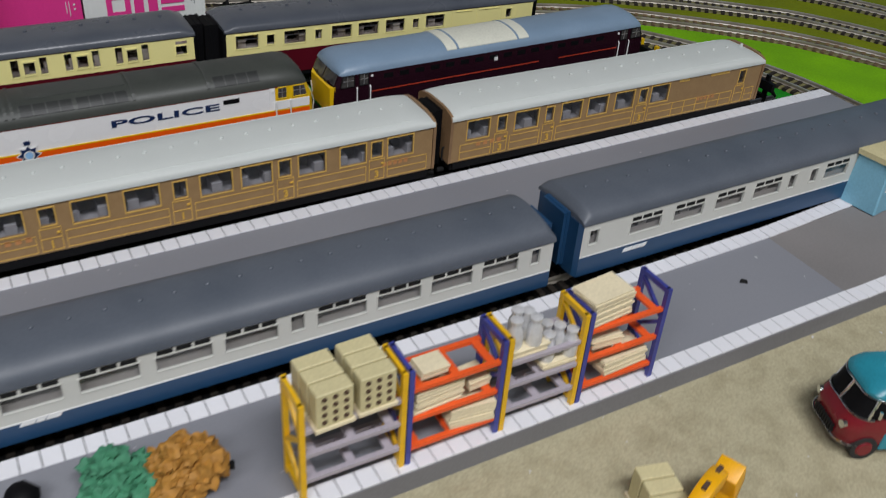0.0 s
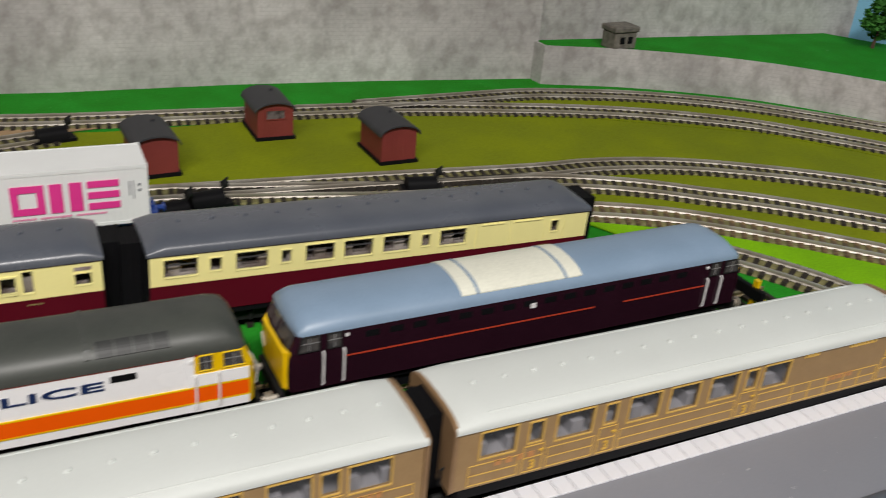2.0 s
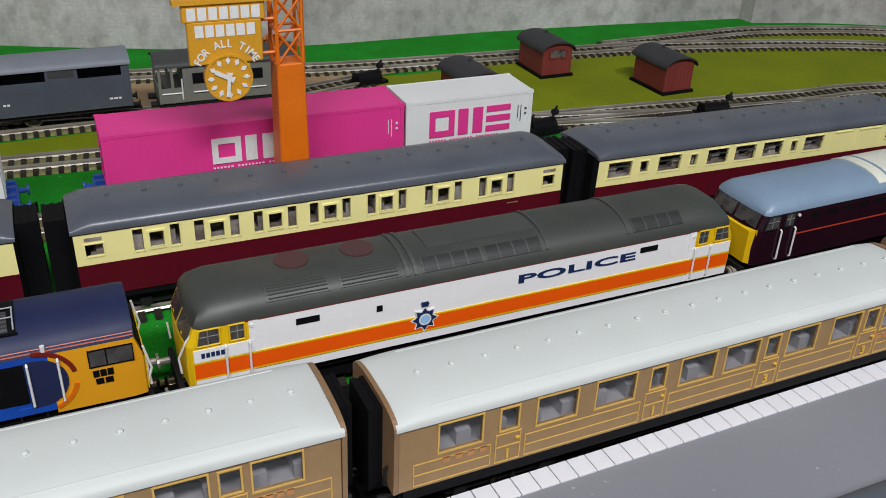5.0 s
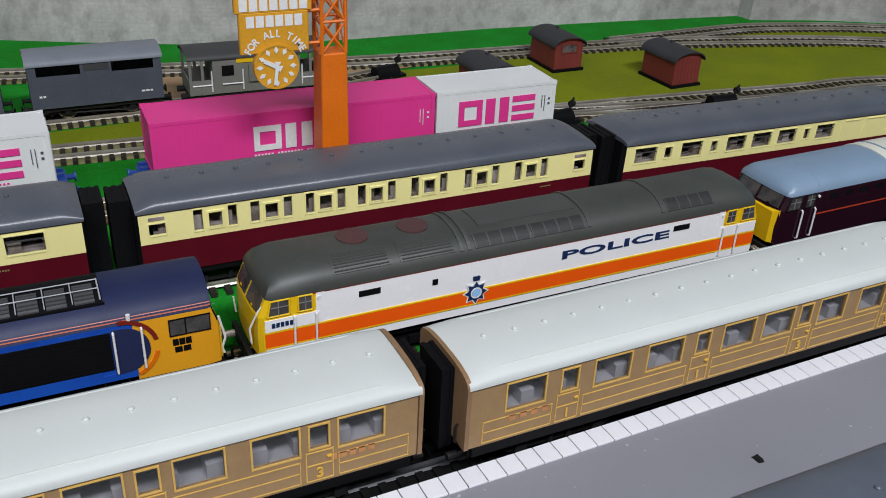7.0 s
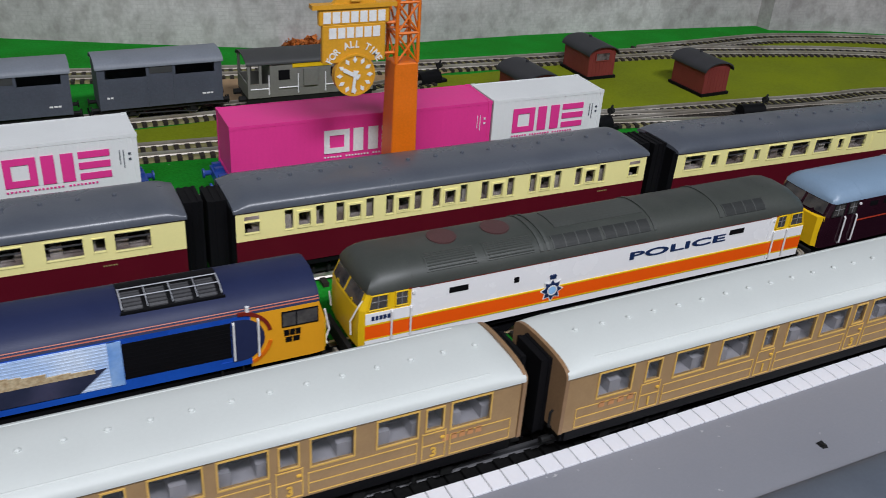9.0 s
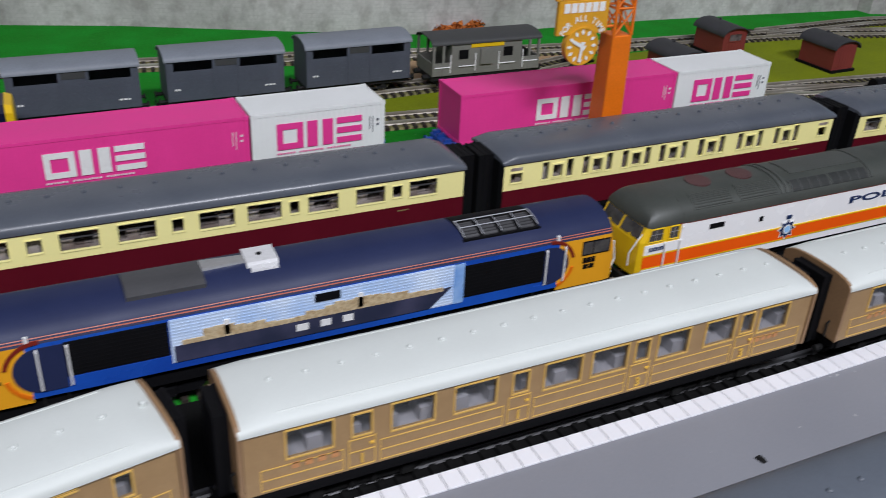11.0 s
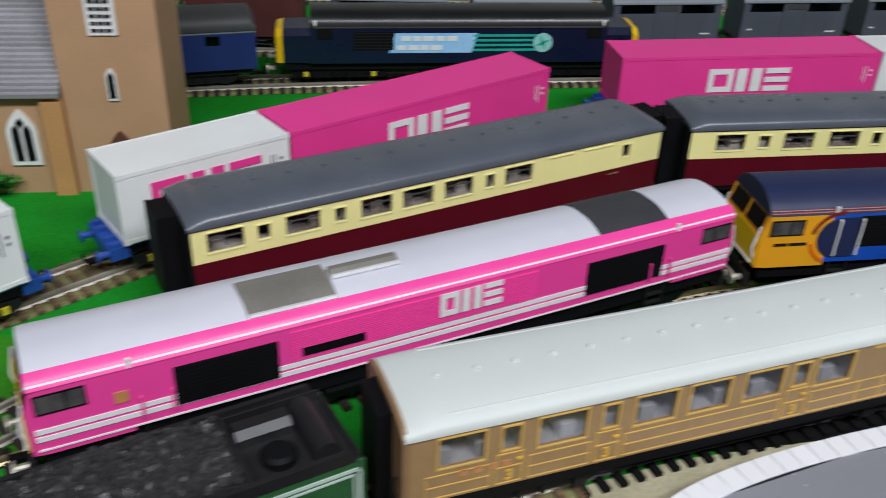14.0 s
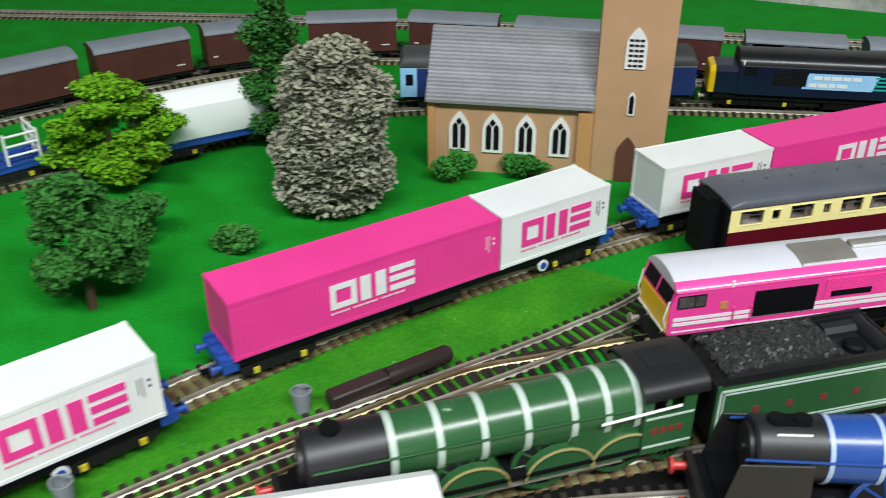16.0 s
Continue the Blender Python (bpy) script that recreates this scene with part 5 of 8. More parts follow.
def boxy_loco(x, y, rz, body_m, roof_m, cab_m, label, rail_m, L=278, rails=((33, 42.5), (33, 42.5)), crown=1.0):
    z0, hw = 22.5, 17.5
    h = L / 2
    th = thing("freight_locomotive", x, y, 0, rz, label, "locomotive", "diesel locomotives")
    prof = [(-hw, z0)] + BOXY + [(hw, z0)]
    low = [(-hw, z0), (-hw, 45.2), (hw, 45.2), (hw, z0)]
    bm = bmesh.new()
    extr_x(bm, low, -h + 30, h - 30)
    part("body", bm, body_m, th)
    bm = bmesh.new()
    top = [(y, 45.2 + crown * (z - 45.2)) for y, z in prof[1:-1]]
    rings = [[(-h + 2.2, y * 0.97, z) for y, z in top], [(-h + 4, y, z + 0.03) for y, z in top], [(h - 4, y, z + 0.03) for y, z in top], [(h - 2.2, y * 0.97, z) for y, z in top]]
    loft(bm, rings)
    part("roof", bm, roof_m, th, smooth=True)
    for s in (-1, 1):
        bm = bmesh.new()
        rings = []
        for a, k, zt in ((h, 0.94, 36), (h - 0.4, 0.96, 38), (h - 2.6, 0.985, 45.2), (h - 5, 1, 45.2), (h - 30, 1, 45.2)):
            rings.append([(s * a, -hw * k, z0 - 1.5), (s * a, -hw * k, zt), (s * a, hw * k, zt), (s * a, hw * k, z0 - 1.5)])
        loft(bm, rings)
        part("cab", bm, cab_m, th)
        bm = bmesh.new()
        for t in (-1, 1):
            hexa(bm, [(s * (h + 0.2), t * 1.2, 37.4), (s * (h + 0.2), t * 14.6, 37.4), (s * (h - 1), t * 14.6, 37.4), (s * (h - 1), t * 1.2, 37.4), (s * (h - 1.9), t * 1.2, 44.6), (s * (h - 1.9), t * 14.2, 44.6), (s * (h - 3), t * 14.2, 44.6), (s * (h - 3), t * 1.2, 44.6)])
        part("windscreen", bm, M["black"], th, "dark cab windscreen")
        q0, q1 = min(s * (h - 17.5), s * (h - 3.5)), max(s * (h - 17.5), s * (h - 3.5))
        bm = bmesh.new()
        box(bm, q0, q1, -hw - 0.25, -hw + 0.3, 36.8, 43.0)
        w = part("cab_window", bm, M["cab_glass"], th, "dark cab side window")
        frame_round(w, q0, q1, 36.8, 43.0, -hw, 0.4, 0.4, M["black"])
        bm = bmesh.new()
        box(bm, s * (h - 12) - 0.25, s * (h - 12) + 0.25, -hw - 0.35, -hw, 36.8, 43.4)
        part("window_bar", bm, M["black"], w)
        rail_pair(th, s * (h - rails[s > 0][0]), s * (h - rails[s > 0][1]), -hw, 25.5, 43 if rail_m == M["white"] else 34, rail_m)
        buffers(th, s * h)
        coupling(th, s * (h + 3))
        bm = bmesh.new()
        rod(bm, [(s * (h + 0.4), -15, 24), (s * (h + 2.2), -15.4, 30), (s * (h + 0.2), -15.8, 40)], 0.45)
        part("handrail", bm, M["white"], th)
        bm = bmesh.new()
        rod(bm, [(s * (h + 0.4), 15, 24), (s * (h + 2.2), 15.4, 30), (s * (h + 0.2), 15.8, 40)], 0.45)
        part("handrail", bm, M["white"], th)
        bm = bmesh.new()
        rod(bm, [(s * (h + 1.5), -15, 23), (s * (h + 1.5), 15, 23)], 0.5)
        part("handrail", bm, M["white"], th)
        bm = bmesh.new()
        cyl(bm, (s * (h - 31), -hw + 0.4, 45.5), (s * (h - 31), -hw + 0.4, 48.6), 0.8, n=8)
        part("roof_lamp", bm, M["white"], th)
    bm = bmesh.new()
    box(bm, -h + 3, h - 3, -15.5, 15.5, 15, z0)
    # added long black block filling in for shade below the body
    box(bm, -h + 10, h - 10, -6, 6, 5.5, 16)
    extr_x(bm, [(-13.5, 16), (-15, 12), (-13, 7), (13, 7), (15, 12), (13.5, 16)], -42, 36)
    part("underframe", bm, M["black"], th)
    for s in (-1, 1):
        bogie(th, s * (h - 54), 46, 7.2, M["black"], 74)
        bm = bmesh.new()
        for q in (h - 37.5,):
            for k in range(3):
                box(bm, s * q - 4, s * q + 4, -hw + 0.2, -hw + 2, 9 + k * 4, 9.7 + k * 4)
            box(bm, s * q - 4.4, s * q - 3.8, -hw + 0.2, -hw + 1, 8.5, z0)
            box(bm, s * q + 3.8, s * q + 4.4, -hw + 0.2, -hw + 1, 8.5, z0)
        part("cab_steps", bm, M["dark"], th)
    return th, hw


def panel(th, name, x0, x1, z0, z1, y, m, label="", ribs=0, rib_m=None, upright=False):
    bm = bmesh.new()
    box(bm, x0, x1, y - 0.35, y + 0.2, z0, z1)
    ob = part(name, bm, m, th, label)
    if ribs:
        bm = bmesh.new()
        for k in range(ribs):
            if upright:
                x = x0 + (x1 - x0) * (k + 0.5) / ribs
                box(bm, x - 0.25, x + 0.25, y - 0.6, y, z0, z1)
            else:
                z = z0 + (z1 - z0) * (k + 0.5) / ribs
                box(bm, x0, x1, y - 0.45, y, z - 0.22, z + 0.22)
        part("slats", bm, rib_m or m, ob)
    return ob


def end_panel(th, hw, m, label, half=139.2):
    for s in (-1, 1):
        bm = bmesh.new()
        x = s * half
        box(bm, min(x, x + s * 0.5), max(x, x + s * 0.5), -15.8, 15.8, 22, 35.8)
        part("warning_panel", bm, m, th, label)


def roof_plate(th, name, x0, x1, m, label, proud=0.8, y0=-14, y1=14, n=10, crown=1.0):
    """A plate that follows the boxy roof between two widths."""
    bm = bmesh.new()
    ys = [y0 + (y1 - y0) * k / n for k in range(n + 1)]
    extr_x(bm, [(y, boxy_z(y, crown) + proud) for y in ys] + [(y, boxy_z(y, crown) - 0.4) for y in reversed(ys)], x0, x1)
    return part(name, bm, m, th, label, smooth=True)


# blue and orange locomotive
blue, hw = boxy_loco(-199, 1 + 17.6, 0, M["gb_blue"], M["gb_roof"], M["gb_orange"], "blue freight locomotive with orange-yellow cabs and a printed ship panel", M["white"], rails=((33.5, 43.5), (27.2, 36.7)))
panel(blue, "side_grille", -96.5, -60.5, 29.5, 44, -hw, M["black"], "black side grille", 9, M["black"])
panel(blue, "side_grille", 62, 101.3, 27.5, 43, -hw, M["black"], "black side grille", 9, M["black"])
art = panel(blue, "printed_panel", -60, 60, 25.6, 44.6, -hw, M["sky_print"], "printed panel of pale sky, tan cargo and dark ship's hull", 14, M["sky_print"])
bm = bmesh.new()
cargo = random.Random(8)
n = 27
base = [(-56, 33.2), (52, 33.2)]
crest = []
for k in range(n):
    top = 36.6 + 1.6 * math.sin(k * 0.42 + 0.6) + cargo.choice((0, 0.5, 1.1)) if 1 < k < n - 2 else 35
    crest += [(-56 + 4 * k, top), (-56 + 4 * (k + 1), top)]
loft(bm, [[(x, -hw - 0.85, z) for x, z in base + list(reversed(crest))], [(x, -hw - 0.2, z) for x, z in base + list(reversed(crest))]])
part("cargo_print", bm, M["cargo_print"], art, "tan printed cargo")
bm = bmesh.new()
hull = [(-59, 25.9), (46, 25.9), (56, 34.6), (44, 33.6), (-59, 33)]
loft(bm, [[(x, -hw - 0.8, z) for x, z in hull], [(x, -hw - 0.2, z) for x, z in hull]])
part("hull", bm, M["hull_print"], art, "dark printed hull")
bars("lettering", blue, -12, 28.6, (5, 4.4, 4.4), 5, 3.0, -hw - 0.8, M["white"], "three white logo blocks")
for a in (-40, 14):
    bm = bmesh.new()
    box(bm, a, a + 2.2, -hw - 0.85, -hw, 34, 40.5)
    part("print_tower", bm, M["white"], art)
bm = bmesh.new()
box(bm, 57, 61.8, -hw - 0.6, -hw, 25.6, 44.6)
part("blue_fade", bm, M["fade_blue"], art, "mid blue edge of the printed sky")
panel(blue, "side_vent", -4, 6.5, 40.2, 43.6, -hw - 0.45, M["black"])
bm = bmesh.new()
box(bm, -97, 109, -hw - 0.3, -hw, 22.6, 25.4)
box(bm, -97, -60.2, -hw - 0.3, -hw, 25.4, 29)
box(bm, 60.2, 97, -hw - 0.3, -hw, 25.4, 27.2)
part("sill", bm, M["gb_blue"], blue, "bright blue sill")
bm = bmesh.new()
for za, zc in ((46.2, 46.55), (47.2, 47.42)):
    ya, yc = (float(np.interp(z, [p[1] for p in HALF], [p[0] for p in HALF])) for z in (za, zc))
    bm = bmesh.new()
    extr_x(bm, [(ya - 0.2, za), (yc - 0.2, zc), (yc + 0.5, zc), (ya + 0.5, za)], -136.4, 136.4)
    part("coachline", bm, M["orange_line"], blue, "thin orange coachline on the roof edge")
for s in (-1, 1):
    bm = bmesh.new()
    c = s * 105
    e = 8.5 if s < 0 else 3.4
    pts = [(c - s * e, 25), (c - s * e, 43.6), (c, 43.6)]
    pts += [(c + s * 9.3 * math.sin(k * math.pi / 12), 34.3 + 9.3 * math.cos(k * math.pi / 12)) for k in range(13)]
    loft(bm, [[(x, -hw - 0.35, z) for x, z in pts], [(x, -hw + 0.2, z) for x, z in pts]])
    part("cab_door", bm, M["gb_roof"], blue, "navy cab door with a rounded edge")
    bm = bmesh.new()
    for a0, a1, m in ((-4, 78, M["swoosh_red"]), (102, 158, M["crane_orange"])):
        bm = bmesh.new()
        arc = [math.radians(a0 + (a1 - a0) * k / 12) for k in range(13)]
        loft(bm, [[(c + s * r * math.sin(a), yy, 34.3 + r * math.cos(a)) for r, yy in ((11, -hw - 0.4), (12.5, -hw - 0.4), (12.5, -hw + 0.1), (11, -hw + 0.1))] for a in arc])
        part("swoosh", bm, m, blue, "thin red and orange arc")
bars("lettering", blue, 122, 32.4, (2, 2, 2), 0.3, 2.6, -hw - 0.1, M["black"], "small black logo blocks")
bars("lettering", blue, 122.5, 29.4, (2.6, 2.6), 0.5, 2.2, -hw - 0.1, M["black"], "small black logo blocks")
bars("lettering", blue, -133, 31.5, (6, 8), 0.7, 1.2, -hw - 0.1, M["dark"], "small dark logo blocks")
roof_plate(blue, "silencer", -73, -44, M["duct"], "grey silencer box on the roof", 1.7, -11, 4)
bm = bmesh.new()
hexa(bm, [(-44, -3, 53), (-27, -2, 53), (-27, 3, 53), (-44, 3.5, 53), (-44, -2.6, 55.2), (-27, -1.6, 55), (-27, 3, 55.2), (-44, 3.5, 55.6)])
part("exhaust_duct", bm, M["silver"], blue, "tapered silver duct")
bm = bmesh.new()
hexa(bm, [(-27, -6.5, 52.4), (-14.5, -6.5, 52.4), (-14.5, 5, 53), (-27, 5, 53), (-27, -5, 55.6), (-14.5, -5, 55.6), (-14.5, 5, 56.6), (-27, 5, 56.6)])
hexa(bm, [(-26, -8.4, 52), (-15.2, -8.4, 52), (-15.2, -6.2, 52.6), (-26, -6.2, 52.6), (-26, -8, 54), (-15.2, -8, 54), (-15.2, -6.2, 54.8), (-26, -6.2, 54.8)])
ex = part("exhaust", bm, M["bright_metal"], blue, "polished exhaust outlet with a rolled lip")
bm = bmesh.new()
cyl(bm, (-21, 0, 55.9), (-21, 0, 56.4), 1.1, n=12)
part("exhaust_hole", bm, M["black"], ex)
fan = roof_plate(blue, "fan_panel", 64, 101, M["black"], "dark radiator fan panel", 0.4, -11.2, 8)
for k in range(4):
    bm = bmesh.new()
    for i in range(6):
        y = -10.8 + i * 1.6
        x = 65 + k * 9
        hexa(bm, [(x, y, boxy_z(y) + 0.2), (x + 6.6, y, boxy_z(y) + 0.2), (x + 6.6, y + 0.9, boxy_z(y + 0.9) + 0.2), (x, y + 0.9, boxy_z(y + 0.9) + 0.2),
                  (x, y, boxy_z(y) + 0.9), (x + 6.6, y, boxy_z(y) + 0.9), (x + 6.6, y + 0.9, boxy_z(y + 0.9) + 1.0), (x, y + 0.9, boxy_z(y + 0.9) + 1.0)])
    part("fan_slats", bm, M["duct"], fan)
for k in range(5):
    bm = bmesh.new()
    x = 64.4 + k * 9
    rod(bm, [(x, y, boxy_z(y) + 1.4) for y in (-11, -8, -5, -2, 0)], 0.28 if k in (0, 4) else 0.2)
    part("guard_bar", bm, M["wire"], fan, "pale wire guard")
for y in (-6, -0.4):
    bm = bmesh.new()
    rod(bm, [(64.2, y, boxy_z(y) + 1.4), (100.6, y, boxy_z(y) + 1.4)], 0.24)
    part("guard_bar", bm, M["wire"], fan, "pale wire guard")
bm = bmesh.new()
box(bm, 63.5, 101.5, -11.9, -11.2, boxy_z(-11.5) - 0.4, boxy_z(-11.5) + 0.7)
part("panel_edge", bm, M["black"], fan)

# pink locomotive
LOW = 0.74
bx, by, bz = place_mid((-606.5, -81.5), (-349, 3), 17.6)
pinky, hw = boxy_loco(bx, by, bz, M["pink"], M["roof_pale"], M["pink"], "magenta pink freight locomotive with pale grey roof", M["pink"], 271, crown=LOW)
bm = bmesh.new()
extr_x(bm, [(y - 0.35, boxy_z(y, LOW) + 0.3) for y, _ in BOXY[:4]] + [(y + 0.5, boxy_z(y, LOW) - 0.5) for y, _ in reversed(BOXY[:4])], -133.6, 133.6)
part("shoulder", bm, M["pink"], pinky, "pink roof shoulder", smooth=True)
bm = bmesh.new()
extr_x(bm, [(-17.3, 46.5), (-16.95, 47.1), (-16.3, 46.8), (-16.6, 46.2)], -133.6, 133.6)
part("white_stripe", bm, M["white"], pinky, "white line on the shoulder")
for z0, z1 in ((22.7, 23.3), (26.4, 28.2), (29.2, 31.0)):
    bm = bmesh.new()
    box(bm, -133.6, 133.6, -hw - 0.3, -hw + 0.2, z0, z1)
    part("white_stripe", bm, M["white"], pinky, "white side stripe")
panel(pinky, "side_grille", -92, -58.5, 27, 41.5, -hw - 0.3, M["black"], "black side grille", 9, M["black"])
panel(pinky, "side_grille", 62.5, 98.5, 26.8, 41, -hw - 0.3, M["black"], "black side grille", 9, M["black"])
panel(pinky, "side_vent", -50.5, -28, 33, 36.4, -hw - 0.2, M["black"])
panel(pinky, "ribbed_panel", -54, 40, 31.4, 43.5, -hw, M["pink"], "finely ribbed pink side panel", 16, M["pink"])
panel(pinky, "emblem", -110, -106, 33.4, 37.6, -hw, M["gold_red"], "small orange-red emblem")
roof_plate(pinky, "fan_panel", 70, 102, M["hut_roof"], "black radiator panel on the roof", 0.5, -13.2, 13.2, crown=LOW)
sil = roof_plate(pinky, "silencer", -66, -36, M["dull_steel"], "silver silencer box on the roof", 1.3, -13, 4, crown=LOW)
bm = bmesh.new()
extr_x(bm, [(-4.6, 51), (-5, 52.4), (-2.4, 54), (-0.4, 54.2), (-0.4, 51)], -35, -10)
duct = part("exhaust", bm, M["dull_steel"], pinky, "silver exhaust duct")
bm = bmesh.new()
rod(bm, [(-35, -5, 52.6), (-10, -5, 52.6)], 0.9)
part("duct_lip", bm, M["bright_metal"], duct, "bright rolled lip")
bm = bmesh.new()
rod(bm, [(-66, -13, boxy_z(-13, LOW) + 0.9), (-36, -13, boxy_z(-13, LOW) + 0.9)], 0.9)
part("silencer_lip", bm, M["bright_metal"], sil, "bright rolled lip")


def logo(parent, x, z, w, hgt, y, m, label):
    """Three plain blocky shapes: a square ring, a pair of uprights, three stacked bars."""
    t = hgt * 0.23
    bm = bmesh.new()
    u = w / 3.3
    for q in ((0, u, 0, t), (0, u, hgt - t, hgt), (0, t, t, hgt - t), (u - t, u, t, hgt - t)):
        box(bm, x + q[0], x + q[1], y - 0.3, y, z + q[2], z + q[3])
    o = x + u * 1.15
    box(bm, o, o + u * 0.4, y - 0.3, y, z, z + hgt)
    box(bm, o + u * 0.6, o + u, y - 0.3, y, z, z + hgt)
    o = x + u * 2.3
    for k in (0, 1, 2):
        box(bm, o, o + u, y - 0.3, y, z + k * (hgt - t) / 2, z + k * (hgt - t) / 2 + t)
    return part("logo", bm, m, parent, label)


logo(pinky, 0, 34.5, 25, 9.6, -hw - 0.7, M["white"], "white block logo")
end_panel(pinky, hw, M["warn_yellow"], "yellow end panel", 135.7)
end_panel(blue, hw, M["warn_yellow"], "yellow end panel")

# ---- container train ----
def flat_wagon(x, y, rz, label, L=252, frame_m=None):
    th = thing("container_flat_wagon", x, y, 0, rz, label, "wagon", "blue flat wagons")
    h = L / 2
    bm = bmesh.new()
    for s in (-1, 1):
        box(bm, -h + 6, h - 6, s * 12 - 1.2, s * 12 + 1.2, 14, 19.2)
        box(bm, -h + 6, h - 6, s * 4 - 1, s * 4 + 1, 14.5, 18.4)
    for k in range(9):
        q = -h + 10 + k * (L - 20) / 8
        box(bm, q - 1.2, q + 1.2, -13, 13, 14.5, 18.8)
    part("frame", bm, frame_m or M["black"], th)
    bm = bmesh.new()
    for s in (-1, 1):
        box(bm, -h + 6, h - 6, s * 13.6 - 0.3, s * 13.6 + 0.3, 18, 19.6)
    part("side_rail", bm, M["wagon_blue"], th)
    for s in (-1, 1):
        bm = bmesh.new()
        box(bm, min(s * (h - 8), s * h), max(s * (h - 8), s * h), -14, 14, 13, 18.6)
        for y0 in (-12, -5, 5, 12):
            box(bm, min(s * (h - 12), s * (h - 1)), max(s * (h - 12), s * (h - 1)), y0 - 1.4, y0 + 1.4, 18.6, 20.6)
        part("headstock", bm, M["wagon_blue"], th)
        for yb in (-10.5, 10.5):
            bm = bmesh.new()
            cyl(bm, (s * h, yb, 15.5), (s * (h + 4), yb, 15.5), 1.5, n=10)
            cyl(bm, (s * (h + 4), yb, 15.5), (s * (h + 5), yb, 15.5), 2.8, n=12)
            part("buffer", bm, M["wagon_blue"], th)
        coupling(th, s * (h + 2))
        bogie(th, s * (h - 30), 26, 6, M["dark"], 42, M["axle_yellow"])
    bm = bmesh.new()
    cyl(bm, (h - 52, -12.6, 11.5), (h - 52, -14, 11.5), 3.6, n=18)
    gear = part("brake_wheel", bm, M["box_white"], th, "pale round brake wheel")
    bm = bmesh.new()
    cyl(bm, (h - 52, -14, 11.5), (h - 52, -14.4, 11.5), 2.2, n=14)
    part("hub", bm, M["wagon_blue"], gear)
    bm = bmesh.new()
    box(bm, -16, 16, -12.4, -9, 9, 14)
    part("equipment_box", bm, M["dark"], th)
    return th


def container(x, y, rz, L, m, logo_m, label, lx, lw, lz, lh):
    th = thing("shipping_container", x, y, 0, rz, label, "container", "shipping containers")
    h, hw, z0, z1 = L / 2, 16, 20.2, 52.2
    bm = bmesh.new()
    box(bm, -h + 0.4, h - 0.4, -hw + 0.24, hw - 0.24, z0 + 0.5, z1 - 0.2)
    part("shell", bm, m, th)
    n = int(L / 3.4)
    for s in (-1, 1):
        bm = bmesh.new()
        yo, yi = s * (hw - 0.12), s * (hw - 0.18)
        wave = []
        for k in range(n):
            q, w = -h + 2 + (L - 4) * k / n, (L - 4) / n
            wave += [(q, yi), (q + w * 0.16, yo), (q + w * 0.66, yo), (q + w * 0.82, yi)]
        back = s * (hw - 1.2)
        extr_z(bm, wave + [(h - 2, yi), (h - 2, back), (-h + 2, back)], z0 + 1.6, z1 - 1.5)
        part("corrugated_side", bm, m, th)
    bm = bmesh.new()
    for s in (-1, 1):
        ya, yb = sorted((s * (hw + 0.1), s * (hw - 0.8)))
        box(bm, -h, h, ya, yb, z0, z0 + 1.8)
        box(bm, -h, h, ya, yb, z1 - 1.7, z1)
        for q in (-h, h - 2.2):
            box(bm, q, q + 2.2, s * hw - (1.8 if s > 0 else 0.15), s * hw + (0.15 if s > 0 else 1.8), z0, z1)
    for q in (-h, h - 1.4):
        box(bm, q, q + 1.4, -hw + 1, hw - 1, z1 - 1.7, z1)
        box(bm, q, q + 1.4, -hw + 1, hw - 1, z0, z0 + 1.8)
    part("edge_frame", bm, m, th)
    casting = None
    for q in (-h - 0.2, h - 2.6):
        for yy in (-hw - 0.3, hw - 2.3):
            for zz in (z0 - 0.2, z1 - 2):
                if casting is None:
                    bm = bmesh.new()
                    box(bm, 0, 2.8, 0, 2.6, 0, 2.2)
                    casting = part("corner_casting", bm, m, th)
                    casting.matrix_basis = pose(q * S, yy * S, zz * S)
                else:
                    twin(casting, pose(q * S, yy * S, zz * S))
    for k in range(4):
        bm = bmesh.new()
        rod(bm, [(h + 0.3, -11 + k * 7.3, z0 + 2), (h + 0.3, -11 + k * 7.3, z1 - 2)], 0.45)
        part("door_bar", bm, m, th)
    y = -hw - 0.06
    logo(th, lx, lz, lw, lh, y, logo_m, "plain block logo")
    bars("small_lettering", th, lx, lz - 2.8, (1.1,) * 6 + (-1,) + (1.1,) * 8 + (-1,) + (1.1,) * 8, 0.75 * lw / 50, 0.9, y, logo_m)
    side_m = M["white"] if logo_m == M["white"] else M["wagon_grey"]
    for k, (dx, z, tall) in enumerate(((-9.5, 36, 8), (-7.6, 34, 10), (-5, 41, 1.2), (-5, 38, 1.2))):
        bars("marking", th, h + dx, z, (0.4 if tall > 2 else 1.3,), 0, tall, y, side_m)
    return th


def wagon_with_boxes(cx, cy, rz, white_left, k=1.0):
    w = flat_wagon(cx, cy, rz, "bright blue container flat wagon")
    w.matrix_basis = w.matrix_basis @ Matrix.Diagonal((k, 1, 1, 1))
    d = Vector((math.cos(radians(rz)), math.sin(radians(rz))))
    s = -1 if white_left else 1
    c = Vector((cx, cy))
    p, w = c - d * (s * 40.4 * k), c + d * (s * 80.4 * k)
    a = container(p.x, p.y, rz, 159.5, M["pink_box"], M["white"], "long magenta pink container with a white block logo", -26.5, 50, 30.5, 14)
    b = container(w.x, w.y, rz, 79.5, M["box_white"], M["pink_box"], "short white container with a magenta block logo", -25.5, 51, 30, 15.5)
    for ob in (a, b):
        ob.matrix_basis = ob.matrix_basis @ Matrix.Diagonal((k, 1, 1, 1))


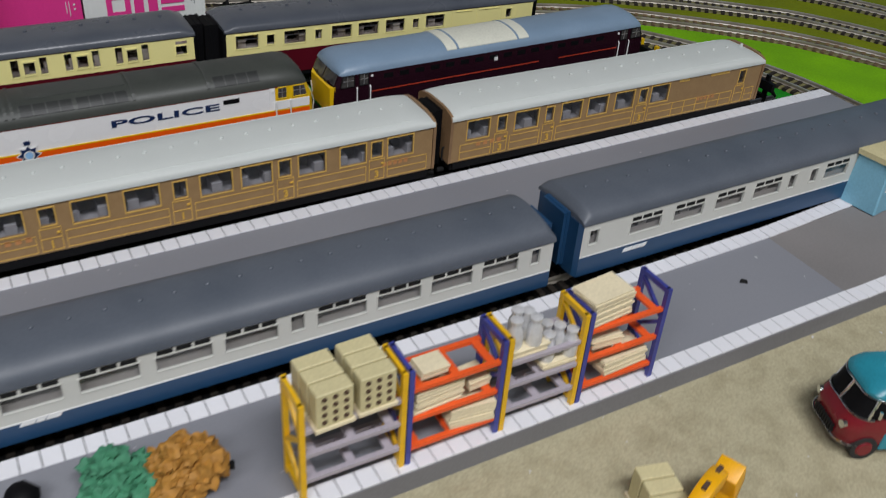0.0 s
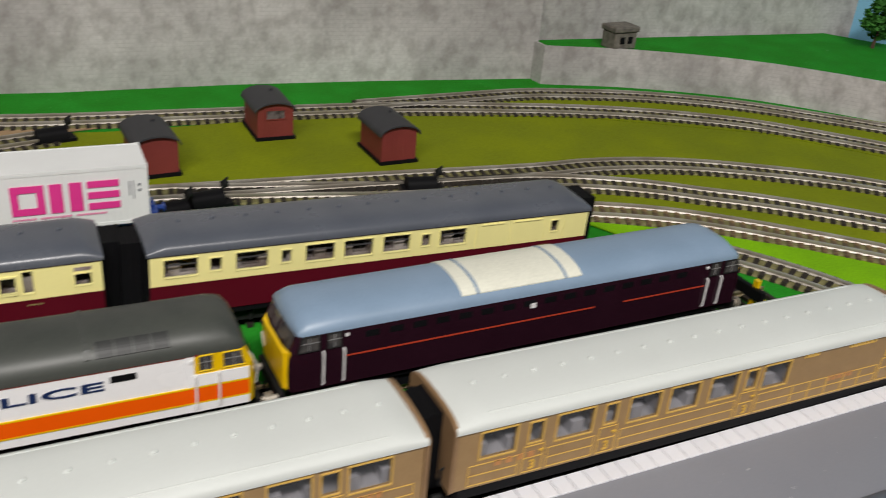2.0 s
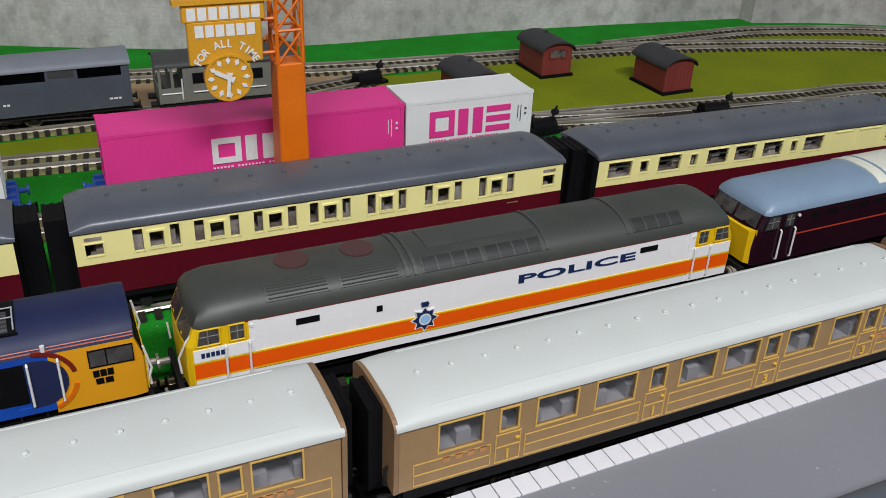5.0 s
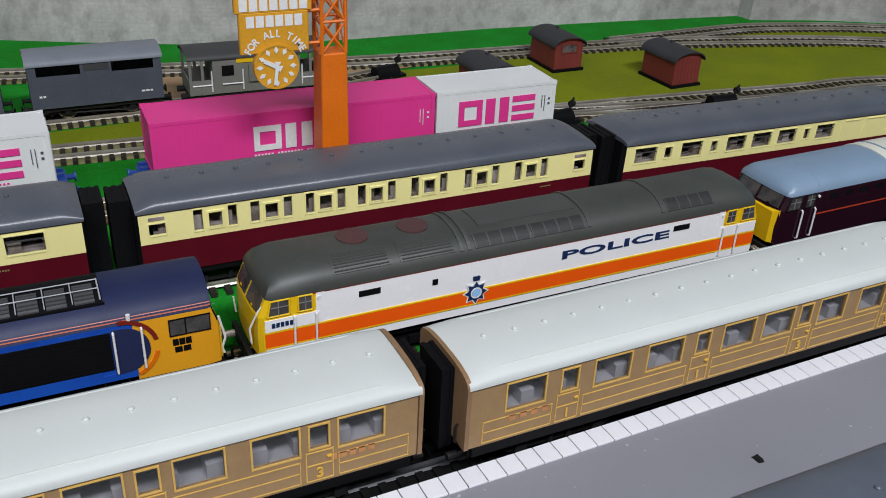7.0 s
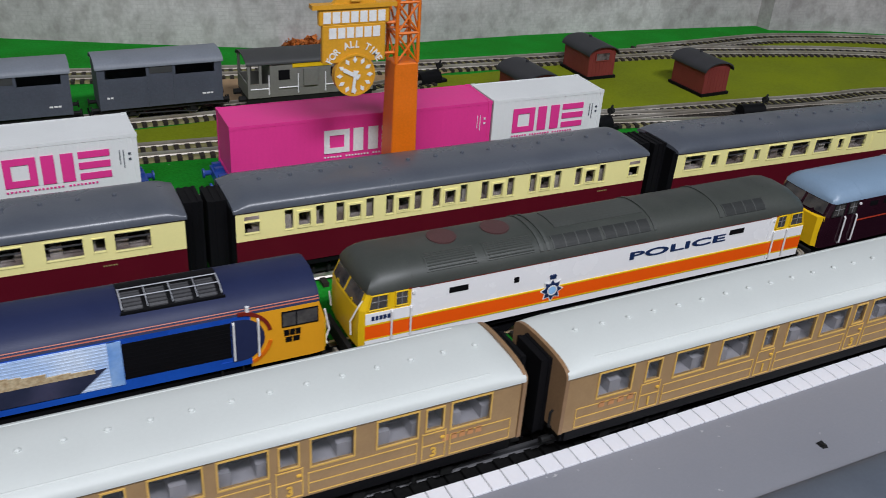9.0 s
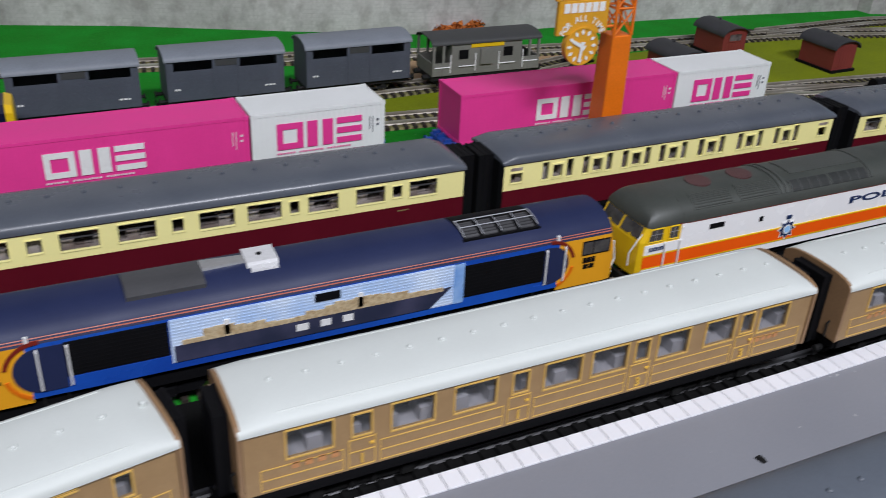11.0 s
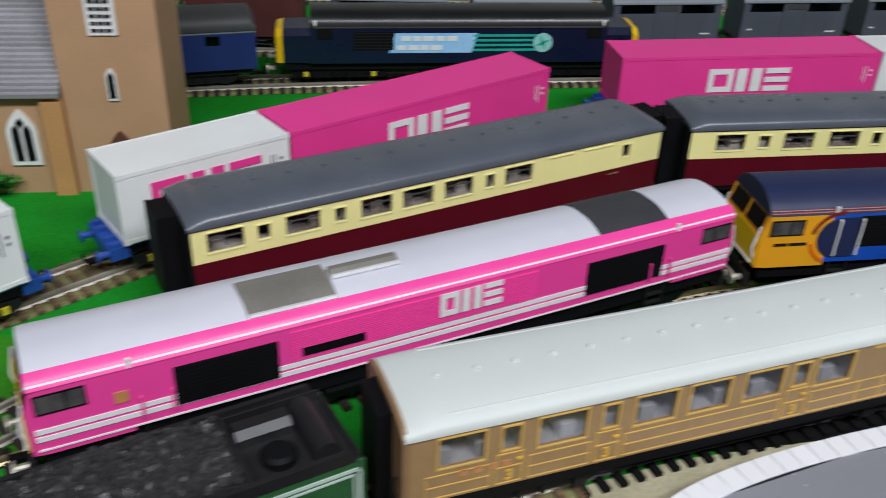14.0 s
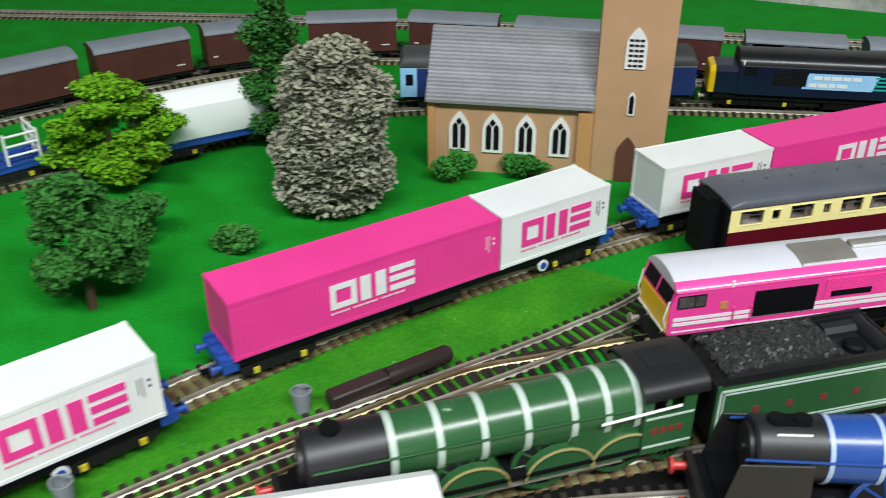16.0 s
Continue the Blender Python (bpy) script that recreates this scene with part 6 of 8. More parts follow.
wagon_with_boxes(65.2, 186, -0.8, False)
wagon_with_boxes(-222.5, 192.5, 0.5, False)
bx, by, bz = place_mid((-599, 45), (-388, 162.5), 16)
wagon_with_boxes(bx, by, bz, True)
wagon_with_boxes(-730.8, -38.4, 39.0, False, 0.955)
bx, by, bz = place_mid((-999, -332), (-828, -163), 16)
wagon_with_boxes(bx, by, bz, False)

# ---- goods wagons on the rear siding ----
def van(x, y, rz, name, body_m, roof_m, label, group, cattle):
    L, W, z0, eave = 81, 30, 14.5, 43
    th = thing(name, x, y, 0, rz, label, "wagon", group)
    h, hw = L / 2, W / 2
    wins = [(-h + 5, -9.5, 35.2, 42.0), (9.5, h - 5, 35.2, 42.0)] if cattle else []
    for s in (-1, 1):
        bm = bmesh.new()
        side(bm, -h, h, z0, eave, wins, s * hw - (0 if s < 0 else 1), s * hw + (1 if s < 0 else 0))
        part("side_wall", bm, body_m, th)
        bm = bmesh.new()
        y = s * hw
        for k in range(7):
            z = z0 + 2.4 + k * 2.6
            box(bm, -h, h, y - 0.06, y + 0.06, z - 0.1, z + 0.1)
        tagged(part("planking", bm, body_m, th), kind="stuff")
        for q in (-h + 0.8, -8.5, 8.5, h - 0.8):
            bm = bmesh.new()
            box(bm, q - 0.7, q + 0.7, y - 0.35, y + 0.35, z0, eave)
            part("side_post", bm, body_m, th)
        for a, b in ((-9.2, -h + 2), (9.2, h - 2)):
            bm = bmesh.new()
            hexa(bm, [(a - 0.7, y - 0.12, 34.6), (a + 0.7, y - 0.12, 34.6), (a + 0.7, y + 0.12, 34.6), (a - 0.7, y + 0.12, 34.6), (b - 0.7, y - 0.12, z0 + 0.6), (b + 0.7, y - 0.12, z0 + 0.6), (b + 0.7, y + 0.12, z0 + 0.6), (b - 0.7, y + 0.12, z0 + 0.6)])
            part("side_brace", bm, body_m, th)
        bm = bmesh.new()
        box(bm, -7.4, 7.4, y - 0.3, y + 0.3, 37.2, 41.6)
        part("door_panel", bm, M["van_roof"] if cattle else body_m, th)
    for s in (-1, 1):
        bm = bmesh.new()
        box(bm, min(s * h, s * (h - 1)), max(s * h, s * (h - 1)), -hw + 1, hw - 1, z0, eave)
        extr_x(bm, arch(hw - 1, eave, 4), min(s * h, s * (h - 1)), max(s * h, s * (h - 1)))
        part("end_wall", bm, body_m, th)
        for yb in (-8.5, 8.5):
            bm = bmesh.new()
            cyl(bm, (s * h, yb, 13), (s * (h + 4.5), yb, 13), 1.3, n=8)
            cyl(bm, (s * (h + 4.5), yb, 13), (s * (h + 5.3), yb, 13), 2.5, n=12)
            part("buffer", bm, M["dark"], th)
        coupling(th, s * (h + 1))
    bm = bmesh.new()
    prof = arch(hw + 1, eave, 5.2, 12, 2.0)
    extr_x(bm, prof + [(y, z - 0.9) for y, z in reversed(prof)], -h - 1, h + 1)
    part("roof", bm, roof_m, th, smooth=True)
    bm = bmesh.new()
    box(bm, -h, h, -hw + 2, hw - 2, 11.5, z0)
    for s in (-1, 1):
        for q in (-20, 20):
            box(bm, q - 4, q + 4, s * 10 - 0.6, s * 10 + 0.6, 7, 12)
        rod(bm, [(-16, s * 11, 9), (10, s * 11, 8), (22, s * 11.5, 7)], 0.6)
        for q in (-20, 20):
            box(bm, q - 7, q + 7, s * 10.8 - 0.4, s * 10.8 + 0.4, 9.6, 10.5)
            box(bm, q - 1.8, q + 1.8, s * 11.4 - 0.8, s * 11.4 + 0.8, 8.4, 11.4)
    part("underframe", bm, M["dark"], th)
    for q in (-20, 20):
        for s in (-1, 1):
            bm = bmesh.new()
            cyl(bm, (q, s * 7, 11), (q, s * 9, 11), 6.2, n=18)
            part("wheel", bm, M["steel"], th)
    bars("marking", th, -h + 5, 22, (1.6, 1.6), 0.6, 1.2, -hw - 0.1, M["white"], "small white markings")
    bars("marking", th, h - 14, 20, (2.2, 2.2, 1.6), 0.6, 1.1, -hw - 0.1, M["white"], "small white markings")
    return th


first = van(-261, 331, -0.5, "cattle_wagon", M["wagon_grey"], M["wagon_roof"], "grey planked cattle wagon with open slots under a pale roof", "cattle wagons", True)
for x, y, r in ((-162.5, 332, -0.4), (-65, 333, 0.3), (-359, 337, -4), (-458, 346, -6)):
    copy_thing(first, pose(x * S, y * S, 0, 0, 0, r))
REAR = smooth_path([(-811, 382), (-872, 372), (-940, 340), (-1010, 290), (-1080, 225), (-1130, 165), (-1180, 60)], 1)
brown = van(-558.5, 358, -6, "covered_van", M["bauxite"], M["wagon_roof"], "dark red-brown covered van with a grey roof", "covered vans", False)
copy_thing(brown, pose(-657 * S, 369 * S, 0, 0, 0, -6))
copy_thing(brown, pose(-756 * S, 379 * S, 0, 0, 0, -4))
for k in range(4):
    i = min(len(REAR) - 45, 42 + k * 98)
    a, b = REAR[i - 38 if i > 38 else 0], REAR[i + 38]
    m, d = (a + b) / 2, a - b
    copy_thing(brown, pose(m.x * S, m.y * S, 0, 0, 0, math.degrees(math.atan2(d.y, d.x))))

# brake van
bv = thing("brake_van", 38, 327, 0, -1.5, "olive grey brake van with open verandas and a yellow panel", "wagon")
L, hw = 92, 15
h = L / 2
bm = bmesh.new()
for s in (-1, 1):
    side(bm, -h + 16, h - 16, 15, 40, [], s * hw - (0 if s < 0 else 1), s * hw + (1 if s < 0 else 0))
    box(bm, min(s * (h - 16), s * (h - 17)), max(s * (h - 16), s * (h - 17)), -hw + 1, hw - 1, 15, 40)
part("cabin", bm, M["van_olive"], bv)
for s in (-1, 1):
    for yy in (-hw, hw):
        bm = bmesh.new()
        box(bm, min(s * (h - 16), s * h), max(s * (h - 16), s * h), yy - 0.4, yy + 0.4, 15, 25)
        part("veranda_side", bm, M["van_olive"], bv)
        for q in (h - 1, h - 9):
            bm = bmesh.new()
            box(bm, s * q - 0.9, s * q + 0.9, yy - 0.8, yy + 0.8, 15, 40)
            part("veranda_post", bm, M["van_olive"], bv)
    bm = bmesh.new()
    box(bm, min(s * h, s * (h - 1)), max(s * h, s * (h - 1)), -hw, hw, 15, 25)
    part("veranda_end", bm, M["van_olive"], bv)
    bm = bmesh.new()
    for a, b in ((h - 15, h - 2), (10, 24)):
        rod(bm, [(s * a, -hw - 0.7, 21.5), (s * b, -hw - 0.7, 21.5)], 0.5)
        rod(bm, [(s * a, -hw - 0.7, 17), (s * a, -hw - 0.7, 31)], 0.5)
    part("handrail", bm, M["white"], bv, "white handrail")
    for yb in (-8.5, 8.5):
        bm = bmesh.new()
        cyl(bm, (s * h, yb, 13), (s * (h + 5), yb, 13), 2.0, n=10)
        part("buffer", bm, M["dark"], bv)
bm = bmesh.new()
box(bm, -14, 14, -hw - 0.5, -hw, 35.4, 39.8)
part("yellow_panel", bm, M["warn_yellow"], bv, "yellow panel")
bm = bmesh.new()
box(bm, -6, 4, -hw - 1.6, -hw, 22, 34)
part("ducket", bm, M["van_olive"], bv, "projecting lookout")
for q in (-24, 14):
    bm = bmesh.new()
    box(bm, q, q + 8, -hw - 0.3, -hw, 27, 34)
    part("window", bm, M["black"], bv)
bm = bmesh.new()
prof = arch(hw + 1.2, 39.6, 4.4, 12, 2.0)
extr_x(bm, prof + [(y, z - 0.9) for y, z in reversed(prof)], -h - 1, h + 1)
part("roof", bm, M["van_roof"], bv, "charcoal roof", smooth=True)
bm = bmesh.new()
box(bm, -h, h, -hw + 1, hw - 1, 11, 15)
box(bm, -h + 4, h - 4, -hw - 0.6, -hw + 1, 7.5, 8.5)
part("underframe", bm, M["dark"], bv)
for q in (-24, 24):
    for s in (-1, 1):
        bm = bmesh.new()
        cyl(bm, (q, s * 7, 11), (q, s * 9, 11), 6.2, n=18)
        part("wheel", bm, M["steel"], bv)

# ---- dark blue locomotive with bonnets, and its van ----
drs = thing("bonnet_locomotive", -418, 287, 0, -2, "dark blue diesel locomotive with bonnets, yellow ends and a teal emblem", "locomotive", "diesel locomotives")
h, hw, z0 = 119, 17, 18
bm = bmesh.new()
box(bm, -h + 22, h - 22, -hw, hw, z0, 42)
part("body", bm, M["drs_blue"], drs)
bm = bmesh.new()
prof = arch(hw + 0.2, 42, 9.6, 14, 2.2)
extr_x(bm, prof, -h + 22, h - 22)
part("roof", bm, M["smokebox_gloss"], drs, "glossy black roof", smooth=True)
for s in (-1, 1):
    bm = bmesh.new()
    loft(bm, [[(s * a, -w, z0), (s * a, -w, zt - 4), (s * a, -w + 4, zt), (s * a, w - 4, zt), (s * a, w, zt - 4), (s * a, w, z0)] for a, w, zt in ((h - 22, 16, 40), (h - 5, 15, 39.6), (h - 1, 14, 38.5))])
    part("bonnet", bm, M["drs_blue"], drs)
    bm = bmesh.new()
    loft(bm, [[(s * a, -w, z0), (s * a, -w, zt - 4), (s * a, -w + 4, zt), (s * a, w - 4, zt), (s * a, w, zt - 4), (s * a, w, z0)] for a, w, zt in ((h - 4, 15.3, 40), (h, 14.4, 38.9), (h + 0.8, 13.4, 37.6))])
    part("nose_end", bm, M["warn_yellow"], drs, "yellow nose end")
    bm = bmesh.new()
    hexa(bm, [(s * (h - 21.6), -15, 41), (s * (h - 21.6), 15, 41), (s * (h - 23), 15, 41), (s * (h - 23), -15, 41), (s * (h - 23), -13, 48), (s * (h - 23), 13, 48), (s * (h - 24.4), 13, 48), (s * (h - 24.4), -13, 48)])
    part("windscreen", bm, M["black"], drs)
    bm = bmesh.new()
    box(bm, min(s * (h - 36), s * (h - 26)), max(s * (h - 36), s * (h - 26)), -hw - 0.3, -hw, 34, 41)
    part("cab_window", bm, M["black"], drs)
    bm = bmesh.new()
    cyl(bm, (s * (h - 25), -hw + 1, 42), (s * (h - 25), -hw + 1, 46), 1.2, n=8)
    part("lamp", bm, M["white"], drs)
    buffers(drs, s * h)
    bogie(drs, s * (h - 40), 44, 7, M["black"], 62, M["axle_yellow"])
bm = bmesh.new()
box(bm, -h + 4, h - 4, -14, 14, 13, z0)
box(bm, -26, 26, -13, 13, 7, 13)
part("underframe", bm, M["black"], drs)
panel(drs, "side_grille", -70, -44, 27, 39, -hw, M["black"], "", 6, M["dark"])
bm = bmesh.new()
hexa(bm, [(-47, -hw - 0.3, 25), (7, -hw - 0.3, 25), (7, -hw, 25), (-47, -hw, 25), (-43, -hw - 0.3, 38), (11, -hw - 0.3, 38), (11, -hw, 38), (-43, -hw, 38)])
part("sky_panel", bm, M["drs_sky"], drs, "sky blue printed panel")
bars("lettering", drs, -39, 33, (6.5, 5, 7.5, 6, 7), 1.1, 3, -hw - 0.3, M["white"], "pale logo blocks")
bars("lettering", drs, -42, 27, (6, 7, 5, 8), 1.2, 3, -hw - 0.3, M["white"], "pale logo blocks")
bm = bmesh.new()
for k in range(4):
    z = 26 + k * 3.2
    box(bm, 8, 52, -hw - 0.35, -hw, z, z + 1.5)
part("teal_stripes", bm, M["drs_teal"], drs, "teal speed stripes")
bm = bmesh.new()
cyl(bm, (54, -hw, 31.5), (54, -hw - 0.5, 31.5), 6.4, n=24)
emb = part("emblem", bm, M["pale_teal"], drs, "pale teal compass emblem")
for k in range(4):
    bm = bmesh.new()
    a = k * math.pi / 2 + 0.4
    p, d, n = Vector((54, 31.5)), Vector((math.cos(a), math.sin(a))), Vector((-math.sin(a), math.cos(a)))
    q = [p + d * 5.6, p + n * 1.1, p - n * 1.1]
    loft(bm, [[(v.x, -hw - 0.75, v.y) for v in q], [(v.x, -hw - 0.4, v.y) for v in q]])
    part("compass_point", bm, M["drs_teal"], emb)
bm = bmesh.new()
box(bm, -h + 24, h - 24, -hw - 0.5, -hw + 1.5, 41.4, 42.3)
part("gutter", bm, M["duct"], drs)

dv = thing("blue_coach_van", -670, 271.5, 0, 7.2, "dark blue luggage van with a black roof and pale blue end", "railway coach")
L, hw = 238, 17
h = L / 2
bm = bmesh.new()
wins = [(a, a + 9, 33, 39) for a in (-98, -60, -20, 20, 60, 88)]
for s in (-1, 1):
    side(bm, -h, h, 17, 42, wins if s < 0 else [], s * hw - (0 if s < 0 else 1), s * hw + (1 if s < 0 else 0))
part("sides", bm, M["van_blue"], dv)
for a, b, c, d in wins:
    pane(dv, a, b, c, d, -hw + 0.4, M["smoked"])
for s in (-1, 1):
    bm = bmesh.new()
    box(bm, min(s * h, s * (h - 1)), max(s * h, s * (h - 1)), -hw + 1, hw - 1, 17, 42)
    e = part("end_wall", bm, M["drs_sky"] if s < 0 else M["van_blue"], dv)
    bm = bmesh.new()
    box(bm, min(s * h, s * (h + 0.4)), max(s * h, s * (h + 0.4)), -5, 4, 28, 38)
    part("end_window", bm, M["black"], e)
    coupling(dv, s * (h + 1))
    bogie(dv, s * (h - 36), 32, 6.4)
roof_part(dv, L + 1, hw + 0.5, 42, 11, M["van_roof"], 4)
bm = bmesh.new()
box(bm, -h + 2, h - 2, -14, 14, 13, 17)
part("underframe", bm, M["dark"], dv)
bm = bmesh.new()
box(bm, -h, h, -hw - 0.25, -hw, 40.6, 41.4)
part("lining", bm, M["silver"], dv)
bm = bmesh.new()
box(bm, -h - 0.2, -h + 13, -hw - 0.35, -hw - 0.02, 17.2, 41.4)
e = part("end_side", bm, M["drs_sky"], dv, "pale blue end of the side")
bm = bmesh.new()
box(bm, -h + 4, -h + 10, -hw - 0.6, -hw - 0.3, 27, 36)
part("side_window", bm, M["black"], e)


def rail_flat(x, y, rz, tarp, label, L=176):
    th = flat_wagon(x, y, rz, label, L, M["wagon_blue"])
    e = L / 2
    for s in (-1, 1):
        for z in (25, 32, 39):
            bm = bmesh.new()
            rod(bm, [(s * (e - 30), -13.4, z), (s * (e - 8), -13.4, z), (s * (e - 8), 13, z)], 0.9)
            part("guard_rail", bm, M["white"], th, "white end rail")
        for px, py in ((e - 8, -13.4), (e - 8, 0), (e - 8, 13), (e - 30, -13.4)):
            bm = bmesh.new()
            rod(bm, [(s * px, py, 18.5), (s * px, py, 41)], 1.0)
            part("guard_post", bm, M["white"], th, "white end post")
    if tarp:
        bm = bmesh.new()
        box(bm, -e + 4, e - 40, -15, 15, 19.6, 44)
        bevel(bm, 0.6, 2)
        load = thing("covered_load", x, y, 0, rz, "white sheeted load on a blue flat wagon", "load")
        part("sheet_side", bm, M["box_white"], load, smooth=True)
        bm = bmesh.new()
        loft(bm, [[(q, -15.2, 43.6), (q, -3, 53), (q, 3, 53), (q, 15.2, 43.6)] for q in (-e + 3.6, e - 39.6)])
        bevel(bm, 0.8, 2)
        part("sheet_top", bm, M["box_white"], load, smooth=True)


rail_flat(-883, 179, 37, True, "blue flat wagon with white end railings", 204)
rail_flat(-1080, 42, 47, False, "blue flat wagon with white end railings")

# ---- church ----
ch = thing("church", -4.7, -42.1, 0, -2.7, "tan card church with slate roof, lancet windows and tower", "church")
x0, x1, y0, y1 = -752, -641, 150, 214


def lancet_prof(cx, w, zb, zt):
    """A pointed arch outline."""
    pts = [(cx - w, zb), (cx + w, zb), (cx + w, zt - w * 1.7)]
    for k in range(1, 5):
        a = k / 5
        pts.append((cx + w * (1 - a ** 1.6), zt - w * 1.7 * (1 - a) ** 1.1 if k < 5 else zt))
    pts.append((cx, zt))
    for k in range(4, 0, -1):
        a = k / 5
        pts.append((cx - w * (1 - a ** 1.6), zt - w * 1.7 * (1 - a) ** 1.1))
    pts.append((cx - w, zt - w * 1.7))
    return pts


bm = bmesh.new()
extr_y(bm, [(x0, 0), (x1, 0), (x1, 56), (x0, 56)], y0, y1)
loft(bm, [[(x, y0, 56), (x, (y0 + y1) / 2, 94), (x, y1, 56)] for x in (x0, x0 + 2)])
part("nave_wall", bm, M["church_wall"], ch)
bm = bmesh.new()
box(bm, x0 - 3, x0 + 2, y0 - 1.2, y0 + 5, 0, 54)
part("buttress", bm, M["church_side"], ch)
bm = bmesh.new()
box(bm, x1 - 9, x1 + 1, y0 - 4, y0 + 4, 0, 50)
part("buttress", bm, M["church_side"], ch, "orange-tan corner buttress")
# slate courses, front and rear slopes
n = 20
for k in range(n):
    a, b = k / n, (k + 1.25) / n
    for yy, s in ((y0 - 5, 1), (y1 + 5, -1)):
        bm = bmesh.new()
        run = (y1 - y0) / 2 + 5
        p, q = yy + s * run * a, yy + s * run * min(b, 1)
        za, zb = 52.5 + 43 * a, 52.5 + 43 * min(b, 1)
        hexa(bm, [(x0 - 4, p, za), (x1 + 1, p, za), (x1 + 1, q, zb - 1.2), (x0 - 4, q, zb - 1.2), (x0 - 4, p - s * 0.5, za + 2.3), (x1 + 1, p - s * 0.5, za + 2.3), (x1 + 1, q, zb + 0.2), (x0 - 4, q, zb + 0.2)])
        part("slate_course", bm, M["slate"], ch)
for cx in (-732.5, -708.9, -685.6, -662):
    bm = bmesh.new()
    extr_y(bm, lancet_prof(cx, 7.2, 16, 45.5), y0 - 1.4, y0 + 0.3)
    win = part("lancet_window", bm, M["church_white"], ch, "white lancet window")
    for dx in (-2.7, 2.7):
        bm = bmesh.new()
        extr_y(bm, lancet_prof(cx + dx, 1.9, 18.5, 37.5), y0 - 1.9, y0 - 1.2)
        part("pane", bm, M["black"], win)
    bm = bmesh.new()
    q = [(cx, 35.6), (cx + 2.2, 38.4), (cx, 41.4), (cx - 2.2, 38.4)]
    extr_y(bm, q, y0 - 1.9, y0 - 1.2)
    part("pane", bm, M["black"], win)
tx0, tx1, ty0, ty1 = -639.8, -591, 150, 206
bm = bmesh.new()
box(bm, tx0, tx1, ty0, ty1, 0, 168)
part("tower", bm, M["church_wall"], ch, "tan square tower")
bm = bmesh.new()
extr_y(bm, lancet_prof(-615.5, 7.2, 0.5, 33.5), ty0 - 2, ty0)
part("door", bm, M["church_door"], ch, "dark arched door")
bm = bmesh.new()
extr_y(bm, lancet_prof(-615.7, 2.5, 49.5, 66), ty0 - 1, ty0)
lw = part("lancet_window", bm, M["church_white"], ch)
bm = bmesh.new()
extr_y(bm, lancet_prof(-615.7, 1.5, 51, 64), ty0 - 1.5, ty0 - 0.8)
part("pane", bm, M["black"], lw)
bm = bmesh.new()
extr_y(bm, lancet_prof(-616, 6.8, 82, 110), ty0 - 1, ty0)
lv = part("louvre_window", bm, M["church_white"], ch, "white louvred belfry window")
for r in range(6):
    for q in (-4.9, -1.5, 1.9):
        bm = bmesh.new()
        box(bm, -616 + q, -616 + q + 2.8, ty0 - 1.4, ty0 - 0.8, 83.6 + r * 3.4, 85.1 + r * 3.4)
        part("slot", bm, M["dark"], lv)

# ---- trees and bushes ----
def leaves(bm, c, r, count, size, rnd, flat=0.0, hollow=0.55):
    """Small flakes through an ellipsoid, thickest near its skin."""
    for _ in range(count):
        d = Vector((rnd.gauss(0, 1), rnd.gauss(0, 1), rnd.gauss(0, 1))).normalized()
        k = hollow + (1 - hollow) * rnd.random() ** 0.6
        p = Vector((c[0] + d.x * r[0] * k, c[1] + d.y * r[1] * k, c[2] + d.z * r[2] * k))
        e = Euler((rnd.uniform(-1, 1) * (1.2 - flat), rnd.uniform(-1, 1) * (1.2 - flat), rnd.uniform(0, 6.28))).to_matrix()
        s = size * rnd.uniform(0.6, 1.3)
        q = [p + e @ Vector(v) * s for v in ((-1, -0.45, 0), (0.1, -0.6, 0.12), (1, 0, 0), (0.1, 0.6, 0.12), (-1, 0.45, 0))]
        bm.faces.new([bm.verts.new(V(*v)) for v in q])


def raw_part(name, bm, m, parent, label=""):
    me = bpy.data.meshes.new("mesh")
    bm.to_mesh(me)
    bm.free()
    me.materials.append(m)
    ob = new(name, me)
    ob.parent = parent
    if label:
        ob["label"] = label
    return ob


def tree(name, x, y, clumps, m, label, trunk_h, leaf, count, seed, flat=0.0, z=0, trunk_r=2.4, limbs=True, tufts=11):
    rnd = random.Random(seed)
    th = thing(name, x, y, z, 0, label, "tree" if name == "tree" else "bush", "trees and bushes")
    bm = bmesh.new()
    rings = []
    for k in range(5):
        t = k / 4
        r = trunk_r * (1.15 - 0.75 * t)
        cx, cy = 1.5 * math.sin(t * 3 + seed), 1.2 * math.cos(t * 2 + seed)
        rings.append([(cx + r * math.cos(a * math.pi / 4), cy + r * math.sin(a * math.pi / 4), trunk_h * t) for a in range(8)])
    loft(bm, rings)
    if limbs:
        for c, r in clumps:
            zz = min(trunk_h * 0.85, max(trunk_h * 0.3, c[2] - r[2]))
            cyl(bm, (0, 0, zz), (c[0] * 0.8, c[1] * 0.8, c[2]), trunk_r * 0.45, 0.5, n=6)
    part("trunk", bm, M["bark"], th)
    bm = bmesh.new()
    total = sum(r[0] * r[1] + r[2] * r[0] for c, r in clumps)
    for c, r in clumps:
        number = int(count * (r[0] * r[1] + r[2] * r[0]) / total)
        if not tufts:
            leaves(bm, c, r, number, leaf, rnd, flat)
        for _ in range(tufts):
            d = Vector((rnd.gauss(0, 1), rnd.gauss(0, 1), rnd.gauss(0, 1))).normalized()
            k = rnd.uniform(0.45, 0.8)
            g = rnd.uniform(0.34, 0.58)
            leaves(bm, (c[0] + d.x * r[0] * k, c[1] + d.y * r[1] * k, c[2] + d.z * r[2] * k), (r[0] * g, r[1] * g, r[2] * g * 1.15), number // tufts, leaf, rnd, flat, 0.3)
    raw_part("crown", bm, m, th)
    return th


rnd = random.Random(3)
